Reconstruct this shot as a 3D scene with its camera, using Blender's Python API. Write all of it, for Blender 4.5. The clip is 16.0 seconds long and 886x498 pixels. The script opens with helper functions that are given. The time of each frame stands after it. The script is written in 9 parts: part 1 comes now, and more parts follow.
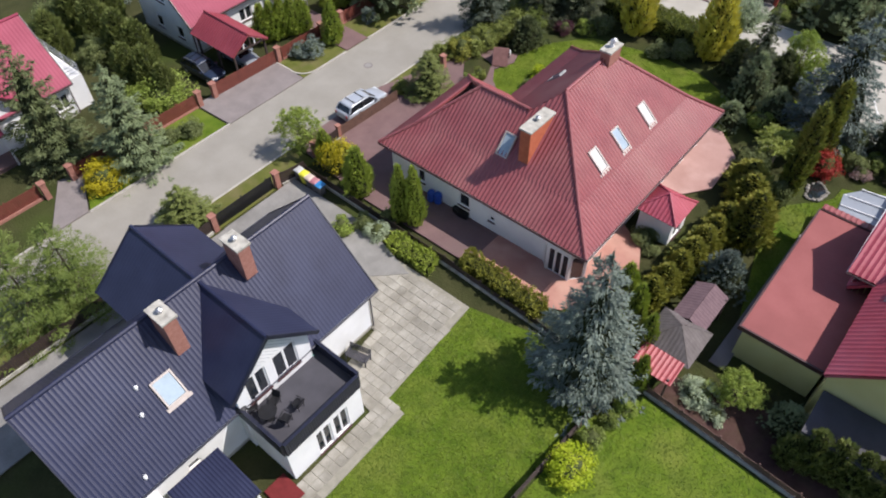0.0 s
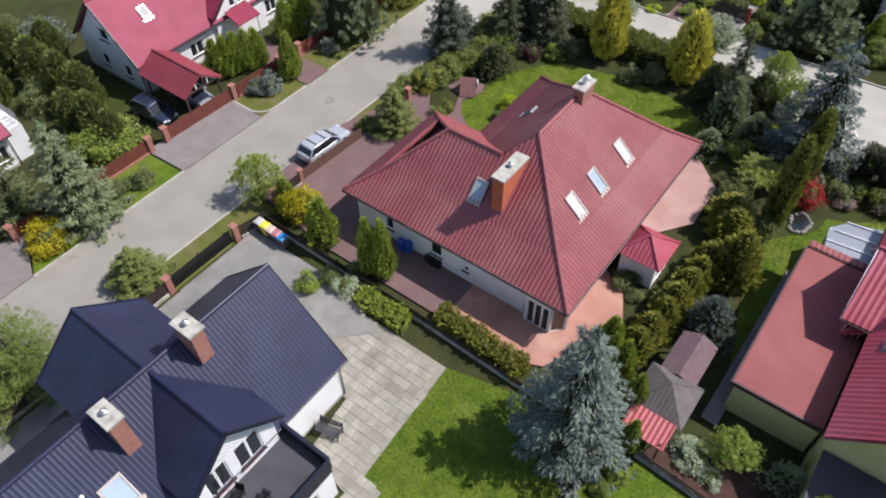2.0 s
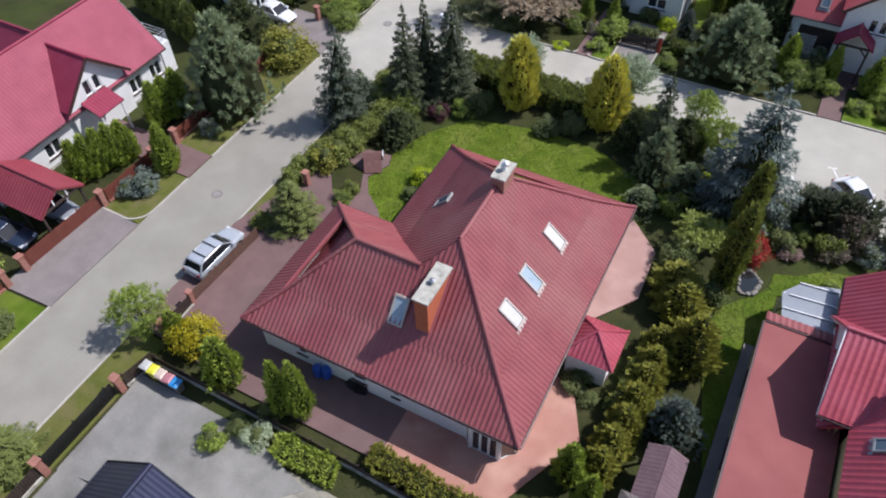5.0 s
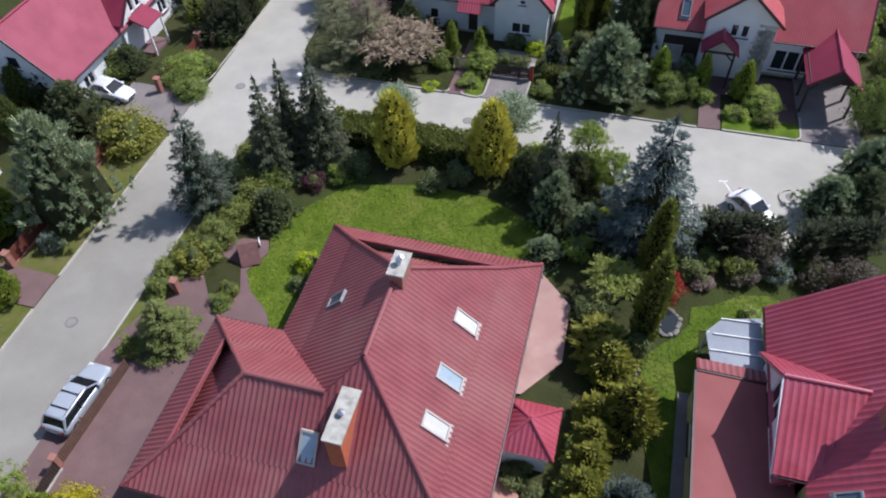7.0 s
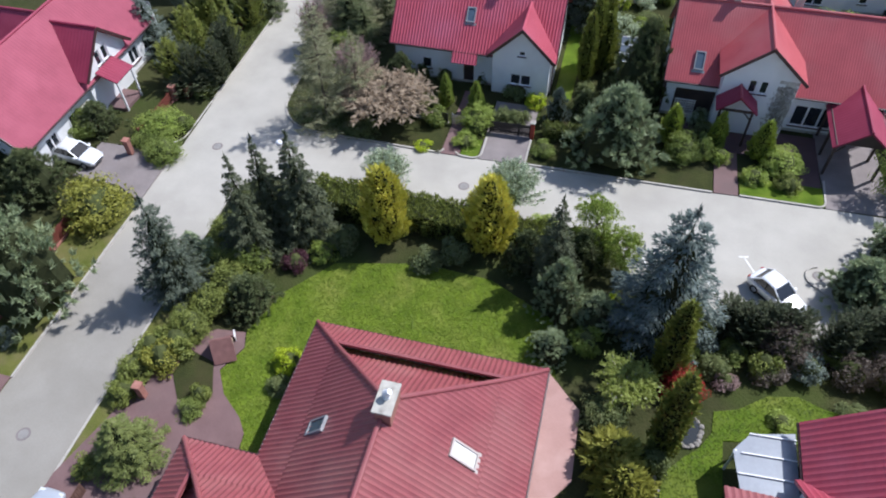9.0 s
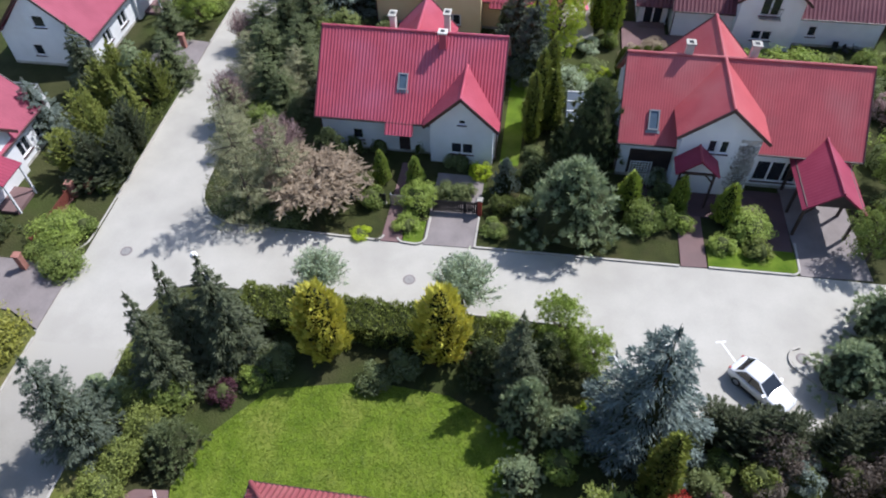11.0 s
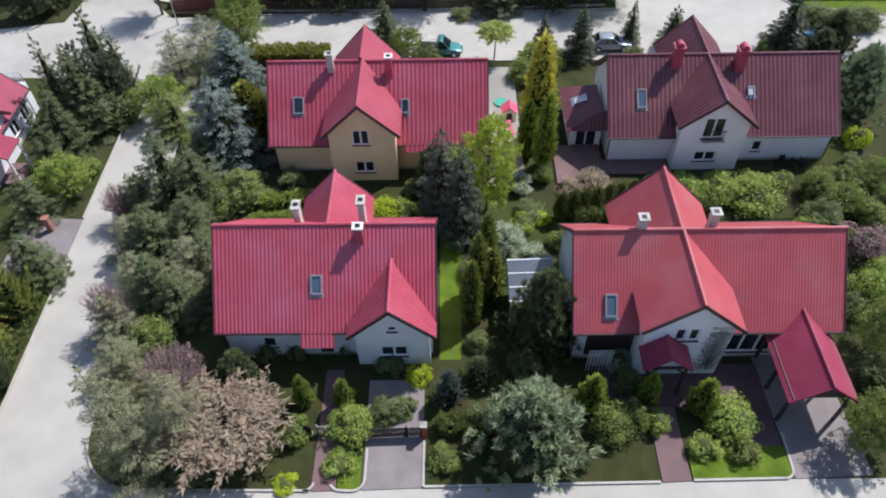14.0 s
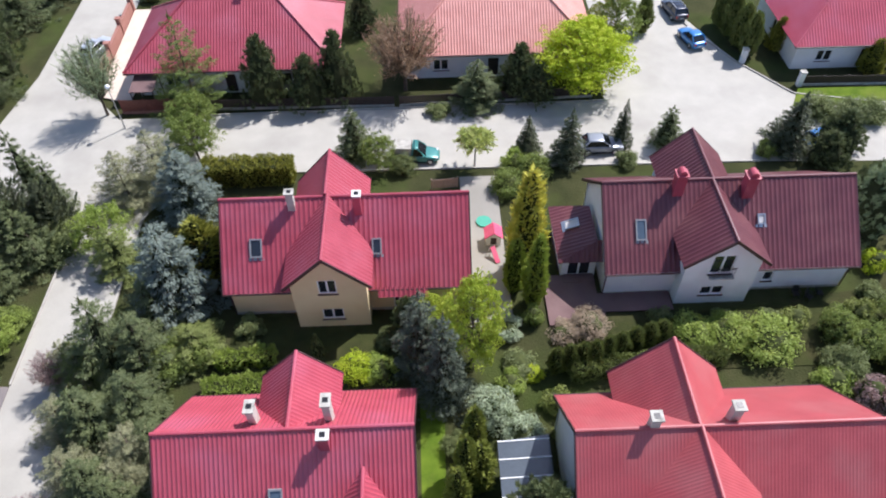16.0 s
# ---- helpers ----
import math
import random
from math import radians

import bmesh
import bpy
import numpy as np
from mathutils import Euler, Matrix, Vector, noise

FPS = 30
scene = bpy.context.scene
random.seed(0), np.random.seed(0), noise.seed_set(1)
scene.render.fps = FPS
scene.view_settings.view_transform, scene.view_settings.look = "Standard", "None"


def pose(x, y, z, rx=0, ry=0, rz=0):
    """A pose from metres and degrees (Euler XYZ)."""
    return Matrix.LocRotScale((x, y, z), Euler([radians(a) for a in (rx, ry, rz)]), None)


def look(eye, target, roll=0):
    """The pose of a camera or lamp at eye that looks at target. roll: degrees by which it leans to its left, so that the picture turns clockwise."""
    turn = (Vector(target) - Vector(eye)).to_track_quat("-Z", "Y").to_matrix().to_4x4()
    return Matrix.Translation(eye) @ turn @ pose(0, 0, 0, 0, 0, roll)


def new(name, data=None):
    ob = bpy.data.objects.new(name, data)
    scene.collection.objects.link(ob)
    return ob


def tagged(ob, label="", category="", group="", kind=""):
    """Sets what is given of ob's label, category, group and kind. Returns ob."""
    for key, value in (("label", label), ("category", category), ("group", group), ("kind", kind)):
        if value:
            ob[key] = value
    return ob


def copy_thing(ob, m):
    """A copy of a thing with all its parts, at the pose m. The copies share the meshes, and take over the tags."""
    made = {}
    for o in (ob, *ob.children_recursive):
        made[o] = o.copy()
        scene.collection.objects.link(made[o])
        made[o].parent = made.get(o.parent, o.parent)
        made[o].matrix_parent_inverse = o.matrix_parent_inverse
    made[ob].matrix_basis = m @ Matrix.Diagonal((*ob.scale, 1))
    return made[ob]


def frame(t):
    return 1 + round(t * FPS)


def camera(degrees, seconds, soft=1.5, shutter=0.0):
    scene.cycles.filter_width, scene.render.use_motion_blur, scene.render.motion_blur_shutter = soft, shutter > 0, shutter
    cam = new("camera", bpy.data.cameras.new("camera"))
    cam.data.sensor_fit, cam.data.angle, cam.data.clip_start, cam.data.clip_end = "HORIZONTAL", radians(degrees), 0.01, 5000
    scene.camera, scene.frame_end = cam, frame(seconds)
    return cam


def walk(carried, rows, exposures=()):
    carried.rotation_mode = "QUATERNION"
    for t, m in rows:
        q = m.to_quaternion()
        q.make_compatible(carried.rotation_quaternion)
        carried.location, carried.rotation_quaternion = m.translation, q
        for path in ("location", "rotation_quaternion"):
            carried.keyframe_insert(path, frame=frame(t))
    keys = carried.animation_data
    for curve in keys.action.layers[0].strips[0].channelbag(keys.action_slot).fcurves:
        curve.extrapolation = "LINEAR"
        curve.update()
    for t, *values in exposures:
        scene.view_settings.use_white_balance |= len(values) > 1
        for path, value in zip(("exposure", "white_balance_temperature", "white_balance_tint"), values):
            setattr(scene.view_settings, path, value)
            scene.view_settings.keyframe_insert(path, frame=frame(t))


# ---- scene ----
cam = camera(63.9, 16.0, soft=2.0)
PATH = [
    (0, (0.104, 1.026, 38.363), (-0.755, 2.018, 36.854), -1.0),
    (0.5, (-0.484, 1.801, 38.359), (-1.337, 2.798, 36.85), -1.0),
    (1, (-1.141, 2.717, 38.48), (-1.983, 3.72, 36.969), -1.1),
    (1.5, (-1.886, 3.716, 38.576), (-2.711, 4.731, 37.063), -1.1),
    (2, (-2.695, 4.748, 38.62), (-3.496, 5.783, 37.107), -1.0),
    (2.5, (-3.564, 5.869, 38.687), (-4.334, 6.927, 37.174), -0.9),
    (3, (-4.366, 7.095, 38.685), (-5.106, 8.176, 37.173), -0.9),
    (5.5, (-8.312, 14.688, 38.572), (-8.89, 15.851, 37.05), -1.4),
    (6, (-9.04, 16.273, 38.58), (-9.549, 17.468, 37.059), -1.3),
    (6.5, (-9.708, 17.906, 38.497), (-10.125, 19.137, 36.977), -1.3),
    (7, (-10.341, 19.498, 38.516), (-10.697, 20.75, 36.997), -1.3),
    (7.5, (-10.847, 21.14, 38.516), (-11.205, 22.394, 36.999), -1.4),
    (8, (-11.315, 22.938, 38.578), (-11.672, 24.192, 37.062), -1.4),
    (8.5, (-11.728, 24.841, 38.67), (-12.085, 26.095, 37.154), -1.4),
    (9, (-12.12, 26.883, 38.746), (-12.467, 28.138, 37.228), -1.4),
    (11.5, (-13.85, 38.06, 39.036), (-14.053, 39.348, 37.519), -1.4),
    (12, (-14.102, 40.62, 39.277), (-14.307, 41.906, 37.759), -1.4),
    (12.5, (-14.378, 43.329, 39.682), (-14.566, 44.615, 38.162), -1.5),
    (13, (-14.667, 46.019, 40.32), (-14.808, 47.313, 38.801), -1.4),
    (13.5, (-14.882, 48.798, 41.172), (-14.962, 50.1, 39.655), -1.4),
    (14, (-14.956, 51.7, 42.215), (-14.982, 53.007, 40.702), -1.4),
    (14.5, (-15.121, 54.568, 43.48), (-15.097, 55.879, 41.969), -1.3),
    (15, (-15.106, 57.587, 44.229), (-15.079, 58.903, 42.723), -1.2),
    (15.5, (-14.949, 60.803, 44.298), (-14.922, 62.123, 42.797), -1.1),
    (16, (-14.681, 64.283, 44.393), (-14.651, 65.606, 42.894), -1.0),
]
walk(cam, [(t, look(eye, target, roll)) for t, eye, target, roll in PATH], [(0, 0.12, 6450, 15), (3.0, 0.08, 6250, 15), (5.5, 0.0, 6050, 15), (7.0, -0.02, 5900, 15), (9.0, 0.16, 5850, 14), (12.0, 0.28, 5900, 14), (13.0, 0.27, 5900, 14), (14.0, 0.19, 5950, 15), (15.0, 0.31, 6000, 16), (16.0, 0.42, 6050, 16)])

# ---- light ----
SUN_AZ, SUN_EL = 40.0, 53.0
world = bpy.data.worlds.new("world")
scene.world = world
world.use_nodes = True
wn = world.node_tree
sky = wn.nodes.new("ShaderNodeTexSky")
sky.sky_type, sky.sun_disc = "NISHITA", False
sky.sun_elevation, sky.sun_rotation = radians(SUN_EL), radians(90 - SUN_AZ)
wn.links.new(sky.outputs[0], wn.nodes["Background"].inputs[0])
wn.nodes["Background"].inputs[1].default_value = 0.13
sun = new("sun", bpy.data.lights.new("sun", "SUN"))
sun.data.energy, sun.data.angle, sun.data.color = 5.0, radians(0.6), (1.0, 0.96, 0.90)
ce = math.cos(radians(SUN_EL))
sun.matrix_world = look((ce * math.cos(radians(SUN_AZ)) * 80, ce * math.sin(radians(SUN_AZ)) * 80, 80 * math.sin(radians(SUN_EL))), (0, 0, 0))


# ---- materials ----
def mat(name, a, b, rough=0.7, scale=3.0, fine=25.0, bump=0.15, metal=0.0, island=0.0, obj=0.0, spec=0.5, bump_dist=0.02, stain=None, stain_scale=0.35, coat=0.0):
    """Two colours mixed by coarse and fine noise, per-piece shifts, fine relief."""
    m = bpy.data.materials.new(name)
    m.use_nodes = True
    t = m.node_tree
    n, l = t.nodes, t.links
    p = n["Principled BSDF"]
    p.inputs["Roughness"].default_value, p.inputs["Metallic"].default_value = rough, metal
    p.inputs["Specular IOR Level"].default_value = spec
    p.inputs["Coat Weight"].default_value = coat
    g = n.new("ShaderNodeNewGeometry")
    n1, n2 = n.new("ShaderNodeTexNoise"), n.new("ShaderNodeTexNoise")
    for k, s in ((n1, scale), (n2, fine)):
        l.new(g.outputs["Position"], k.inputs["Vector"])
        k.inputs["Scale"].default_value, k.inputs["Detail"].default_value = s, 4.0
    add = n.new("ShaderNodeMath")
    add.operation = "MULTIPLY_ADD"
    l.new(n2.outputs[0], add.inputs[0])
    add.inputs[1].default_value = 0.5
    l.new(n1.outputs[0], add.inputs[2])
    ramp = n.new("ShaderNodeMapRange")
    ramp.inputs[1].default_value, ramp.inputs[2].default_value = 0.5, 1.0
    l.new(add.outputs[0], ramp.inputs[0])
    mix = n.new("ShaderNodeMix")
    mix.data_type = "RGBA"
    mix.inputs[6].default_value, mix.inputs[7].default_value = (*a, 1), (*b, 1)
    l.new(ramp.outputs[0], mix.inputs[0])
    colour = mix.outputs[2]
    if stain:
        n3 = n.new("ShaderNodeTexNoise")
        l.new(g.outputs["Position"], n3.inputs["Vector"])
        n3.inputs["Scale"].default_value, n3.inputs["Detail"].default_value = stain_scale, 6.0
        r3 = n.new("ShaderNodeMapRange")
        r3.inputs[1].default_value, r3.inputs[2].default_value, r3.inputs[4].default_value = 0.48, 0.72, 0.75
        l.new(n3.outputs[0], r3.inputs[0])
        m3 = n.new("ShaderNodeMix")
        m3.data_type = "RGBA"
        l.new(r3.outputs[0], m3.inputs[0])
        l.new(colour, m3.inputs[6])
        m3.inputs[7].default_value = (*stain, 1)
        colour = m3.outputs[2]
    if island or obj:
        hsv = n.new("ShaderNodeHueSaturation")
        src = g.outputs["Random Per Island"]
        width = island
        if obj:
            oi = n.new("ShaderNodeObjectInfo")
            src, width = oi.outputs["Random"], obj
            if island:
                s2 = n.new("ShaderNodeMath")
                s2.operation = "MULTIPLY_ADD"
                l.new(g.outputs["Random Per Island"], s2.inputs[0])
                s2.inputs[1].default_value = island / obj
                l.new(src, s2.inputs[2])
                src = s2.outputs[0]
        v = n.new("ShaderNodeMapRange")
        v.inputs[2].default_value = 1 + (island / obj if island and obj else 0)
        v.inputs[3].default_value, v.inputs[4].default_value = 1 - width, 1 + width
        l.new(src, v.inputs[0])
        l.new(v.outputs[0], hsv.inputs["Value"])
        l.new(colour, hsv.inputs["Color"])
        colour = hsv.outputs[0]
    l.new(colour, p.inputs["Base Color"])
    if bump:
        b1 = n.new("ShaderNodeBump")
        b1.inputs["Strength"].default_value, b1.inputs["Distance"].default_value = bump, bump_dist
        l.new(n2.outputs[0], b1.inputs["Height"])
        l.new(b1.outputs[0], p.inputs["Normal"])
    return m


def leafmat(name, a, b, island=0.42, obj=0.14, through_light=0.42, gain=1.0):
    """Leaves: part of the light passes through them."""
    a, b = tuple(min(0.75, c * gain) for c in a), tuple(min(0.75, c * gain) for c in b)
    m = mat(name, a, b, rough=0.6, scale=0.9, fine=6.0, bump=0, island=island, obj=obj, spec=0.3)
    n, l = m.node_tree.nodes, m.node_tree.links
    p = n["Principled BSDF"]
    thin = n.new("ShaderNodeBsdfTranslucent")
    both = n.new("ShaderNodeMixShader")
    both.inputs[0].default_value = through_light
    l.new(p.inputs["Base Color"].links[0].from_socket, thin.inputs[0])
    l.new(p.outputs[0], both.inputs[1])
    l.new(thin.outputs[0], both.inputs[2])
    l.new(both.outputs[0], n["Material Output"].inputs[0])
    return m


def glass(name, a, rough=0.06):
    m = mat(name, a, tuple(c * 1.3 for c in a), rough=rough, scale=0.7, fine=5, bump=0, spec=0.8)
    m.node_tree.nodes["Principled BSDF"].inputs["IOR"].default_value = 1.5
    return m


MAROON = mat("terracotta_red_sheet", (0.225, 0.058, 0.064), (0.29, 0.082, 0.086), rough=0.42, scale=0.8, fine=9, bump=0.1, stain=(0.3, 0.125, 0.115), stain_scale=0.25)
MAROON_LIGHT = mat("crimson_sheet", (0.315, 0.046, 0.068), (0.39, 0.066, 0.094), rough=0.42, scale=0.7, fine=9, bump=0.1, stain=(0.4, 0.1, 0.14), stain_scale=0.3)
CRIMSON = mat("raspberry_sheet", (0.365, 0.055, 0.082), (0.445, 0.077, 0.107), rough=0.40, scale=0.7, fine=9, bump=0.1, stain=(0.42, 0.1, 0.15), stain_scale=0.3)
ROWRED = mat("rose_red_sheet", (0.23, 0.027, 0.058), (0.285, 0.04, 0.076), rough=0.6, scale=0.7, fine=9, bump=0.1, stain=(0.32, 0.055, 0.095), stain_scale=0.3, spec=0.35)
BRICKRED = mat("brick_red_sheet", (0.345, 0.061, 0.069), (0.43, 0.082, 0.09), rough=0.5, scale=0.7, fine=9, bump=0.1, stain=(0.4, 0.12, 0.12), stain_scale=0.3)
WINERED = mat("deep_red_tile", (0.2, 0.03, 0.042), (0.26, 0.045, 0.058), rough=0.45, scale=0.7, fine=9, bump=0.1, stain=(0.27, 0.06, 0.07), stain_scale=0.3)
DARKRED = mat("dark_wine_sheet", (0.104, 0.028, 0.037), (0.145, 0.042, 0.05), rough=0.45, scale=0.7, fine=9, bump=0.1, stain=(0.2, 0.08, 0.08), stain_scale=0.3)
PALE = mat("salmon_sheet", (0.56, 0.23, 0.19), (0.65, 0.30, 0.25), rough=0.5, scale=0.7, fine=9, bump=0.1)
NAVY = mat("blue_black_sheet", (0.016, 0.019, 0.046), (0.024, 0.028, 0.062), rough=0.42, scale=0.8, fine=9, bump=0.1, stain=(0.03, 0.036, 0.075), stain_scale=0.3, spec=0.35)
FELT = mat("red_roofing_felt", (0.25, 0.075, 0.072), (0.305, 0.1, 0.095), rough=0.9, scale=0.6, fine=14, bump=0.3, stain=(0.22, 0.07, 0.065), stain_scale=0.2)
WHITE = mat("white_render", (0.72, 0.73, 0.74), (0.82, 0.82, 0.81), rough=0.85, scale=0.6, fine=30, bump=0.2, stain=(0.66, 0.66, 0.64), stain_scale=0.4)
YELLOW = mat("yellow_render", (0.72, 0.58, 0.32), (0.79, 0.66, 0.39), rough=0.85, scale=0.6, fine=30, bump=0.2)
OLIVE = mat("olive_render", (0.54, 0.48, 0.20), (0.62, 0.56, 0.26), rough=0.85, scale=0.6, fine=30, bump=0.2)
BRICK = mat("red_brick", (0.27, 0.115, 0.085), (0.38, 0.18, 0.14), rough=0.85, scale=4, fine=22, bump=0.5)
BEIGE = mat("beige_chimney_render", (0.50, 0.46, 0.40), (0.62, 0.58, 0.51), rough=0.85, scale=1.5, fine=20, bump=0.3, stain=(0.38, 0.34, 0.29), stain_scale=1.0)
ORANGE = mat("orange_brick", (0.42, 0.10, 0.045), (0.52, 0.15, 0.07), rough=0.8, scale=3, fine=22, bump=0.4)
PALECAP = mat("pale_cover_slab", (0.55, 0.52, 0.47), (0.66, 0.63, 0.58), rough=0.85, scale=2, fine=20, bump=0.2)
CONCRETE = mat("weathered_concrete", (0.36, 0.34, 0.29), (0.52, 0.50, 0.44), rough=0.9, scale=2.5, fine=30, bump=0.4, stain=(0.18, 0.17, 0.15), stain_scale=2.0)
PAVER = mat("pale_block_paving", (0.37, 0.352, 0.305), (0.435, 0.415, 0.362), rough=0.75, scale=0.5, fine=9, bump=0.2, stain=(0.315, 0.298, 0.26), stain_scale=0.18, spec=0.3)
PAVER_DARKER = mat("darker_block_paving", (0.255, 0.24, 0.207), (0.308, 0.29, 0.252), rough=0.75, scale=0.5, fine=9, bump=0.2, stain=(0.238, 0.222, 0.188), stain_scale=0.18, spec=0.3)
# The darker paving, mixed towards the pale road colour from south to north.
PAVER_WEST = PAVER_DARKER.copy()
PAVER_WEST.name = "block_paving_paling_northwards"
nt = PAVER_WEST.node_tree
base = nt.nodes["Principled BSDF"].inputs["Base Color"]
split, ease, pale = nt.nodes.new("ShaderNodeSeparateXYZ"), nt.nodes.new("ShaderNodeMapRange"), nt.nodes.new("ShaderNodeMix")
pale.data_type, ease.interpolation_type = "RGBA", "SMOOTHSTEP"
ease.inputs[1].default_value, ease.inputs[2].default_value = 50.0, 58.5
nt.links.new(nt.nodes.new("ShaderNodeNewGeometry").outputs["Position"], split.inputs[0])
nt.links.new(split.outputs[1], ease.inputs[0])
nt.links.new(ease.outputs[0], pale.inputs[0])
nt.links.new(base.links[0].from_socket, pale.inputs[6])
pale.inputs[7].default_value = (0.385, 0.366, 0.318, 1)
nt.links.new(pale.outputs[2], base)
PAVER_RED = mat("wine_block_paving", (0.138, 0.082, 0.08), (0.19, 0.117, 0.112), rough=0.9, scale=0.7, fine=10, bump=0.3, stain=(0.13, 0.09, 0.085), stain_scale=0.3)
PAVER_PINK = mat("salmon_terrace_tiles", (0.35, 0.20, 0.172), (0.43, 0.262, 0.228), rough=0.8, scale=0.7, fine=10, bump=0.2, stain=(0.50, 0.33, 0.29), stain_scale=0.5)
PAVER_SALMON = mat("terracotta_terrace_tiles", (0.36, 0.165, 0.128), (0.43, 0.22, 0.172), rough=0.8, scale=0.7, fine=10, bump=0.2, stain=(0.52, 0.31, 0.24), stain_scale=0.5)
YARDPAVE = mat("weathered_concrete_paving", (0.18, 0.174, 0.16), (0.265, 0.256, 0.238), rough=0.9, scale=0.7, fine=10, bump=0.3, stain=(0.125, 0.12, 0.108), stain_scale=0.4)
PAVER_GREY = mat("grey_block_paving", (0.175, 0.152, 0.145), (0.245, 0.215, 0.205), rough=0.9, scale=0.7, fine=10, bump=0.3)
SLAB = mat("patio_slab", (0.24, 0.225, 0.185), (0.37, 0.35, 0.3), rough=0.9, scale=1.3, fine=9, bump=0.3, obj=0.13, stain=(0.17, 0.155, 0.12), stain_scale=0.55)
JOINT = mat("mossy_joint", (0.22, 0.208, 0.165), (0.31, 0.29, 0.235), rough=1.0)
CREAMPAVE = mat("cream_paving", (0.55, 0.45, 0.36), (0.65, 0.55, 0.45), rough=0.85, scale=0.7, fine=10, bump=0.2)
MULCH = mat("reddish_bark_mulch", (0.055, 0.03, 0.026), (0.1, 0.058, 0.05), rough=1.0, scale=2.0, fine=18, bump=0.8, bump_dist=0.05, stain=(0.07, 0.055, 0.03), stain_scale=0.7, spec=0.1)
KERB = mat("kerb_concrete", (0.36, 0.34, 0.30), (0.47, 0.44, 0.39), rough=0.9, scale=1.5, fine=20, bump=0.3)
LAWN = mat("lawn_grass", (0.082, 0.132, 0.011), (0.152, 0.212, 0.022), rough=0.95, scale=0.9, fine=14, bump=0.5, bump_dist=0.08, stain=(0.215, 0.225, 0.05), stain_scale=0.38, spec=0.1)
# LAWN darkened: the dimmer look of some gardens is put into the colour.
LAWN_DIMMED = mat("dimmed_lawn_grass", (0.058, 0.105, 0.009), (0.125, 0.182, 0.019), rough=0.95, scale=0.9, fine=14, bump=0.5, bump_dist=0.08, stain=(0.165, 0.185, 0.038), stain_scale=0.3, spec=0.1)
VERGE = mat("dry_verge_grass", (0.085, 0.105, 0.02), (0.15, 0.15, 0.045), rough=0.95, scale=0.9, fine=14, bump=0.9, bump_dist=0.06, stain=(0.17, 0.14, 0.075), stain_scale=0.6, spec=0.1)
# Very dark garden grass: shade under the planting is put into its colour.
GARDEN = mat("shade_darkened_garden_grass", (0.03, 0.038, 0.013), (0.058, 0.064, 0.021), rough=0.95, scale=0.9, fine=14, bump=0.9, bump_dist=0.08, stain=(0.06, 0.052, 0.024), stain_scale=0.5, spec=0.1)
# Wine paving made darker: the court's deep shade is put into the colour.
COURT = mat("shade_darkened_wine_paving", (0.075, 0.045, 0.047), (0.11, 0.068, 0.07), rough=0.9, scale=0.7, fine=10, bump=0.3)
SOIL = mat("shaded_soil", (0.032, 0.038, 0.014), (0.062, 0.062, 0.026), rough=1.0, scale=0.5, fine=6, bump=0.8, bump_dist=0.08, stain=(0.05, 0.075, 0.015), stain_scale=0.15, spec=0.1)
WHITEPAINT = mat("white_paint", (0.74, 0.74, 0.74), (0.82, 0.82, 0.81), rough=0.5, bump=0.05)
DARKWOOD = mat("dark_stained_wood", (0.030, 0.020, 0.018), (0.055, 0.036, 0.030), rough=0.6, scale=2, fine=40, bump=0.3)
REDWOOD = mat("red_brown_boards", (0.13, 0.035, 0.025), (0.19, 0.055, 0.038), rough=0.6, scale=2, fine=40, bump=0.3, island=0.15)
BLACKMETAL = mat("black_metal", (0.012, 0.012, 0.014), (0.022, 0.022, 0.025), rough=0.4, metal=0.3)
STEEL = mat("galvanised_steel", (0.45, 0.46, 0.47), (0.58, 0.58, 0.58), rough=0.35, metal=0.8)
NAVYTRIM = mat("blue_black_trim", (0.012, 0.014, 0.028), (0.02, 0.022, 0.04), rough=0.4)
GUTTER = mat("dark_gutter", (0.05, 0.022, 0.024), (0.07, 0.03, 0.03), rough=0.45)
PANE = glass("window_glass", (0.018, 0.022, 0.028))
SKYBLIND = glass("skylight_glass_over_grey_blind", (0.33, 0.31, 0.31), 0.7)
BLIND = glass("skylight_glass_over_white_blind", (0.5, 0.485, 0.46), 0.25)
# Pale blue panes: the reflected sky is put into the base colour.
PALEGLASS = glass("skylight_glass_with_painted_sky", (0.30, 0.37, 0.42), 0.2)
CLADDING = mat("cream_grey_window_cladding", (0.42, 0.36, 0.32), (0.5, 0.44, 0.4), rough=0.5)
SKYGLASS = glass("skylight_glass", (0.07, 0.10, 0.13), 0.08)
FRAMEGREY = mat("grey_window_cladding", (0.20, 0.21, 0.22), (0.28, 0.29, 0.30), rough=0.5)
DECK = mat("dark_deck", (0.042, 0.041, 0.05), (0.066, 0.064, 0.076), rough=0.7, scale=1.0, fine=20)
PERGOLA = glass("grey_polycarbonate", (0.24, 0.262, 0.29), 0.3)
STONE = mat("stone", (0.15, 0.138, 0.12), (0.27, 0.252, 0.225), rough=0.9, scale=2, fine=12, bump=0.5, obj=0.2, island=0.2)


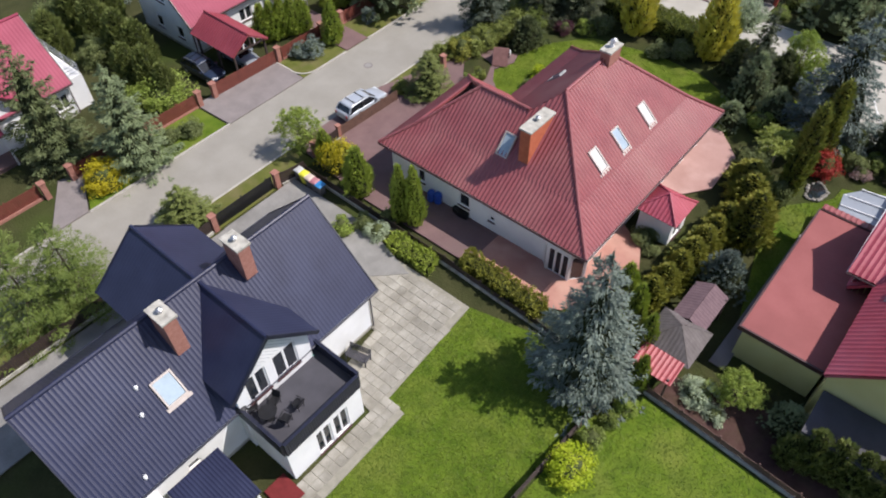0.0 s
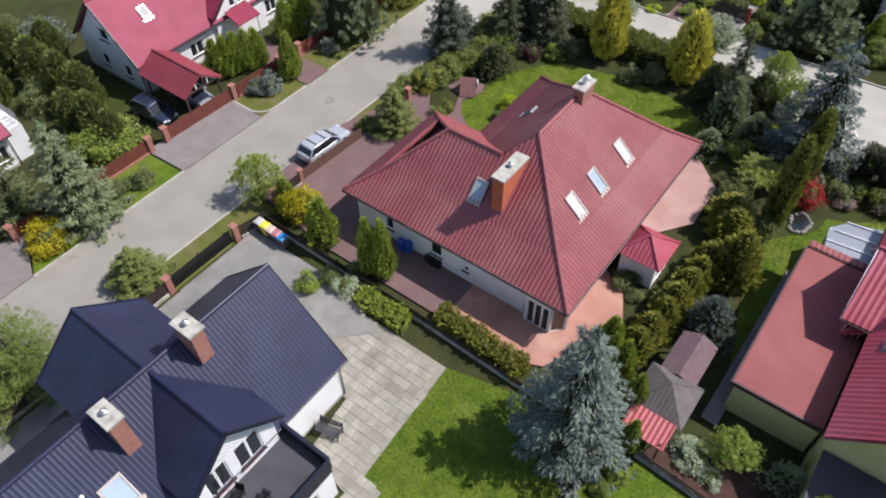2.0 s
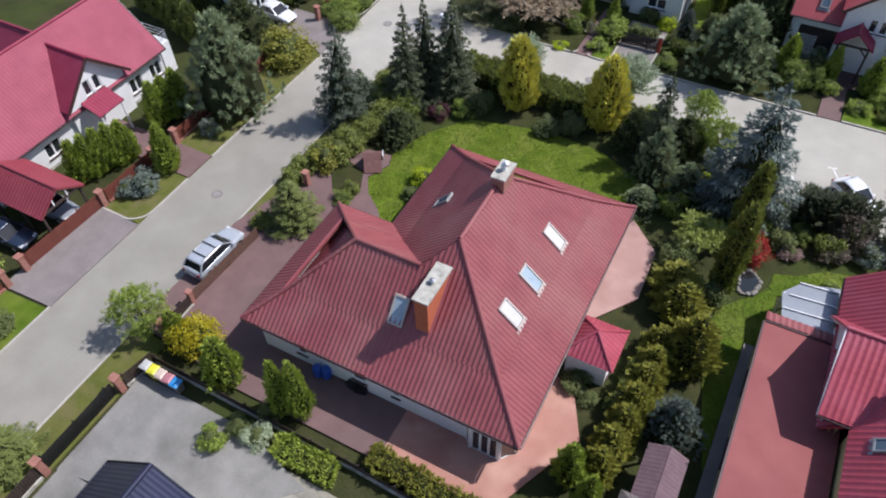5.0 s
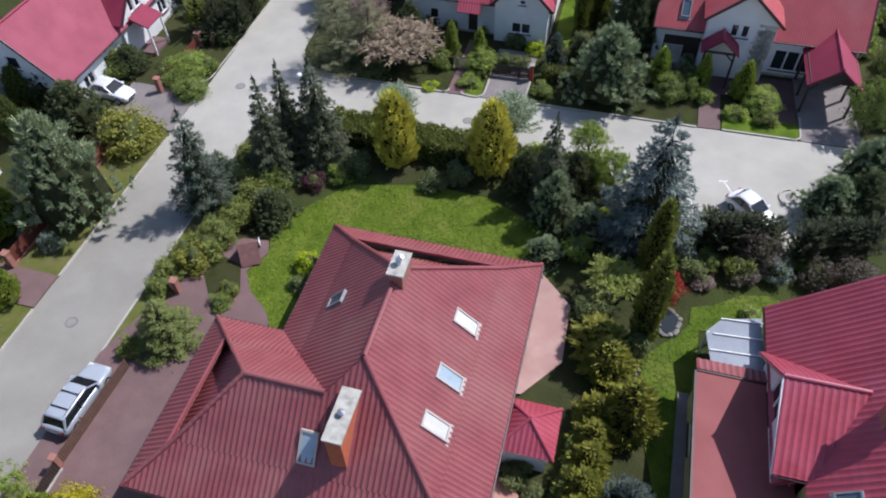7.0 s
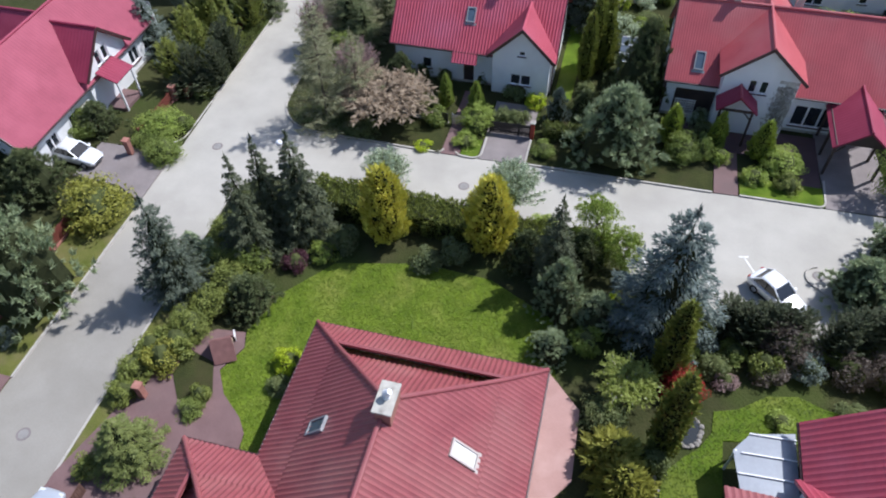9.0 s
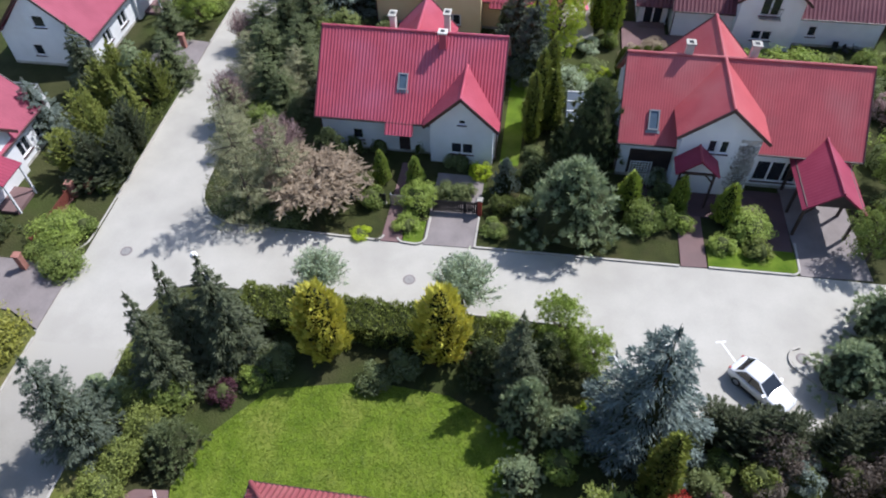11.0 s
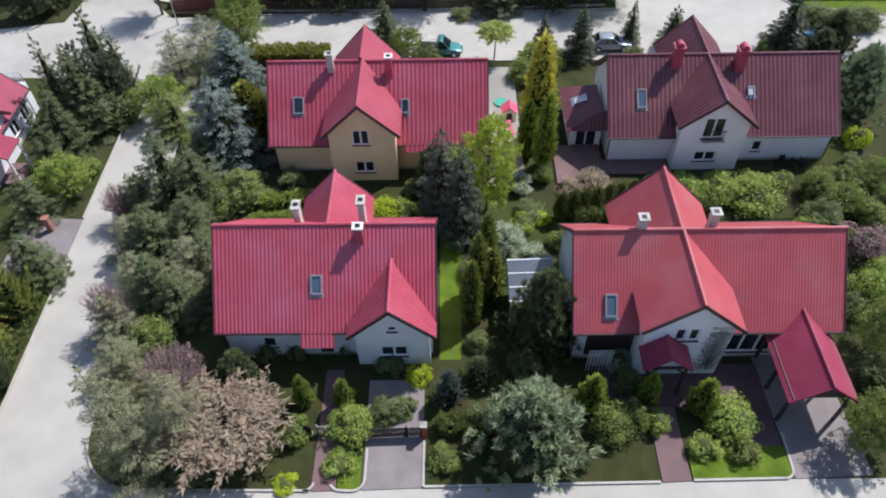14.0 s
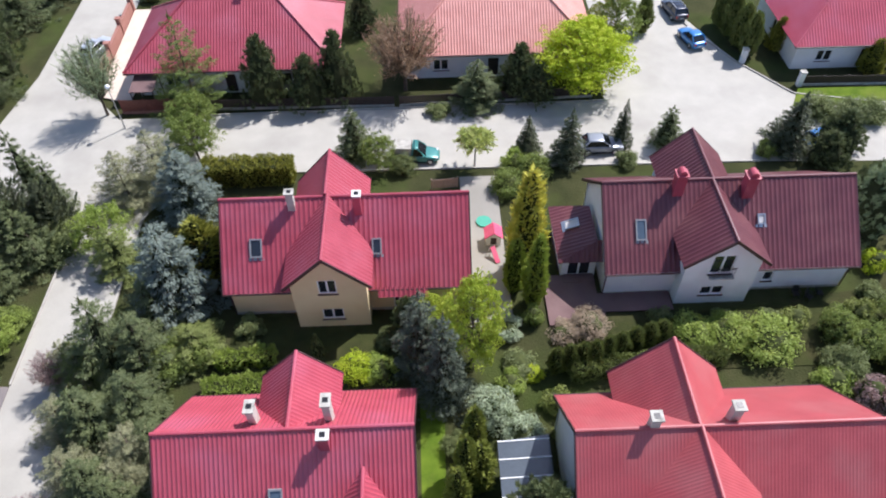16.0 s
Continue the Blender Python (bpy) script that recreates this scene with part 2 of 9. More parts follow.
# ---- mesh helpers ----
class Geo:
    """Collects vertices and faces."""

    def __init__(self):
        self.v, self.f = [], []

    def add(self, verts, faces):
        o = len(self.v)
        self.v += [tuple(p) for p in verts]
        self.f += [tuple(i + o for i in f) for f in faces]
        return self

    def box(self, x0, y0, z0, x1, y1, z1):
        v = [(x, y, z) for z in (z0, z1) for y in (y0, y1) for x in (x0, x1)]
        return self.add(v, [(0, 2, 3, 1), (4, 5, 7, 6), (0, 1, 5, 4), (2, 6, 7, 3), (0, 4, 6, 2), (1, 3, 7, 5)])

    def obox(self, c, ux, uy, uz, a, b, d):
        """A box round c with half sizes a, b, d along the axes."""
        c, ux, uy, uz = Vector(c), Vector(ux), Vector(uy), Vector(uz)
        v = [c + ux * a * i + uy * b * j + uz * d * k for k in (-1, 1) for j in (-1, 1) for i in (-1, 1)]
        return self.add(v, [(0, 2, 3, 1), (4, 5, 7, 6), (0, 1, 5, 4), (2, 6, 7, 3), (0, 4, 6, 2), (1, 3, 7, 5)])

    def beam(self, p, q, w, h, up=(0, 0, 1)):
        p, q = Vector(p), Vector(q)
        d = (q - p).normalized()
        side = d.cross(Vector(up))
        if side.length < 1e-4:
            side = d.cross(Vector((1, 0, 0)))
        side.normalize()
        return self.obox((p + q) / 2, d, side, side.cross(d), (q - p).length / 2, w / 2, h / 2)

    def tube(self, p, q, r0, r1=None, n=8, cap=True):
        p, q = Vector(p), Vector(q)
        r1 = r0 if r1 is None else r1
        d = (q - p).normalized()
        a = d.cross(Vector((0, 0, 1)) if abs(d.z) < 0.9 else Vector((1, 0, 0))).normalized()
        b = d.cross(a)
        ring = [(math.cos(2 * math.pi * i / n), math.sin(2 * math.pi * i / n)) for i in range(n)]
        v = [p + a * c * r0 + b * s * r0 for c, s in ring] + [q + a * c * r1 + b * s * r1 for c, s in ring]
        f = [(i, (i + 1) % n, n + (i + 1) % n, n + i) for i in range(n)]
        if cap:
            f += [tuple(range(n - 1, -1, -1)), tuple(range(n, 2 * n))]
        return self.add(v, f)

    def prism(self, poly, z0, z1):
        n = len(poly)
        area = sum(poly[i][0] * poly[(i + 1) % n][1] - poly[(i + 1) % n][0] * poly[i][1] for i in range(n))
        if area < 0:
            poly = poly[::-1]
        v = [(x, y, z0) for x, y in poly] + [(x, y, z1) for x, y in poly]
        f = [tuple(range(n - 1, -1, -1)), tuple(range(n, 2 * n))] + [(i, (i + 1) % n, n + (i + 1) % n, n + i) for i in range(n)]
        return self.add(v, f)


def part(name, geo, material, parent=None, label="", smooth=False):
    """One mesh object from collected geometry, under a thing or a part."""
    me = bpy.data.meshes.new(name)
    me.from_pydata(geo.v, [], geo.f)
    me.materials.append(material)
    if smooth:
        me.polygons.foreach_set("use_smooth", [True] * len(me.polygons))
    me.update()
    ob = new(name, me)
    if parent:
        ob.parent = parent
    if label:
        ob["label"] = label
    return ob


def thing(name, m, label, category, group="", kind=""):
    ob = new(name)
    ob.empty_display_size = 0.3
    ob.matrix_world = m
    return tagged(ob, label, category, group, kind)


def strips(poly, holes, cuts):
    """Cuts a flat outline with holes into upright strips: (u0, u1, lo0, lo1, hi0, hi1)."""
    edges = []
    for loop in [poly] + holes:
        for i, a in enumerate(loop):
            b = loop[(i + 1) % len(loop)]
            if abs(a[0] - b[0]) > 1e-7:
                edges.append((a, b) if a[0] < b[0] else (b, a))
    us = sorted(set([round(p[0], 5) for loop in [poly] + holes for p in loop] + [round(c, 5) for c in cuts]))
    lo, hi = min(p[0] for p in poly), max(p[0] for p in poly)
    us = [u for u in us if lo - 1e-6 <= u <= hi + 1e-6]
    out = []
    for u0, u1 in zip(us, us[1:]):
        if u1 - u0 < 1e-4:
            continue
        mid, found = (u0 + u1) / 2, []
        for a, b in edges:
            if a[0] < mid < b[0]:
                at = lambda u: a[1] + (b[1] - a[1]) * (u - a[0]) / (b[0] - a[0])
                found.append((at(mid), at(u0), at(u1)))
        found.sort()
        for low, high in zip(found[::2], found[1::2]):
            out.append((u0, u1, low[1], low[2], high[1], high[2]))
    return out


def loft(sections):
    """Closed body through rings of equal length."""
    g = Geo()
    n = len(sections[0])
    g.v = [p for s in sections for p in s]
    g.f = [(j * n + i, j * n + (i + 1) % n, (j + 1) * n + (i + 1) % n, (j + 1) * n + i) for j in range(len(sections) - 1) for i in range(n)]
    g.f += [tuple(range(n - 1, -1, -1)), tuple((len(sections) - 1) * n + i for i in range(n))]
    return g


def slope(house, poly, material, pitch=0.3, amp=0.035, row=0.36, step=0.008, thick=0.16, name="roof_slope", label=""):
    """One roof plane of ribbed sheet tiles over a slab: poly is 3D, any winding, seen from above."""
    pts = [Vector(p) for p in poly]
    n = Vector((0, 0, 0))
    for i, a in enumerate(pts):
        n += a.cross(pts[(i + 1) % len(pts)])
    n.normalize()
    if n.z < 0:
        n = -n
    down = Vector((n.x, n.y, 0))
    down = (Vector((0, -1, 0)) if down.length < 1e-3 else down.normalized())
    down = (down - n * down.dot(n)).normalized()
    across = n.cross(down)
    o = pts[0]
    flat = [((p - o).dot(across), (p - o).dot(down)) for p in pts]
    lo, hi = min(u for u, _ in flat), max(u for u, _ in flat)
    geo, seen = Geo(), {}

    def vert(u, v, w):
        p = o + across * u + down * v + n * (w + 0.02)
        key = (round(p.x, 3), round(p.y, 3), round(p.z, 3))
        if key not in seen:
            seen[key] = len(geo.v)
            geo.v.append(tuple(p))
        return seen[key]

    def quad(*q):
        ids = []
        for c in q:
            i = vert(*c)
            if i not in ids:
                ids.append(i)
        if len(ids) > 2:
            geo.f.append(tuple(ids))

    cuts = [lo + pitch / 4 * i for i in range(int((hi - lo) / pitch * 4) + 2)]
    wave = lambda u: amp * (0.5 - 0.5 * math.cos(2 * math.pi * (u - lo) / pitch)) ** 1.5
    for u0, u1, a0, a1, b0, b1 in strips(flat, [], cuts):
        w0, w1 = wave(u0), wave(u1)
        k0 = math.floor(min(a0, a1) / row) if row else 0
        k1 = math.ceil(max(b0, b1) / row) if row else 1
        for k in range(k0, k1):
            v0, v1 = (k * row, (k + 1) * row) if row else (-1e6, 1e6)
            c0, c1, d0, d1 = max(a0, v0), max(a1, v0), min(b0, v1), min(b1, v1)
            if c0 >= d0 - 1e-5 and c1 >= d1 - 1e-5:
                continue
            c0, c1 = min(c0, d0), min(c1, d1)
            lift = lambda v: step * (v - v0) / row if row else 0
            quad((u0, c0, w0 + lift(c0)), (u0, d0, w0 + lift(d0)), (u1, d1, w1 + lift(d1)), (u1, c1, w1 + lift(c1)))
            if row and d0 > v1 - 1e-6 and d1 > v1 - 1e-6 and (b0 > v1 + 1e-6 or b1 > v1 + 1e-6):
                quad((u0, v1, w0 + step), (u0, v1, w0), (u1, v1, w1), (u1, v1, w1 + step))
    m = len(pts)
    low = [p - n * thick for p in pts]
    face = tuple(range(m))
    geo.add(pts + low, [face, tuple(reversed([i + m for i in face]))] + [(i, i + m, (i + 1) % m + m, (i + 1) % m) for i in range(m)])
    return part(name, geo, material, house, label)


def cap(house, p, q, material, r=0.13, name="ridge_cap"):
    """Half-round ridge or hip capping in short overlapping lengths."""
    p, q = Vector(p), Vector(q)
    k = max(1, int((q - p).length / 0.42))
    d = (q - p).normalized()
    a = d.cross(Vector((0, 0, 1))).normalized()
    b = a.cross(d)
    ring = [(math.cos(math.pi * i / 5), math.sin(math.pi * i / 5)) for i in range(10)]
    stations = [f for i in range(k) for f in ((i / k, r * 0.92), ((i + 0.97) / k, r))]
    v = [p.lerp(q, f) + a * c * rr + b * s * rr for f, rr in stations for c, s in ring]
    m = len(stations)
    f = [(j * 10 + i, j * 10 + (i + 1) % 10, (j + 1) * 10 + (i + 1) % 10, (j + 1) * 10 + i) for j in range(m - 1) for i in range(10)]
    geo = Geo().add(v, f + [tuple(range(9, -1, -1)), tuple((m - 1) * 10 + i for i in range(10))])
    return part(name, geo, material, house)


def gutter(house, p, q, material, r=0.07):
    return part("gutter", Geo().tube(p, q, r, r, 8), material, house)


def framed(c, ux, uy, n, w, h, holes, depth):
    """One connected frame of w by h with openings (u0, v0, u1, v1), centred on c."""
    g, seen = Geo(), {}

    def vert(u, v, d):
        key = (round(u, 4), round(v, 4), d)
        if key not in seen:
            seen[key] = len(g.v)
            g.v.append(tuple(c + ux * u + uy * v + n * d))
        return seen[key]

    us = sorted({-w / 2, w / 2} | {q for a in holes for q in (a[0], a[2])})
    vs = sorted({-h / 2, h / 2} | {q for a in holes for q in (a[1], a[3])})
    solid = lambda i, j: 0 <= i < len(us) - 1 and 0 <= j < len(vs) - 1 and not any(
        a[0] < (us[i] + us[i + 1]) / 2 < a[2] and a[1] < (vs[j] + vs[j + 1]) / 2 < a[3] for a in holes)
    for i in range(len(us) - 1):
        for j in range(len(vs) - 1):
            if not solid(i, j):
                continue
            u0, u1, v0, v1 = us[i], us[i + 1], vs[j], vs[j + 1]
            f = [vert(*p, depth) for p in ((u0, v0), (u1, v0), (u1, v1), (u0, v1))]
            b = [vert(*p, -depth) for p in ((u0, v0), (u1, v0), (u1, v1), (u0, v1))]
            g.f += [tuple(f), tuple(reversed(b))]
            for k, (di, dj) in enumerate(((0, -1), (1, 0), (0, 1), (-1, 0))):
                if not solid(i + di, j + dj):
                    g.f.append((b[k], b[(k + 1) % 4], f[(k + 1) % 4], f[k]))
    return g


def window(house, c, ux, w, h, out, frame_mat, pane_mat, sashes=2, sill=True, arch=False):
    """Frame, panes and sill in an opening: c is the middle of the opening on the wall's face."""
    c, ux, out, up = Vector(c), Vector(ux), Vector(out), Vector((0, 0, 1))
    inner = c - out * 0.1
    step = (w - 0.04) / sashes
    holes = [(0.075 - (w - 0.04) / 2 + i * step, 0.1 - h / 2, (i + 1) * step - 0.075 - (w - 0.04) / 2, h / 2 - 0.1) for i in range(sashes)]
    ob = part("window", framed(inner, ux, up, out, w, h, holes, 0.04), frame_mat, house)
    for i in range(sashes):
        x = w * (i + 0.5) / sashes - w / 2
        part("pane", Geo().obox(inner - out * 0.01 + ux * x, ux, out, up, w / sashes / 2 - 0.02, 0.008, h / 2 - 0.03), pane_mat, ob)
    if sill:
        part("sill", Geo().obox(c - up * (h / 2 + 0.03) + out * 0.03, ux, out, up, w / 2 + 0.08, 0.09, 0.025), GUTTER, ob)
    return ob


def wall(house, p0, p1, tops, openings, material, thick=0.3, base=0.0, name="wall", frame_mat=None, pane_mat=None):
    """A wall from p0 to p1 whose outside lies to the right; tops: (u, z) along it; openings: (u0, z0, u1, z1, sashes)."""
    p0, p1 = Vector((*p0, 0)), Vector((*p1, 0))
    ux = (p1 - p0).normalized()
    out = Vector((ux.y, -ux.x, 0))
    length = (p1 - p0).length
    poly = [(0, base), (length, base)] + [(u, z) for u, z in sorted(tops, reverse=True)]
    holes = [[(a, b), (c, b), (c, d), (a, d)] for a, b, c, d, *_ in openings]
    g = Geo()
    at = lambda u, z, d: p0 + ux * u + Vector((0, 0, z)) - out * d
    for u0, u1, a0, a1, b0, b1 in strips(poly, holes, []):
        g.add([at(u0, a0, 0), at(u1, a1, 0), at(u1, b1, 0), at(u0, b0, 0)], [(0, 1, 2, 3)])
        g.add([at(u0, a0, thick), at(u1, a1, thick), at(u1, b1, thick), at(u0, b0, thick)], [(3, 2, 1, 0)])
    for loop in [poly] + holes:
        for i, a in enumerate(loop):
            b = loop[(i + 1) % len(loop)]
            if loop is poly and abs(a[0] - b[0]) < 1e-6:
                continue
            g.add([at(*a, 0), at(*b, 0), at(*b, thick), at(*a, thick)], [(0, 1, 2, 3)])
    ob = part(name, g, material, house)
    for a, b, c, d, *rest in openings:
        if rest and rest[0]:
            window(house, at((a + c) / 2, (b + d) / 2, 0), ux, c - a, d - b, out, frame_mat or WHITEPAINT, pane_mat or PANE, rest[0])
        else:
            # Dark panel for doors; at the brick-red house one stands for veranda shade.
            part("door", Geo().obox(at((a + c) / 2, (b + d) / 2, 0.12), ux, out, (0, 0, 1), (c - a) / 2, 0.04, (d - b) / 2), DARKWOOD, house)
    return ob


def skylight(house, c, n, w=0.78, length=1.4, pane_mat=None, frame_mat=None):
    """A roof window that lies on a slope: c on the slope's face, n its normal."""
    frame_mat = frame_mat or (FRAMEGREY if pane_mat in (SKYGLASS, PANE) else CLADDING if pane_mat is PALEGLASS else STEEL)
    n = Vector(n).normalized()
    down = Vector((n.x, n.y, 0)).normalized()
    down = (down - n * down.dot(n)).normalized()
    ax = n.cross(down)
    c = Vector(c) + n * 0.09
    ob = part("skylight", framed(c, ax, down, n, w, length, [(0.1 - w / 2, 0.11 - length / 2, w / 2 - 0.1, length / 2 - 0.11)], 0.09), frame_mat, house, "roof window with a metal surround")
    part("flashing", Geo().obox(c + down * (length / 2 + 0.11) - n * 0.05, ax, down, n, w / 2 + 0.12, 0.11, 0.015), frame_mat, ob)
    part("pane", Geo().obox(c + n * 0.02, ax, down, n, w / 2 - 0.11, length / 2 - 0.12, 0.012), pane_mat or BLIND, ob)
    return ob


def chimney(house, x, y, z0, z1, wx, wy, material, cap_mat=None, pots=1):
    body = part("chimney", Geo().box(x - wx / 2, y - wy / 2, z0, x + wx / 2, y + wy / 2, z1), material, house)
    part("cap", Geo().box(x - wx / 2 - 0.09, y - wy / 2 - 0.09, z1, x + wx / 2 + 0.09, y + wy / 2 + 0.09, z1 + 0.13), cap_mat or CONCRETE, body, "weathered cover slab")
    if not pots:
        # No hole is cut: a black block carries the flue's darkness in its colour.
        part("flue", Geo().box(x - 0.16, y - 0.16, z1 + 0.13, x + 0.16, y + 0.16, z1 + 0.15), BLACKMETAL, body, "black block standing in for the dark flue hole")
    if cap_mat is CRIMSON:
        bow = [(math.cos(math.pi * i / 8), math.sin(math.pi * i / 8)) for i in range(9)]
        hood = loft([[(x + wx * 0.42 * c, yy, z1 + 0.13 + wx * 0.5 * s) for c, s in bow] for yy in (y - wy * 0.42, y + wy * 0.42)])
        part("hood", hood, cap_mat, body, "arched crimson metal hood")
    g = Geo()
    for i in range(pots):
        o = (i + 0.5) / pots - 0.5
        cx, cy = (x + o * wx, y) if wx > wy else (x, y + o * wy)
        g.tube((cx, cy, z1 + 0.13), (cx, cy, z1 + 0.36), 0.12, 0.1, 10)
        g.tube((cx, cy, z1 + 0.38), (cx, cy, z1 + 0.5), 0.19, 0.03, 10)
    if pots:
        part("chimney_pot", g, STEEL, body)
    return body


def sheet(name, poly, z, material, label, category="", depth=0.1, kind="structure"):
    ob = part(name, Geo().prism(poly, z - depth, z), material)
    return tagged(ob, label, category or name, kind=kind)


# ---- houses ----
def gabled_house(m, label, category_group, x0, x1, ds, dn, ze, zr, front, back, roof, walls_mat, pitch, chimneys=(), lights=(), inset=0.55, end_inset=0.35, openings=None, eaves=(), row=0.36, amp=0.035, trim=None, gable_amp=None):
    """A house with its ridge along local x at y = 0; front gables face -y, back gables +y.
    front, back: (x, half width, distance, eave height, ridge height)."""
    trim, gable_amp = trim or GUTTER, amp if gable_amp is None else gable_amp
    h = thing("house", m, label, "house", category_group)
    ks, kn = (zr - ze) / ds, (zr - ze) / dn
    slope(h, [(x0, -ds, ze), (x1, -ds, ze), (x1, 0, zr), (x0, 0, zr)], roof, pitch, amp, row)
    slope(h, [(x0, 0, zr), (x1, 0, zr), (x1, dn, ze), (x0, dn, ze)], roof, pitch, amp, row)
    cap(h, (x0, 0, zr + 0.03), (x1, 0, zr + 0.03), roof)
    gutter(h, (x0, -ds - 0.06, ze - 0.06), (x1, -ds - 0.06, ze - 0.06), trim)
    gutter(h, (x0, dn + 0.06, ze - 0.06), (x1, dn + 0.06, ze - 0.06), trim)
    for x in (x0, x1):
        for y, k in ((-ds, 1), (dn, 1)):
            part("verge_board", Geo().beam((x, y, ze - 0.06), (x, 0, zr - 0.06), 0.07, 0.24), trim, h)
    for a, b, d, drop in eaves:
        # a stretch of the front slope that runs on further down
        slope(h, [(a, -ds - d, ze - ks * d), (b, -ds - d, ze - ks * d), (b, -ds + 0.1, ze + ks * 0.1 + 0.02), (a, -ds + 0.1, ze + ks * 0.1 + 0.02)], roof, pitch, amp, row)
    for sign, k, gables in ((-1, ks, front), (1, kn, back)):
        for gx, w, d, gze, gzr in gables:
            side = ds if sign < 0 else dn
            yr = side - (gzr - ze) / k
            ye = side - (gze - ze) / k
            yr, ye = max(yr - 0.05, 0.0), min(ye, d)
            for s in (-1, 1):
                slope(h, [(gx + s * w, sign * d, gze), (gx, sign * d, gzr), (gx, sign * yr, gzr), (gx + s * w, sign * ye, gze)], roof, pitch, gable_amp, row)
                part("verge_board", Geo().beam((gx + s * w, sign * d, gze - 0.05), (gx, sign * d, gzr - 0.05), 0.08, 0.24), trim, h)
            cap(h, (gx, sign * d, gzr + 0.03), (gx, sign * yr, gzr + 0.03), roof)
            gw, gd = w - 0.45, d - 0.5
            kk = (gzr - gze) / w
            low, high = gze + kk * 0.45 - 0.2, gzr - 0.2
            ops = (openings or {}).get((sign, gx), [])
            a, b = ((gx - gw, -gd), (gx + gw, -gd)) if sign < 0 else ((gx + gw, gd), (gx - gw, gd))
            wall(h, a, b, [(0, low), (gw, high), (2 * gw, low)], ops, walls_mat)
            inner = side - inset - 0.02
            if gd > inner + 0.1:
                for s in (-1, 1):
                    p, q = ((gx + s * gw, sign * gd), (gx + s * gw, sign * inner))
                    if s * sign > 0:
                        p, q = q, p
                    wall(h, p, q, [(0, low), (gd - inner, low)], [], walls_mat, 0.25)
    ys, yn, ax, bx = -ds + inset, dn - inset, x0 + end_inset, x1 - end_inset
    top_s, top_n = ze + ks * inset - 0.22, ze + kn * inset - 0.22
    o = openings or {}
    wall(h, (ax, ys), (bx, ys), [(0, top_s), (bx - ax, top_s)], o.get("s", []), walls_mat)
    wall(h, (bx, yn), (ax, yn), [(0, top_n), (bx - ax, top_n)], o.get("n", []), walls_mat)
    peak = zr - 0.25
    wall(h, (bx, ys + 0.3), (bx, yn - 0.3), [(0, top_s), (-ys - 0.3, peak), (yn - ys - 0.6, top_n)], o.get("e", []), walls_mat)
    wall(h, (ax, yn - 0.3), (ax, ys + 0.3), [(0, top_n), (yn - 0.3, peak), (yn - ys - 0.6, top_s)], o.get("w", []), walls_mat)
    part("plinth", Geo().box(ax - 0.02, ys - 0.02, 0.0, bx + 0.02, yn + 0.02, 0.25), CONCRETE, h)
    for s in ((ax - 0.06, ys - 0.08), (bx + 0.06, ys - 0.08)):
        part("downpipe", Geo().tube((*s, 0.1), (*s, ze), 0.05, 0.05, 8), trim, h)
    for x, y, z0, z1, wx, wy, cm, pots in chimneys:
        chimney(h, x, y, z0, z1, wx, wy, cm, CRIMSON if cm is CRIMSON and roof is DARKRED else PALECAP if cm is CRIMSON else None, pots)
    for x, d, w, ln, pm in lights:
        skylight(h, (x, -ds + d, ze + ks * d), (0, -ks, 1), w, ln, pm)
    return h


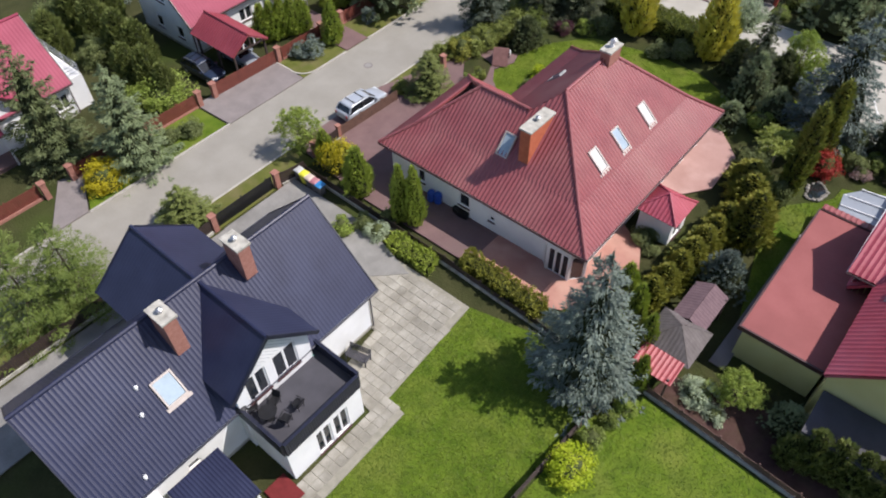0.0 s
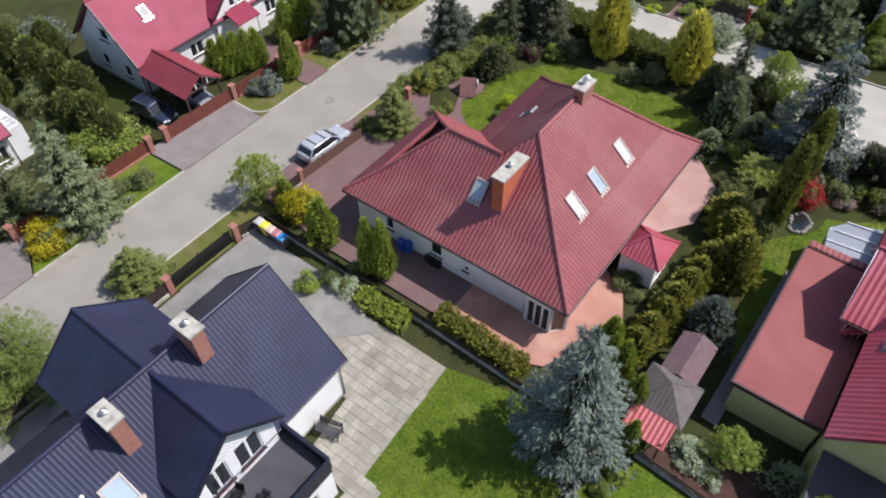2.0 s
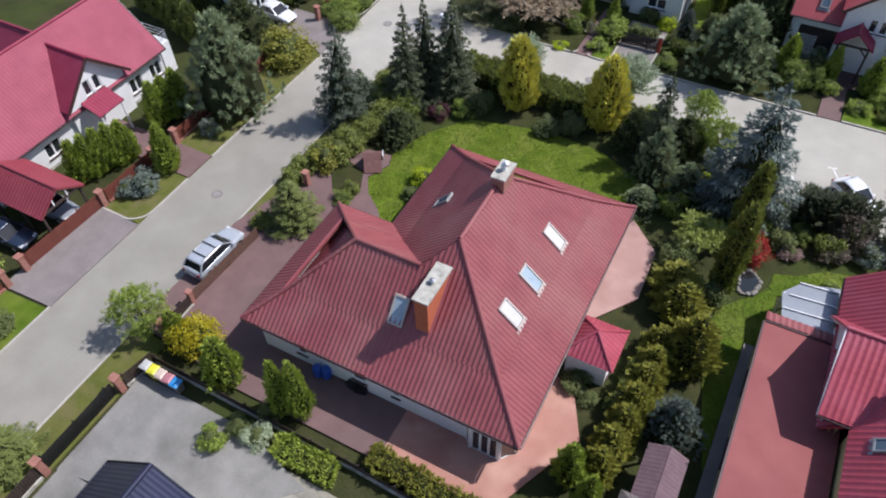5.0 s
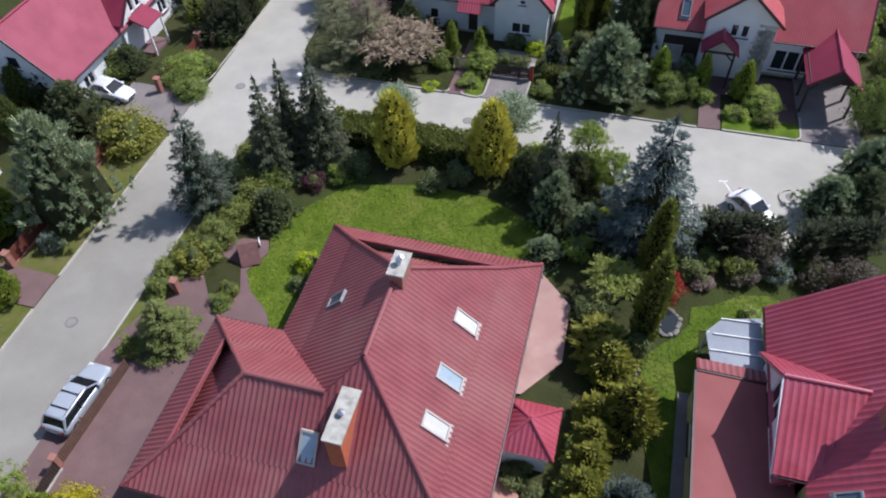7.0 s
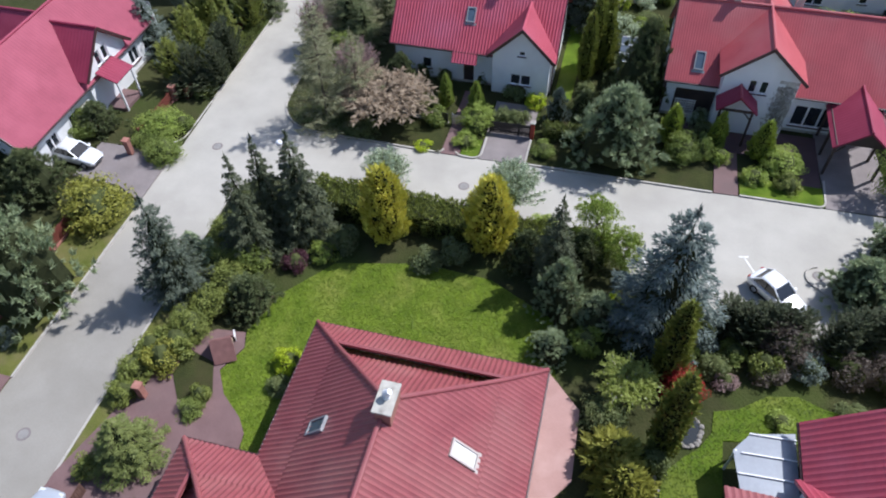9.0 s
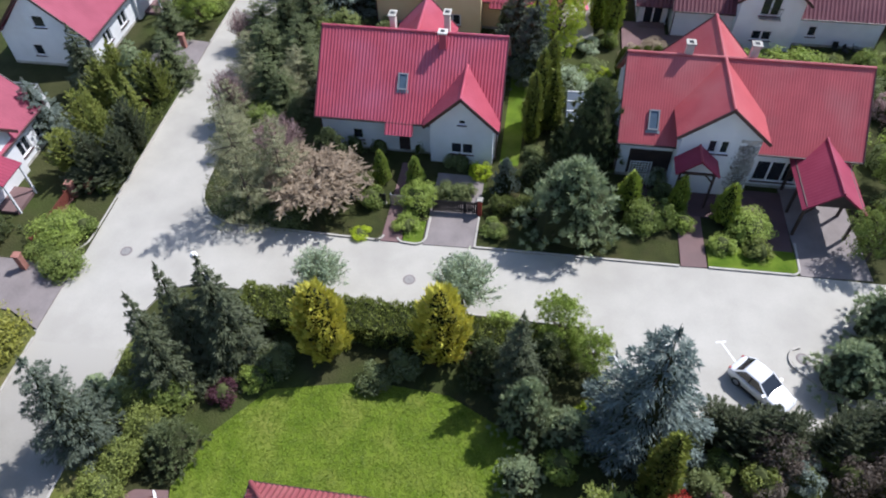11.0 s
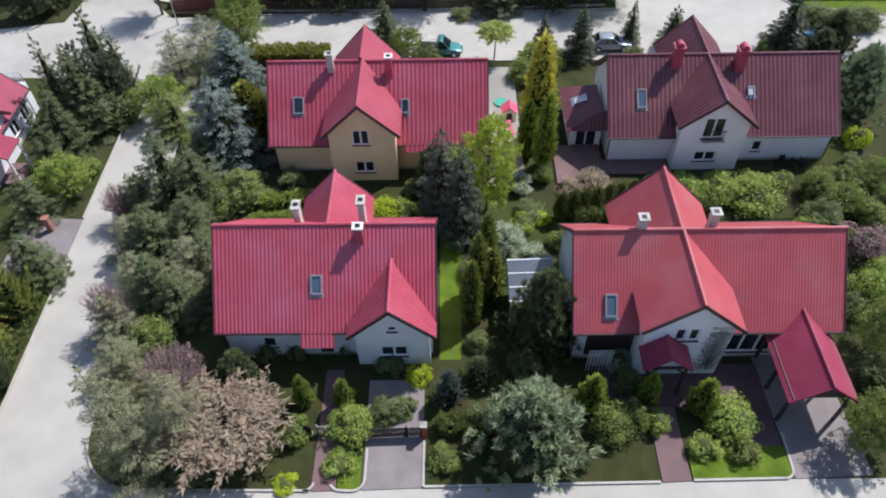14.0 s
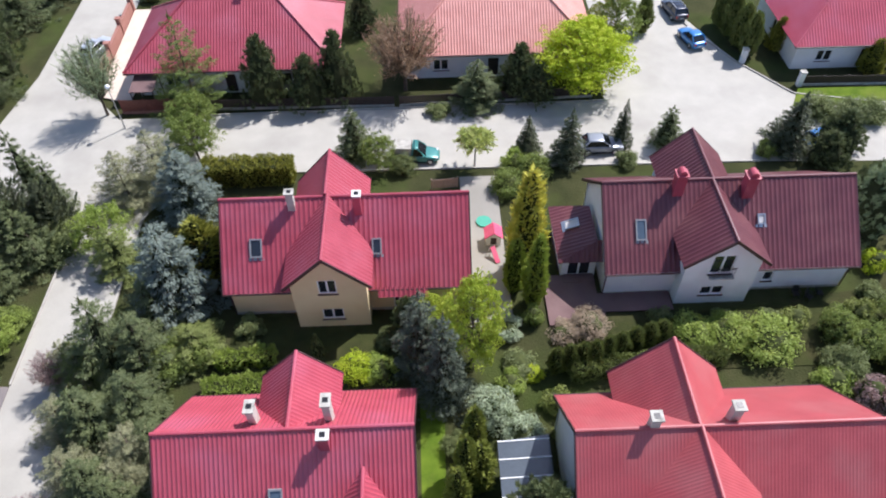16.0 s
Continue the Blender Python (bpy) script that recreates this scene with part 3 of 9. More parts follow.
# the red-roofed house with hips and recessed gablets
def hipped_house():
    h = thing("house", pose(-19, 39, 0), "white house under a red hipped sheet-tile roof with recessed gablets", "house")
    x0, xw, x1, y0, ym, y1 = -30.4 + 19, -26.1 + 19, -12.1 + 19, 29.1 - 39, 39.9 - 39, 48.7 - 39
    ze, db, zb, k = 3.4, 2.3, 5.1, 0.894
    zat = lambda d: ze + (zb - ze) * d / db if d < db else zb + (d - db) * k
    half = (x1 - xw) / 2
    xr = (xw + x1) / 2
    zr = zat(half)
    ya, yb = y0 + half, y1 - half
    yv = (y0 + ym) / 2
    dw = (ym - y0) / 2
    zw = zat(dw)
    P = dict(pitch=0.3, amp=0.062, row=0.38, step=0.007)
    # south side, lower and upper bands
    slope(h, [(x0, y0, ze), (x1, y0, ze), (x1 - db, y0 + db, zb), (x0 + db, y0 + db, zb)], MAROON, **P)
    slope(h, [(x0 + db, y0 + db, zb), (x1 - db, y0 + db, zb), (xr, ya, zr), (xr - (half - dw), yv, zw), (x0 + dw, yv, zw)], MAROON, **P)
    # east side
    slope(h, [(x1, y0, ze), (x1, y1, ze), (x1 - db, y1 - db, zb), (x1 - db, y0 + db, zb)], MAROON, **P)
    slope(h, [(x1 - db, y0 + db, zb), (x1 - db, y1 - db, zb), (xr, yb, zr), (xr, ya, zr)], MAROON, **P)
    # west side of the main body, north of the wing
    slope(h, [(xw, ym, ze), (xw + db, ym - db, zb), (xw + db, y1 - db, zb), (xw, y1, ze)], MAROON, **P)
    slope(h, [(xw + db, ym - db, zb), (xr - (half - dw), yv, zw), (xr, ya, zr), (xr, yb, zr), (xw + db, y1 - db, zb)], MAROON, **P)
    # north side of the wing
    slope(h, [(x0, ym, ze), (xw, ym, ze), (xw + db, ym - db, zb), (x0 + db, ym - db, zb)], MAROON, **P)
    slope(h, [(x0 + db, ym - db, zb), (xw + db, ym - db, zb), (xr - (half - dw), yv, zw), (x0 + dw, yv, zw)], MAROON, **P)
    # lower aprons of the west and north hips; above them the gablets stand back
    ap = 1.9
    za = zat(ap)
    slope(h, [(x0, y0, ze), (x0 + ap, y0 + ap, za), (x0 + ap, ym - ap, za), (x0, ym, ze)], MAROON, **P)
    slope(h, [(xw, y1, ze), (xw + ap, y1 - ap, za), (x1 - ap, y1 - ap, za), (x1, y1, ze)], MAROON, **P)
    for a, b in (((x0 + ap, y0 + ap, za), (x0 + ap, ym - ap, za)), ((xw + ap, y1 - ap, za), (x1 - ap, y1 - ap, za))):
        part("apron_edge", Geo().beam(a, b, 0.16, 0.14), MAROON, h)
    # above the aprons the hips lie deeper, in shade
    low = 0.85
    slope(h, [(x0 + ap - 0.3, y0 + ap - 0.2, za - low - 0.2), (x0 + ap - 0.3, ym - ap + 0.2, za - low - 0.2), (x0 + dw + 0.1, yv, zw - low)], MAROON, **P)
    slope(h, [(xw + ap - 0.2, y1 - ap + 0.3, za - low - 0.2), (x1 - ap + 0.2, y1 - ap + 0.3, za - low - 0.2), (xr, yb - 0.1, zr - low)], MAROON, **P)
    up = Vector((0, 0, 0.05))
    E = lambda *p: Vector(p)
    lines = [((x1, y0, ze), (x1 - db, y0 + db, zb)), ((x1 - db, y0 + db, zb), (xr, ya, zr)), ((xr, ya, zr), (xr, yb, zr)),
             ((xr, yb, zr), (x1 - db, y1 - db, zb)), ((x1 - db, y1 - db, zb), (x1, y1, ze)), ((xr, yb, zr), (xw + db, y1 - db, zb)),
             ((xw + db, y1 - db, zb), (xw, y1, ze)), ((x0, y0, ze), (x0 + db, y0 + db, zb)), ((x0 + db, y0 + db, zb), (x0 + dw, yv, zw)),
             ((x0, ym, ze), (x0 + db, ym - db, zb)), ((x0 + db, ym - db, zb), (x0 + dw, yv, zw)), ((x0 + dw, yv, zw), (xr - (half - dw), yv, zw)),
             ((xr - (half - dw), yv, zw), (xr, ya, zr))]
    for a, b in lines[:-1]:
        cap(h, E(*a) + up, E(*b) + up, MAROON, 0.14)
    for a, b in (((x0, y0 - .07), (x1, y0 - .07)), ((x1 + .07, y0), (x1 + .07, y1)), ((x1, y1 + .07), (xw, y1 + .07)), ((xw - .07, y1), (xw - .07, ym)), ((xw, ym + .07), (x0, ym + .07)), ((x0 - .07, ym), (x0 - .07, y0))):
        gutter(h, (*a, ze - 0.08), (*b, ze - 0.08), GUTTER)
    # walls
    i = 0.9
    ax, aw, bx, ay, am, by = x0 + 0.65, xw + 0.8, x1 - i, y0 + 0.65, ym - 0.7, y1 - i
    top = 3.45
    S = lambda u0, z0, u1, z1, n: (u0, z0, u1, z1, n)
    bay = [(bx - 2.6, ay), (bx - 2.1, ay - 0.45), (bx - 0.25, ay - 0.45), (bx + 0.55, ay + 0.5), (bx, ay + 1.6)]
    L = bay[0][0] - ax
    wall(h, (ax, ay), bay[0], [(0, top), (L, top)], [S(2.6, 1.0, 3.3, 2.2, 1), S(6.6, 1.0, 7.6, 2.2, 1), S(9.4, 1.1, 9.9, 1.6, 1)], WHITE)
    # glazed corner bay
    for p, q in zip(bay, bay[1:]):
        L = math.dist(p, q)
        wall(h, p, q, [(0, top), (L, top)], [S(0.1, 0.15, L - 0.1, 2.5, 3 if L > 1.5 else 1)], WHITE, 0.12)
    wall(h, (bx, ay + 1.6), (bx, by), [(0, top), (by - ay - 1.6, top)], [S(2.7, 0.1, 4.6, 2.4, 2), S(11.0, 0.1, 13.4, 2.5, 3), S(14.2, 0.1, 16, 2.5, 2)], WHITE)
    wall(h, (bx, by), (aw, by), [(0, top), (bx - aw, top)], [S(2, 0.1, 4, 2.3, 2), S(6, 0.9, 7.6, 2.2, 2)], WHITE)
    wall(h, (aw, by), (aw, am), [(0, top), (by - am, top)], [S(2, 0.9, 3.6, 2.2, 2)], WHITE)
    wall(h, (aw, am), (ax, am), [(0, top), (aw - ax, top)], [], WHITE)
    wall(h, (ax, am), (ax, ay), [(0, top), (am - ay, top)], [S(1.2, 0.1, 3.8, 2.3, 3), S(5.5, 0.1, 8, 2.3, 0)], WHITE)
    part("soffit", Geo().box(x0 + 0.1, y0 + 0.1, ze - 0.2, x1 - 0.1, ay + 0.1, ze - 0.14), WHITE, h)
    part("soffit", Geo().box(bx - 0.1, ay + 0.12, ze - 0.2, x1 - 0.1, y1 - 0.1, ze - 0.14), WHITE, h)
    # roof windows
    nE = ((zr - zb) / (half - db), 0, 1)
    for yy, pm in ((41.4, BLIND), (37.8, PALEGLASS), (35.0, BLIND)):
        d = 3.3
        skylight(h, (x1 - d, yy - 39, zat(d)), nE, 0.95, 1.75, pm, CLADDING)
    skylight(h, (-21.05 + 19, y0 + 3.3, zat(3.3)), (0, -1, 0.93), 0.95, 1.75, PALEGLASS, CLADDING)
    skylight(h, (xw + 3.3, 41.1 - 39, zat(3.3)), (-1, 0, 0.93), 0.85, 1.5, SKYGLASS)
    # chimneys
    chimney(h, -18.95 + 19, 41.4 - 39, zr - 0.8, 10.0, 0.75, 1.5, BRICK, None, 1)
    chimney(h, -19.35 + 19, 33.3 - 39, 4.3, 8.35, 0.8, 2.7, ORANGE, None, 1)
    part("cowl", Geo().tube((0.05, 2.4, 10.1), (0.05, 2.4, 10.5), 0.16, 0.16, 12).tube((0.05, 2.4, 10.5), (0.25, 2.4, 10.75), 0.2, 0.14, 12), WHITEPAINT, h, "white ventilation cowl")
    return h


def annex():
    """The small tiled pavilion on the terrace side."""
    a = thing("garden_annex", pose(-10.9, 37.9, 0), "small white annex under a hipped crimson tile roof", "annex")
    x0, x1, y0, y1, ze, zt = -1.6, 1.6, -1.6, 1.6, 2.35, 3.5
    P = dict(pitch=0.3, amp=0.04, row=0.38)
    for q in ([(x0, y0, ze), (x1, y0, ze), (0.1, 0, zt), (-0.1, 0, zt)], [(x1, y0, ze), (x1, y1, ze), (0.1, 0, zt)], [(x1, y1, ze), (x0, y1, ze), (-0.1, 0, zt), (0.1, 0, zt)], [(x0, y1, ze), (x0, y0, ze), (-0.1, 0, zt)]):
        slope(a, q, MAROON_LIGHT, thick=0.1, **P)
    for x in (x0, x1):
        for y in (y0, y1):
            cap(a, (x, y, ze + 0.05), (0, 0, zt + 0.05), MAROON_LIGHT, 0.1)
    w = 1.25
    wall(a, (-w, -w), (w, -w), [(0, 2.45), (2 * w, 2.45)], [], WHITE, 0.2)
    wall(a, (w, -w), (w, w), [(0, 2.45), (2 * w, 2.45)], [(0.6, 0.1, 1.9, 2.1, 2)], WHITE, 0.2)
    wall(a, (w, w), (-w, w), [(0, 2.45), (2 * w, 2.45)], [], WHITE, 0.2)
    return a


hipped_house()
annex()

# the blue-roofed house with a roof terrace
W = WHITE
blue = gabled_house(pose(-25.4, 9.3, 0, 0, 0, 90), "white house under a ribbed blue-black roof with cross gables", "", -9.6, 9.2, 5.0, 5.0, 4.1, 8.95,
    [(1.1, 3.0, 5.6, 5.9, 8.75)], [(1.05, 3.4, 6.0, 6.2, 8.95)], NAVY, W, 0.24,
    chimneys=[(3.5, -0.75, 8.0, 10.35, 0.75, 1.35, BRICK, 1), (-1.7, -1.25, 6.9, 9.85, 0.75, 1.35, BRICK, 1)],
    lights=[(-3.45, 2.4, 1.25, 1.6, PALEGLASS)],
    openings={"s": [(4.2, 1.9, 5.0, 2.4, 1), (12.5, 0.9, 14, 2.2, 2)], "e": [(3, 0.9, 4.4, 2.2, 2)], (-1, 1.1): [(0.7, 4.0, 2.1, 6.1, 2), (2.6, 4.0, 4.2, 6.1, 2)]}, row=0.0, amp=0.015, trim=NAVYTRIM, gable_amp=0.004)
# flat-roofed bay with the terrace in front of the front gable (local: -y is the garden side)
x0, x1, y0, y1 = -1.35, 4.1, -8.35, -4.4
wall(blue, (x0, y0), (x1, y0), [(0, 3.3), (x1 - x0, 3.3)], [(1.9, 0.1, 3.0, 2.3, 2), (3.2, 0.1, 4.3, 2.3, 2)], W)
wall(blue, (x1, y0), (x1, y1), [(0, 3.3), (y1 - y0, 3.3)], [], W)
wall(blue, (x0, y1), (x0, y0), [(0, 3.3), (y1 - y0, 3.3)], [], W)
part("terrace_deck", Geo().box(x0, y0, 3.28, x1, y1, 3.4), DECK, blue)
for a, b in (((x0, y0), (x1, y0)), ((x1, y0), (x1, y1)), ((x0, y1), (x0, y0))):
    p, q = Vector((*a, 0)), Vector((*b, 0))
    L = (q - p).length
    n = int(L / 0.16)
    out = Vector(((q - p).y, -(q - p).x, 0)).normalized() * 0.06
    for i in range(n):
        c = p.lerp(q, (i + 0.5) / n) + out
        part("balustrade_board", Geo().box(c.x - 0.068, c.y - 0.068, 3.05, c.x + 0.068, c.y + 0.068, 4.2), NAVYTRIM, blue)
    part("handrail", Geo().beam(p + out + Vector((0, 0, 4.25)), q + out + Vector((0, 0, 4.25)), 0.2, 0.08), NAVYTRIM, blue)
# lean-to canopy south of the bay
slope(blue, [(-6.6, -8.6, 2.6), (-3.4, -8.6, 2.6), (-3.4, -5.2, 3.1), (-6.6, -5.2, 3.1)], NAVY, 0.2, 0.03, 0)
for p in ((-6.4, -8.4), (-3.6, -8.4)):
    part("canopy_post", Geo().box(p[0] - 0.07, p[1] - 0.07, 0, p[0] + 0.07, p[1] + 0.07, 2.6), WHITEPAINT, blue)

# white lattice in the front gable's peak, vents on the roof
LATTICE = mat("grey_lattice", (0.42, 0.44, 0.46), (0.5, 0.52, 0.54))
for i in range(-5, 6):
    for s in (-1, 1):
        a = Vector((1.1 + i * 0.3, -5.08, 6.35))
        for k in range(40):
            b = a + Vector((s * 0.05, 0, 0.05)) * k
            if abs(b.x - 1.1) > (8.4 - b.z) * 0.98 or b.z > 8.3:
                break
        if (b - a).length > 0.2:
            part("lattice_bar", Geo().beam(a + Vector((0, 0.015 * s, 0)), b + Vector((0, 0.015 * s, 0)), 0.035, 0.03), LATTICE, blue)
for x, y in ((-4.6, -1.9), (-5.2, -2.8), (-6.9, -4.6)):
    z = 8.95 - abs(y) * 0.97
    part("roof_vent", Geo().tube((x, y, z - 0.1), (x, y, z + 0.22), 0.07, 0.06, 8).tube((x, y, z + 0.2), (x, y, z + 0.3), 0.12, 0.05, 8), WHITEPAINT, blue, "small white roof vent")
# low white flat-roofed store under the eave
part("store", Geo().box(-9.3, -6.6, 0, -6.9, -4.5, 3.3), WHITE, blue, "white flat-roofed store")

# the raspberry-roofed house north of the cross road
house_rasp = gabled_house(pose(-23.3, 83.15, 0), "white house under a ribbed raspberry-red sheet roof", "houses along the cross road", -7.35, 7.3, 5.15, 5.1, 3.5, 8.35,
    [(4.35, 2.9, 5.95, 3.9, 6.75)], [(0.2, 2.5, 5.2, 5.6, 8.3)], CRIMSON, W, 0.26, eaves=[(-1.65, 0.55, 0.75, 0)],
    chimneys=[(2.3, -0.7, 7.2, 8.85, 0.55, 0.5, CRIMSON, 0), (-1.9, 1.1, 7.0, 9.0, 0.42, 0.7, BEIGE, 0), (2.4, 1.1, 7.0, 9.4, 0.42, 0.7, BEIGE, 0)],
    lights=[(-0.55, 2.3, 0.78, 1.3, SKYGLASS)],
    openings={"s": [(2.4, 1.0, 3.3, 2.1, 1), (6.2, 0.05, 7.1, 2.1, 0)], (-1, 4.35): [(1.6, 1.1, 3.4, 2.2, 2), (2.2, 4.0, 2.8, 4.5, 1)]}, amp=0.05, row=0.0)
# the brick-red house with the stone-clad gable
house_brick = gabled_house(pose(0, 82.37, 0), "white house under a broad brick-red roof with a part stone gable", "houses along the cross road", -7.2, 10.25, 4.75, 4.9, 3.7, 8.4,
    [(-0.15, 3.2, 6.1, 5.65, 8.4)], [(-0.2, 3.5, 5.9, 4.7, 8.35)], BRICKRED, W, 0.2,
    chimneys=[(-2.8, 0.2, 7.4, 9.3, 0.52, 0.52, BEIGE, 0), (1.9, 0.7, 7.2, 9.2, 0.52, 0.52, BEIGE, 0)],
    lights=[(-4.75, 1.3, 0.78, 1.5, SKYGLASS)],
    # The wide first south panel is a dark stand-in for the open veranda's shade.
    openings={"s": [(0.8, 0.05, 4.1, 2.75, 0), (10.2, 0.6, 13.4, 2.6, 3)], (-1, -0.15): [(1.9, 4.1, 2.55, 5.3, 1), (2.75, 4.1, 3.4, 5.3, 1)]}, amp=0.014, row=0.0)
# the yellow house
house_yellow = gabled_house(pose(-21, 101.9, 0), "yellow rendered house under a crimson tile roof", "houses behind the cross road", -9.2, 9.15, 5.0, 4.9, 3.2, 8.0,
    [(-1.2, 3.15, 6.4, 5.2, 8.25)], [(-1.4, 2.9, 5.0, 5.0, 8.2)], MAROON_LIGHT, YELLOW, 0.36,
    chimneys=[(-3.85, -0.5, 7.0, 9.0, 0.52, 0.46, BEIGE, 0), (1.0, -0.8, 6.8, 8.9, 0.5, 0.55, CRIMSON, 0)],
    lights=[(-6.6, 2.4, 0.9, 1.4, PANE), (2.25, 2.3, 0.7, 1.2, PANE)],
    openings={"s": [(12.1, 0.2, 13.6, 2.3, 3)], (-1, -1.2): [(1.9, 1.0, 3.5, 2.2, 2), (1.95, 4.0, 3.3, 5.5, 2)]}, amp=0.05, row=0.42, eaves=[(2.2, 5.9, 0.45, 0)])
# the dark wine-roofed house with a glazed sunroom
house_wine = gabled_house(pose(7.8, 102.9, 0), "white house under a dark wine-red tile roof", "houses behind the cross road", -9.6, 9.7, 5.3, 5.2, 3.1, 7.55,
    [(-1.2, 3.2, 6.4, 4.9, 7.55)], [(-1.1, 2.9, 6.0, 4.6, 7.5)], DARKRED, W, 0.36,
    chimneys=[(-3.95, -0.6, 6.6, 8.7, 0.75, 0.75, CRIMSON, 0), (1.3, -0.8, 6.4, 8.5, 0.8, 0.85, CRIMSON, 0)],
    lights=[(-6.8, 2.5, 0.8, 1.6, SKYGLASS), (2.3, 2.9, 0.6, 0.8, BLIND)],
    openings={"s": [(12.2, 1.0, 13, 2.1, 1)], (-1, -1.2): [(1.7, 1.0, 3.5, 2.0, 2), (1.8, 3.5, 3.5, 5.5, 2)]}, amp=0.05, row=0.42)
for i in range(9):
    part("balcony_bar", Geo().box(-2.0 + i * 0.2, -6.22, 3.35, -1.97 + i * 0.2, -6.19, 4.35), BLACKMETAL, house_wine)
part("balcony_rail", Geo().box(-2.05, -6.24, 4.35, -0.3, -6.18, 4.41), BLACKMETAL, house_wine)
part("balcony_slab", Geo().box(-2.1, -6.3, 3.25, -0.25, -5.9, 3.35), CONCRETE, house_wine)
sx0, sx1, sy0, sy1 = -12.7, -9.6, -3.2, 3.0
slope(house_wine, [(sx0, sy0, 2.1), (sx0, sy1, 2.1), (sx1, sy1 - 1.2, 3.3), (sx1, sy0 + 1.2, 3.3)], DARKRED, 0.36, 0.05, 0.42)
slope(house_wine, [(sx0, sy0, 2.1), (sx1 + 0.4, sy0, 2.1), (sx1 + 0.4, sy0 + 1.2, 3.3), (sx1, sy0 + 1.2, 3.3)], DARKRED, 0.36, 0.05, 0.42)
skylight(house_wine, (-11.2, 0.3, 2.73), (-1.2, 0, 3.1), 0.9, 1.2, BLIND)
wall(house_wine, (sx0 + 0.4, sy0 + 0.4), (sx1, sy0 + 0.4), [(0, 2.2), (2.7, 2.2)], [(0.45, 0.1, 2.3, 1.95, 2)], W, 0.2)
part("door_step", Geo().box(sx0 + 0.6, sy0 - 0.45, 0, sx1 - 0.1, sy0 + 0.38, 0.3), PAVER_RED, house_wine, "wine-red tiled step")
wall(house_wine, (sx0 + 0.4, sy1 - 0.4), (sx0 + 0.4, sy0 + 0.4), [(0, 2.2), (5.4, 2.2)], [(0.6, 0.1, 4.8, 2.0, 4)], W, 0.2)

# entrance porch and carport of the brick-red house
porch = thing("entrance_porch", pose(-1.5, 75.9, 0), "small gabled entrance porch with a dark crimson roof", "porch")
for s in (-1, 1):
    slope(porch, [(s * 1.55, -0.95, 3.4), (0, -0.95, 4.75), (0, 0.9, 4.75), (s * 1.55, 0.9, 3.4)], ROWRED, 0.25, 0.03, 0.36, thick=0.1)
    part("post", Geo().box(s * 1.2 - 0.08, -0.8, 0, s * 1.2 + 0.08, -0.64, 3.6), DARKWOOD, porch)
    part("bracket", Geo().beam((s * 1.2, -0.72, 2.7), (s * 0.5, -0.72, 3.4), 0.1, 0.1), DARKWOOD, porch)
cap(porch, (0, -0.95, 4.78), (0, 0.9, 4.78), MAROON_LIGHT, 0.09)
part("tie_beam", Geo().box(-1.3, -0.8, 3.35, 1.3, -0.64, 3.5), DARKWOOD, porch)

carport = thing("carport", pose(7.6, 75.4, 0), "open carport under a steep crimson gabled roof", "carport")
for s in (-1, 1):
    slope(carport, [(s * 2.15, -2.5, 3.0), (0, -2.5, 4.75), (0, 3.3, 4.75), (s * 2.15, 3.3, 3.0)], ROWRED, 0.3, 0.008, 0.0, thick=0.12)
    for y in (-2.1, 0.2, 2.6):
        part("post", Geo().box(s * 1.8 - 0.09, y - 0.09, 0, s * 1.8 + 0.09, y + 0.09, 3.15), DARKWOOD, carport)
        part("brace", Geo().beam((s * 1.8, y, 2.2), (s * 1.2, y, 3.0), 0.1, 0.1), DARKWOOD, carport)
    part("plate", Geo().box(s * 1.8 - 0.1, -2.4, 3.1, s * 1.8 + 0.1, 3.2, 3.28), DARKWOOD, carport)
cap(carport, (0, -2.5, 4.78), (0, 3.3, 4.78), ROWRED, 0.1)
part("gable_panel", Geo().add([(-1.7, -2.3, 3.3), (1.7, -2.3, 3.3), (0, -2.3, 4.65), (-1.7, -2.24, 3.3), (1.7, -2.24, 3.3), (0, -2.24, 4.65)], [(0, 1, 2), (5, 4, 3), (0, 3, 4, 1), (1, 4, 5, 2), (2, 5, 3, 0)]), DARKWOOD, carport)

# the olive house to the east with its flat-roofed wing
olive = thing("house", pose(2, 38, 0), "olive house with a felted flat wing and crimson tiles", "house")
P = dict(pitch=0.36, amp=0.05, row=0.42)
fx0, fx1, fy0, fy1, fz = -4.3, 0.7, -7.1, 5.4, 3.1
part("flat_roof", Geo().box(fx0, fy0, fz - 0.2, fx1, fy1, fz), FELT, olive, "flat roof of worn red felt")
for b in ((fx0 - 0.12, fy0 - 0.12, fx1, fy0), (fx0 - 0.12, fy0, fx0, fy1), (fx0, fy1, fx1, fy1 + 0.12)):
    part("roof_edge", Geo().box(b[0], b[1], fz - 0.25, b[2], b[3], fz + 0.08), GUTTER, olive)
wall(olive, (fx0 + 0.2, fy0 + 0.2), (fx1, fy0 + 0.2), [(0, fz - 0.2), (4.8, fz - 0.2)], [], OLIVE)
wall(olive, (fx0 + 0.2, fy1 - 0.2), (fx0 + 0.2, fy0 + 0.2), [(0, fz - 0.2), (fy1 - fy0 - 0.4, fz - 0.2)], [(2, 0.9, 4, 2.2, 2), (7, 0.9, 9, 2.2, 2)], OLIVE)
slope(olive, [(fx0, fy1 + 0.1, fz + 0.1), (fx1, fy1 + 0.1, fz + 0.1), (fx1, fy1 + 1.0, fz - 0.2), (fx0, fy1 + 1.0, fz - 0.2)], MAROON, thick=0.1, **P)
wx = lambda x, y, z: (x - 2, y - 38, z)
k = 0.96
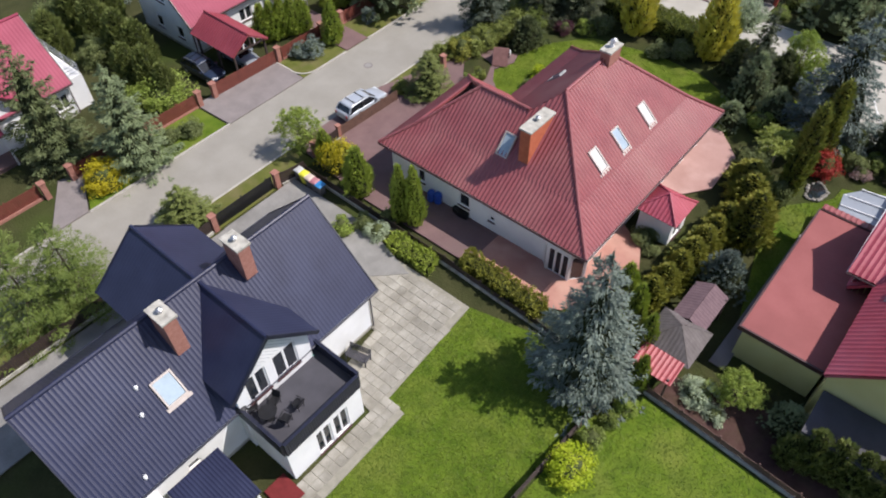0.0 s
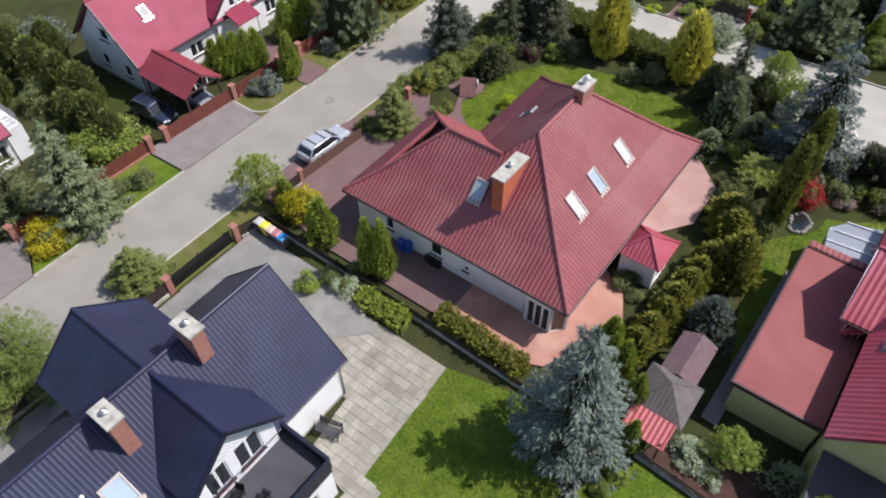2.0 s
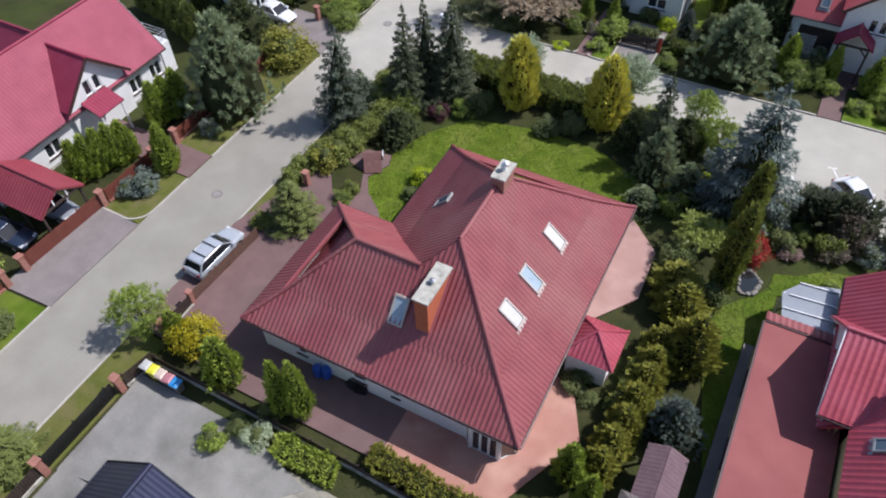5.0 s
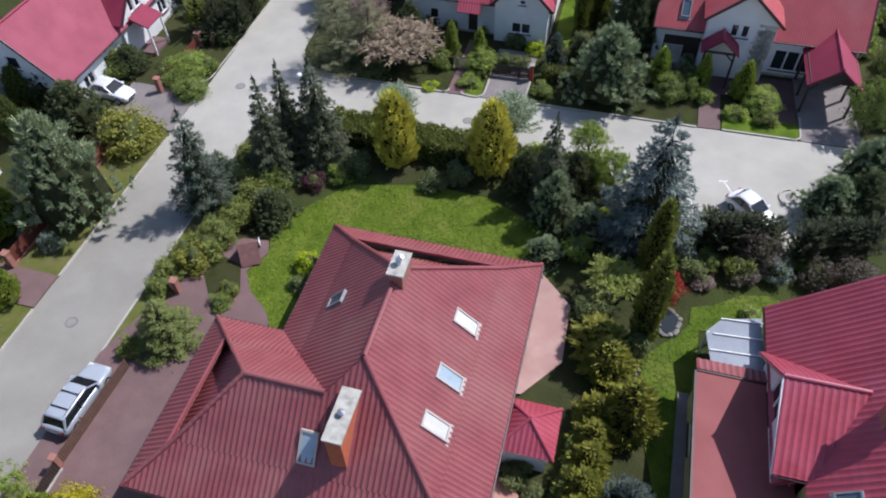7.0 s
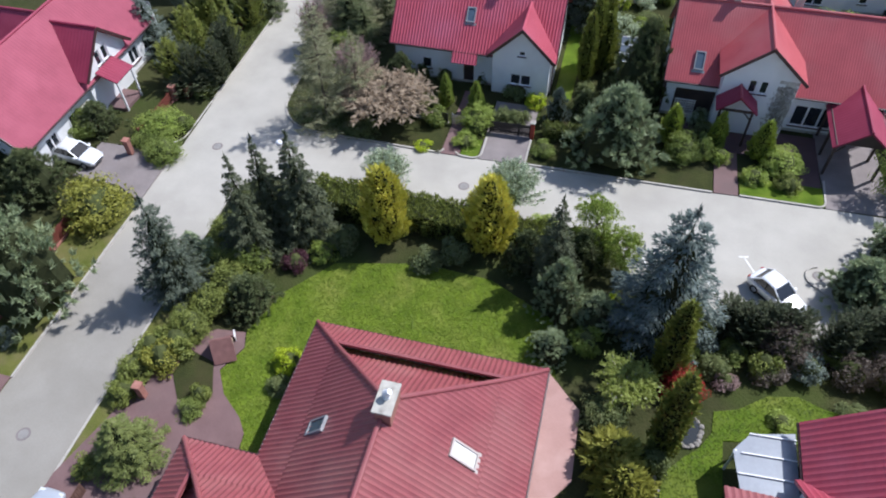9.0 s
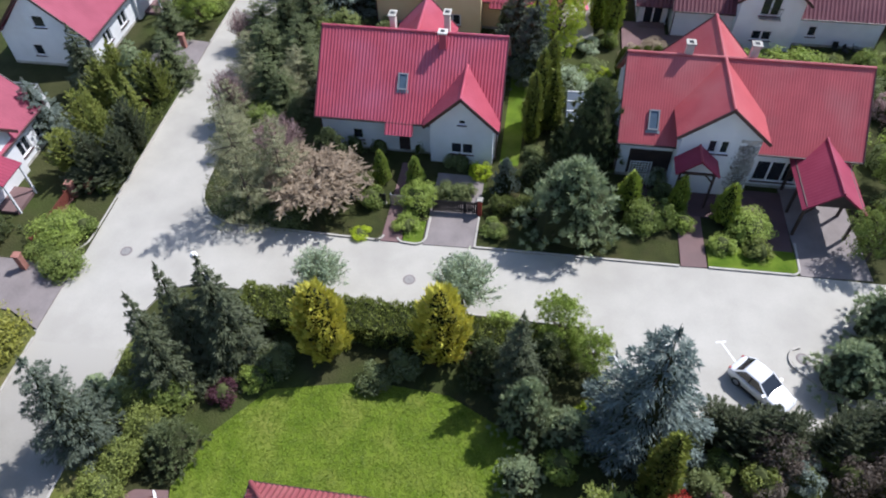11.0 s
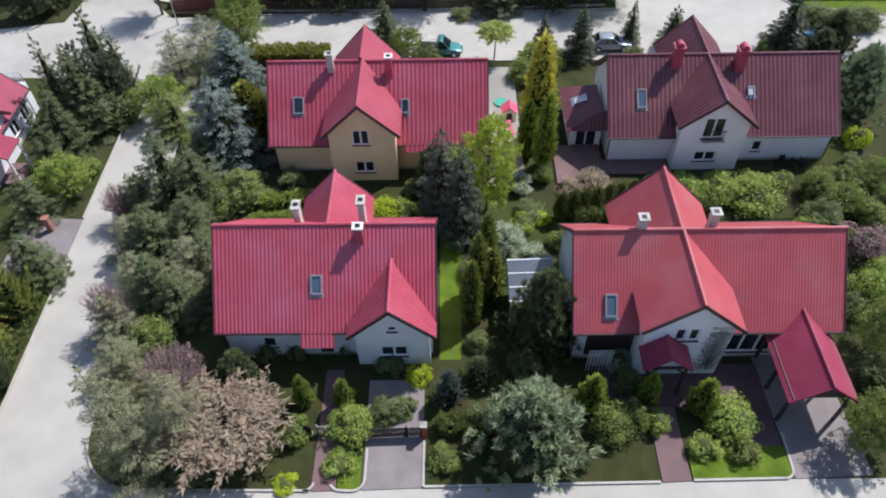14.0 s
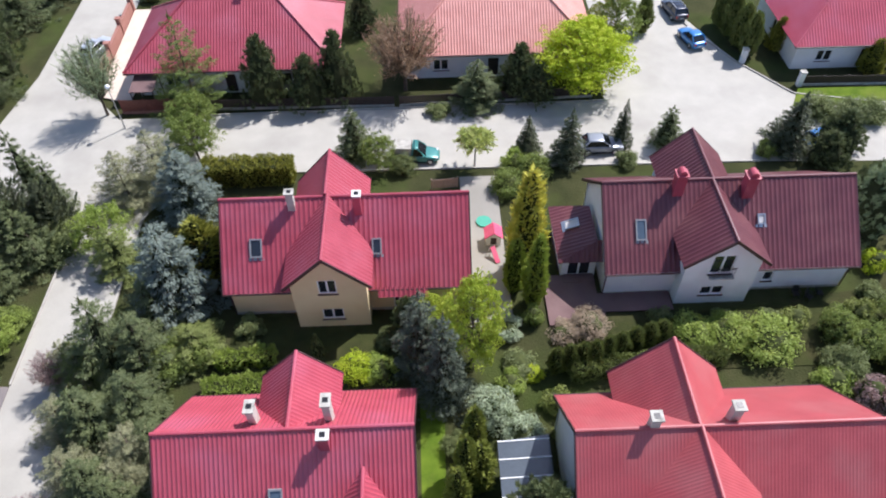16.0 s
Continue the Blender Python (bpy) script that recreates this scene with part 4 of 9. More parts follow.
slope(olive, [wx(1.4, 48.6, 3.6), wx(1.4, 37.3, 3.6), wx(2.62, 37.3, 3.6 + k * 1.22), wx(2.62, 29.3, 3.6 + k * 1.22), wx(6.4, 29.3, 8.4), wx(6.4, 48.6, 8.4)], MAROON_LIGHT, **P)
slope(olive, [wx(6.4, 48.6, 8.4), wx(6.4, 29.3, 8.4), wx(11.4, 29.3, 3.6), wx(11.4, 48.6, 3.6)], MAROON_LIGHT, **P)
slope(olive, [wx(1.0, 41.5, 7.1), wx(1.0, 45.3, 3.5), wx(1.3, 45.3, 3.5), wx(5.1, 41.5, 7.15)], MAROON_LIGHT, **P)
slope(olive, [wx(1.0, 41.5, 7.1), wx(5.1, 41.5, 7.15), wx(2.8, 37.2, 4.95), wx(1.0, 37.2, 4.9)], MAROON_LIGHT, **P)
cap(olive, wx(1.0, 41.5, 7.15), wx(5.1, 41.5, 7.2), MAROON_LIGHT)
cap(olive, wx(6.4, 29.3, 8.45), wx(6.4, 48.6, 8.45), MAROON_LIGHT)
gutter(olive, wx(1.34, 48.6, 3.5), wx(1.34, 45.3, 3.5), GUTTER)
gutter(olive, wx(1.0, 37.14, 4.82), wx(2.8, 37.14, 4.82), GUTTER)
part("verge_board", Geo().beam(wx(1.0, 41.5, 7.02), wx(1.0, 37.2, 4.82), 0.06, 0.2), WHITEPAINT, olive)
wall(olive, wx(1.5, 44.9, 0)[:2], wx(1.5, 37.6, 0)[:2], [(0, 3.6), (3.4, 6.8), (7.3, 4.85)], [(2.2, 3.4, 4.2, 5.4, 2)], WHITE)
wall(olive, wx(2.1, 48.2, 0)[:2], wx(2.1, 37.6, 0)[:2], [(0, 3.9), (10.6, 3.9)], [(0.6, 0.1, 2.6, 2.3, 2)], OLIVE)
wall(olive, wx(10.8, 48.2, 0)[:2], wx(2.4, 48.2, 0)[:2], [(0, 3.9), (4.4, 8.1), (8.4, 4.1)], [(2.0, 0.9, 3.6, 2.2, 2)], OLIVE)
wall(olive, wx(2.9, 29.8, 0)[:2], wx(10.8, 29.8, 0)[:2], [(0, 4.6), (3.5, 8.0), (7.9, 3.9)], [(1.0, 0.9, 2.6, 2.2, 2), (4.8, 0.9, 6.4, 2.2, 2)], OLIVE)
wall(olive, wx(10.8, 29.8, 0)[:2], wx(10.8, 48.2, 0)[:2], [(0, 3.9), (18.4, 3.9)], [], OLIVE)
wall(olive, wx(2.9, 37.5, 0)[:2], wx(2.9, 29.9, 0)[:2], [(0, 4.6), (7.6, 4.6)], [], OLIVE)
chimney(olive, 3.6, 1.9, 6.4, 9.2, 0.8, 1.0, BRICK)
skylight(olive, wx(4.0, 36.1, 3.6 + k * 2.6), (-k, 0, 1), 0.8, 1.3, SKYGLASS)
part("south_flat_roof", Geo().box(1.1, -11.5, 3.0, 8.9, -8.3, 3.2), DECK, olive)
wall(olive, (1.2, -11.4), (8.8, -11.4), [(0, 3.0), (7.6, 3.0)], [(1.2, 0.9, 2.8, 2.1, 2)], OLIVE)
wall(olive, (1.2, -8.2), (1.2, -11.1), [(0, 3.0), (2.9, 3.0)], [], OLIVE)

perg = thing("pergola", pose(0, 46.2, 0), "glazed pergola with grey panels and white bars", "pergola")
outline = [(-1.3, -2.0), (1.5, -1.9), (1.5, 2.2), (-0.8, 1.7), (-1.7, 0.6)]
g = Geo()
g.add([(x, y, 2.55 + 0.08 * x) for x, y in outline] + [(x, y, 2.52 + 0.08 * x) for x, y in outline], [(0, 1, 2, 3, 4), (9, 8, 7, 6, 5)] + [(i, i + 5, (i + 1) % 5 + 5, (i + 1) % 5) for i in range(5)])
part("roof_panel", g, PERGOLA, perg)
for y in (-1.9, -0.7, 0.5, 1.7):
    a = -1.45 + max(0, y) * 0.35
    part("glazing_bar", Geo().beam((a, y, 2.62 + 0.08 * a), (1.5, y + 0.05, 2.74), 0.07, 0.07), WHITEPAINT, perg)
for p in ((-1.2, -1.8), (-1.55, 0.6), (-0.8, 1.6)):
    part("post", Geo().box(p[0] - 0.05, p[1] - 0.05, 0, p[0] + 0.05, p[1] + 0.05, 2.45), WHITEPAINT, perg)

# row of matching houses west of the road
row_house = gabled_house(pose(-59.4, 39.8, 0, 0, 0, 90), "white house under a pinkish-red sheet roof with a street gable", "houses west of the road", -10.0, 9.3, 4.75, 4.6, 3.15, 7.7,
    [(1.7, 3.35, 5.1, 3.75, 6.9)], [(1.7, 3.0, 5.0, 4.2, 7.6)], ROWRED, WHITE, 0.3, inset=0.5, amp=0.012, row=0.0,
    chimneys=[(-4.0, 0.6, 6.6, 8.6, 0.6, 0.6, BRICK, 1)], lights=[(-6.3, 2.7, 0.8, 1.15, SKYBLIND)],
    openings={"s": [(2.2, 0.9, 3.6, 2.2, 2), (5.3, 0.9, 6.8, 2.2, 2), (14.6, 0.9, 16.0, 2.3, 2), (17.0, 0.9, 18.3, 2.3, 2)], "w": [(2.2, 1.0, 3.2, 2.2, 1), (5.4, 1.0, 6.4, 2.2, 1), (3.4, 4.0, 4.6, 5.2, 1)], (-1, 1.7): [(1.9, 3.7, 2.6, 5.0, 1), (2.9, 3.7, 3.6, 5.0, 1)], "e": [(3, 0.3, 5, 2.3, 2)]})
porch_roof = [(-0.2, -6.6, 3.0), (2.4, -6.6, 3.0), (2.4, -4.8, 3.7), (-0.2, -4.8, 3.7)]
slope(row_house, porch_roof, ROWRED, 0.3, 0.03, 0.36, thick=0.1, name="porch_roof")
for x in (0.0, 2.2):
    part("porch_post", Geo().box(x - 0.07, -6.5, 0, x + 0.07, -6.36, 3.0), WHITEPAINT, row_house)
part("porch_step", Geo().box(-0.2, -6.4, 0, 2.4, -4.3, 0.3), PAVER_RED, row_house)
part("roof_terrace", Geo().box(9.0, -3.9, 0, 10.6, 3.9, 3.0), WHITE, row_house)
for z in (3.4, 3.7, 4.0):
    part("rail", Geo().tube((10.55, -3.85, z), (10.55, 3.85, z), 0.03), STEEL, row_house)
    part("rail", Geo().tube((9.1, -3.85, z), (10.55, -3.85, z), 0.03), STEEL, row_house)
for y in (-3.85, -1.3, 1.3, 3.85):
    part("rail_post", Geo().tube((10.55, y, 3.0), (10.55, y, 4.05), 0.035), STEEL, row_house)
for dx, dy in ((-0.9, -30.6), (1.4, 28.1), (1.0, 56.2)):
    other = copy_thing(row_house, pose(-59.4 + dx, 39.8 + dy, 0, 0, 0, 90))
    for ob in [c for c in other.children_recursive if c.name.startswith(("skylight", "flashing"))] + [c for k in other.children if k.name.startswith("skylight") for c in k.children if c.name.startswith("pane")]:
        bpy.data.objects.remove(ob)

cp = thing("carport", pose(-51.2, 31.5, 0), "carport with a dark crimson tile roof and white-timbered gable", "carport")
for s in (-1, 1):
    slope(cp, [(-3.2, s * 2.0, 2.9), (2.9, s * 2.0, 2.9), (2.9, 0, 4.2), (-3.2, 0, 4.2)], WINERED, 0.3, 0.04, 0.38, thick=0.12)
    for x in (-2.6, 0.2, 2.6):
        part("post", Geo().box(x - 0.08, s * 1.7 - 0.08, 0, x + 0.08, s * 1.7 + 0.08, 3.0), DARKWOOD, cp)
    part("gable_strut", Geo().beam((2.75, s * 1.6, 3.0), (2.75, 0.0, 4.05), 0.1, 0.1), WHITEPAINT, cp)
    part("gable_strut", Geo().beam((2.75, s * 0.6, 3.0), (2.75, s * 0.6, 3.7), 0.1, 0.1), WHITEPAINT, cp)
cap(cp, (-3.2, 0, 4.25), (2.9, 0, 4.25), WINERED, 0.1)
stones = random.Random(4)
PALESTONE = mat("pale_gable_stone", (0.36, 0.34, 0.31), (0.56, 0.54, 0.5), rough=0.9, scale=2, fine=12, bump=0.5, obj=0.15)
y = 0
for r in range(11):
    x = 1.5 + stones.uniform(-0.35, 0.35)
    while x < 2.4:
        w = stones.uniform(0.2, 0.42)
        part("stone_piece", Geo().box(x, -5.63, 2.3 + r * 0.3, min(x + w, 2.58), -5.58, 2.3 + r * 0.3 + stones.uniform(0.22, 0.28)), PALESTONE, house_brick)
        x += w + 0.03
for i in range(8):
    part("trellis_upright", Geo().box(-6.0 + i * 0.22, -5.3, 0.05, -5.96 + i * 0.22, -5.26, 2.5), WHITEPAINT, house_brick)
    part("trellis_bar", Geo().box(-6.0, -5.26, 0.7 + i * 0.24, -4.4, -5.23, 0.74 + i * 0.24), WHITEPAINT, house_brick)
part("tie_beam", Geo().box(2.68, -1.8, 2.9, 2.82, 1.8, 3.05), DARKWOOD, cp)

# bungalows beyond the far road
def bungalow(x0, x1, y0, y1, material, label, pitch=0.3):
    h = thing("house", pose((x0 + x1) / 2, (y0 + y1) / 2, 0), label, "house", "bungalows beyond the far road")
    a, b = (x1 - x0) / 2, (y1 - y0) / 2
    ze, zr = 3.1, 3.1 + b * 0.72
    r = a - b
    for q in ([(-a, -b, ze), (a, -b, ze), (r, 0, zr), (-r, 0, zr)], [(a, -b, ze), (a, b, ze), (r, 0, zr)], [(a, b, ze), (-a, b, ze), (-r, 0, zr), (r, 0, zr)], [(-a, b, ze), (-a, -b, ze), (-r, 0, zr)]):
        slope(h, q, material, pitch, 0.04, 0.42)
    for s in (-1, 1):
        cap(h, (s * r, 0, zr + 0.05), (s * a, -b, ze + 0.05), material)
        cap(h, (s * r, 0, zr + 0.05), (s * a, b, ze + 0.05), material)
    cap(h, (-r, 0, zr + 0.05), (r, 0, zr + 0.05), material)
    gutter(h, (-a, -b - 0.06, ze - 0.06), (a, -b - 0.06, ze - 0.06), GUTTER)
    i = 0.7
    L, D = 2 * (a - i), 2 * (b - i)
    ops = [(L * 0.15, 0.9, L * 0.15 + 1.6, 2.2, 2), (L * 0.45, 0.1, L * 0.45 + 1.1, 2.2, 0), (L * 0.75, 0.9, L * 0.75 + 1.6, 2.2, 2)]
    wall(h, (-a + i, -b + i), (a - i, -b + i), [(0, 3.0), (L, 3.0)], ops, WHITE)
    wall(h, (a - i, -b + i), (a - i, b - i), [(0, 3.0), (D, 3.0)], [(D * 0.4, 0.9, D * 0.4 + 1.4, 2.2, 2)], WHITE)
    wall(h, (-a + i, b - i), (-a + i, -b + i), [(0, 3.0), (D, 3.0)], [(D * 0.4, 0.9, D * 0.4 + 1.4, 2.2, 2)], WHITE)
    wall(h, (a - i, b - i), (-a + i, b - i), [(0, 3.0), (L, 3.0)], [], WHITE)
    chimney(h, r * 0.3, 0.4, zr - 1, zr + 0.9, 0.6, 0.6, material, None, 0)
    return h


bungalow(-45, -23.5, 125.5, 138, MAROON_LIGHT, "bungalow under a broad crimson hipped roof")
bungalow(-17.5, 3.0, 127, 139.5, PALE, "bungalow under a pale salmon hipped roof")
bungalow(23.2, 40, 126.6, 139, CRIMSON, "white bungalow under a pinkish-red hipped roof")

# garden shelter behind the spruce
shelter = thing("garden_shelter", pose(-5.0, 28.4, 0), "timber garden shelter with grey, plum and red roofs", "shelter")
GREYROOF = mat("weathered_shingle", (0.10, 0.085, 0.08), (0.15, 0.13, 0.125), rough=0.9, scale=2, fine=18, bump=0.4)
PLUM = mat("plum_shingle", (0.12, 0.075, 0.085), (0.17, 0.11, 0.12), rough=0.9, scale=2, fine=18, bump=0.4)
a = 1.6
for q in ([(-a, -a, 2.2), (a, -a, 2.2), (0, 0, 3.5)], [(a, -a, 2.2), (a, a, 2.2), (0, 0, 3.5)], [(a, a, 2.2), (-a, a, 2.2), (0, 0, 3.5)], [(-a, a, 2.2), (-a, -a, 2.2), (0, 0, 3.5)]):
    slope(shelter, q, GREYROOF, 0.25, 0.015, 0.2, thick=0.08)
for s in (-1, 1):
    slope(shelter, [(s * 1.1, a - 0.2, 2.0), (0, a - 0.2, 2.6), (0, a + 3.3, 2.6), (s * 1.1, a + 3.3, 2.0)], PLUM, 0.25, 0.015, 0.25, thick=0.08)
slope(shelter, [(-1.3, -a - 1.5, 1.9), (1.3, -a - 1.5, 1.9), (1.3, -a + 0.1, 2.3), (-1.3, -a + 0.1, 2.3)], BRICKRED, 0.3, 0.05, 0.38, thick=0.08)
for x in (-1.3, 1.3):
    for y in (-2.9, -1.3, 1.3, 4.6):
        part("post", Geo().box(x * 0.8 - 0.06, y - 0.06, 0, x * 0.8 + 0.06, y + 0.06, 2.1), DARKWOOD, shelter)
part("boarding", Geo().box(-1.0, -1.3, 0.0, 1.0, -1.2, 2.0), DARKWOOD, shelter)


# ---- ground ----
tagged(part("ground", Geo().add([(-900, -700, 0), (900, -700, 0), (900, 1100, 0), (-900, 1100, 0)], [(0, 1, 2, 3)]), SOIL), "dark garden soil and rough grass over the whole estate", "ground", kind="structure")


def arc(cx, cy, r, a0, a1, n=7):
    return [(cx + r * math.cos(radians(a0 + (a1 - a0) * i / n)), cy + r * math.sin(radians(a0 + (a1 - a0) * i / n))) for i in range(n + 1)]


RZ = 0.02
SW = arc(-35.2, 60.0, 3.1, 180, 90)       # south-east corner of the junction
NE = arc(-34.6, 72.8, 3.9, 180, 270)      # north-east corner
road = [(-44.95, 57.2), (-38.3, 57.2), (-38.3, 57.5)] + SW + [(-9, 63.1), (-7.0, 57.5), (6.0, 56.5), (6.4, 62.2), (40, 62.5), (40, 69.5), (5.8, 69.4), (-20, 68.85)] + NE[::-1] + [
    (-39.6, 88), (-39.8, 108), (-37.5, 113.6), (16, 113.0), (40, 112), (40, 119), (22.8, 123.0), (18.6, 129), (14, 142), (12, 190), (4.6, 190), (4.8, 136), (3.3, 122.8), (-38.5, 122.4), (-45.6, 122.2), (-48.6, 125.6), (-49.2, 143.5), (-49.6, 190), (-56.6, 190), (-56.2, 130), (-57.4, 121.6), (-70, 119.4), (-70, 112), (-48, 111), (-45.4, 106), (-45.3, 70)]
sheet("road", road, RZ, PAVER, "pale greige block-paved residential road", "road")
sheet("road_west", [(-44.7, -60), (-38.3, -60), (-38.3, 57.2), (-44.95, 57.2)], RZ, PAVER_WEST, "darker greige block-paved residential road, paler to the north", "road")
for at, (name, poly, m, label) in enumerate([
    ("driveway_1", [(-49.0, 25.2), (-44.66, 25.4), (-44.66, 33.8), (-49.0, 33.9)], PAVER_GREY, "wine-grey paved driveway"),
    ("driveway_2", [(-51.5, 59.4), (-47.3, 59.2), (-44.8, 58.0), (-44.9, 64.4), (-47.2, 63.5), (-51.5, 63.5)], PAVER_GREY, "grey paved driveway with a parked car"),
    ("driveway_3", [(-20.6, 68.8), (-16.9, 68.95), (-16.9, 76.4), (-20.6, 76.4)], PAVER_GREY, "dark paved driveway"),
    ("driveway_4", [(5.8, 69.4), (10.6, 69.6), (10.0, 79), (5.5, 79)], PAVER_GREY, "paved driveway to the carport"),
    ("driveway_5", [(-49.5, 12.3), (-44.66, 9.0), (-44.66, 12.0), (-49.0, 14.2)], PAVER_GREY, "wine-grey paved driveway"),
    ("driveway_6", [(-50, 85.4), (-45.2, 86.2), (-45.3, 91.6), (-50, 92)], PAVER_GREY, "grey paved driveway"),
    ("forecourt", [(-38.34, 27.2), (-30.8, 26.3), (-29.5, 26.3), (-29.5, 40.5), (-31.6, 43.4), (-34.5, 46.5), (-36.5, 43.5), (-38.34, 37.3)], PAVER_RED, "wine-red paved forecourt"),
    ("side_path", [(-29.6, 26.2), (-19.2, 26.2), (-19.2, 30.3), (-29.6, 30.3)], PAVER_RED, "wine-red paved strip along the house"),
    ("garden_path", [(-31.5, 39), (-28.5, 39.4), (-28.6, 40.6), (-28.8, 42.2), (-29.5, 43.1), (-31.1, 44.3), (-32.1, 45.8), (-31.3, 47.7), (-31.7, 48.8), (-33.6, 48.6), (-36.3, 46.5), (-36.3, 40)], PAVER_RED, "wine-brown garden path"),
    ("entry_path", [(-23.7, 68.75), (-22.2, 68.8), (-22.4, 77.2), (-23.6, 77.2)], PAVER_RED, "wine-red entry path"),
    ("entry_path_2", [(-2.3, 69.2), (-0.5, 69.3), (-0.6, 76), (-2.3, 76)], PAVER_RED, "wine-red entry path"),
    ("entry_path_3", [(-49.2, 39.4), (-44.7, 39.4), (-44.7, 42.2), (-53.5, 42.2), (-53.5, 40)], PAVER_RED, "wine-red entry path"),
    ("court_paving", [(3, 69.5), (5.6, 69.5), (5.6, 77.5), (-5, 77.5), (-5, 74.5), (3, 74)], COURT, "dark wine-red court with shade in its colour"),
    ("yard_paving", [(-35.3, 17.4), (-35.3, 24.3), (-27, 24.3), (-22.0, 22.9), (-27, 18), (-31, 18)], YARDPAVE, "grey paved yard behind the gate"),
    ("yard_west", [(-35.2, -6), (-30, -6), (-30, 17.6), (-35.2, 17.6)], YARDPAVE, "grey paved strip behind the house"),
    ("terrace_south", [(-19.4, 26.6), (-15.2, 25.6), (-12.2, 27.0), (-9.6, 32.6), (-10.9, 35.2), (-13, 36.4), (-13, 30), (-19.4, 30.2)], PAVER_SALMON, "salmon terrace round the corner bay"),
    ("terrace_east", [(-13.2, 41.0), (-11.8, 41.1), (-9.75, 43.9), (-9.85, 48.35), (-12.1, 50.6), (-13.2, 50.6)], PAVER_PINK, "salmon terrace by the house"),
    ("court_far", [(-12, 95), (-8.7, 95), (-8.7, 112), (-12, 112)], PAVER_DARKER, "paved side court"),
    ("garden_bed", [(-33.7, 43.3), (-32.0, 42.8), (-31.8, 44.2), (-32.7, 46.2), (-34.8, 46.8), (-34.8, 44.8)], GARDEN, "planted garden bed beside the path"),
    ("court_cream", [(-48.7, 126.0), (-45.0, 124.6), (-45.0, 143.0), (-49.1, 143.0)], CREAMPAVE, "cream paved court behind the wall"),
    ("olive_path", [(-2.9, 29.6), (-1.9, 29.6), (-1.9, 43.6), (-2.7, 43.6)], PAVER_GREY, "concrete path along the olive wall"),
    ("mulch_bed", [(-4.6, 25.4), (6.4, 24.8), (6.4, 27.8), (1.0, 28.6), (-4.2, 27.2)], MULCH, "reddish-brown mulched bed along the fence"),
    ("court_wine", [(-6, 95.2), (-6, 100.05), (-1.9, 100.05), (-1.9, 98.1), (3.7, 98.1), (3.7, 96.3), (-1.5, 96.3), (-2.2, 95.2)], PAVER_RED, "paved strip by the sunroom"),
]):
    low = 62 < min(p[1] for p in poly) < 76 and poly[0][0] > -40
    sheet(name, poly, (0.07 if low else 0.13) + (0.002 if low else 0.004) * at, m, label, "paving", 0.08)
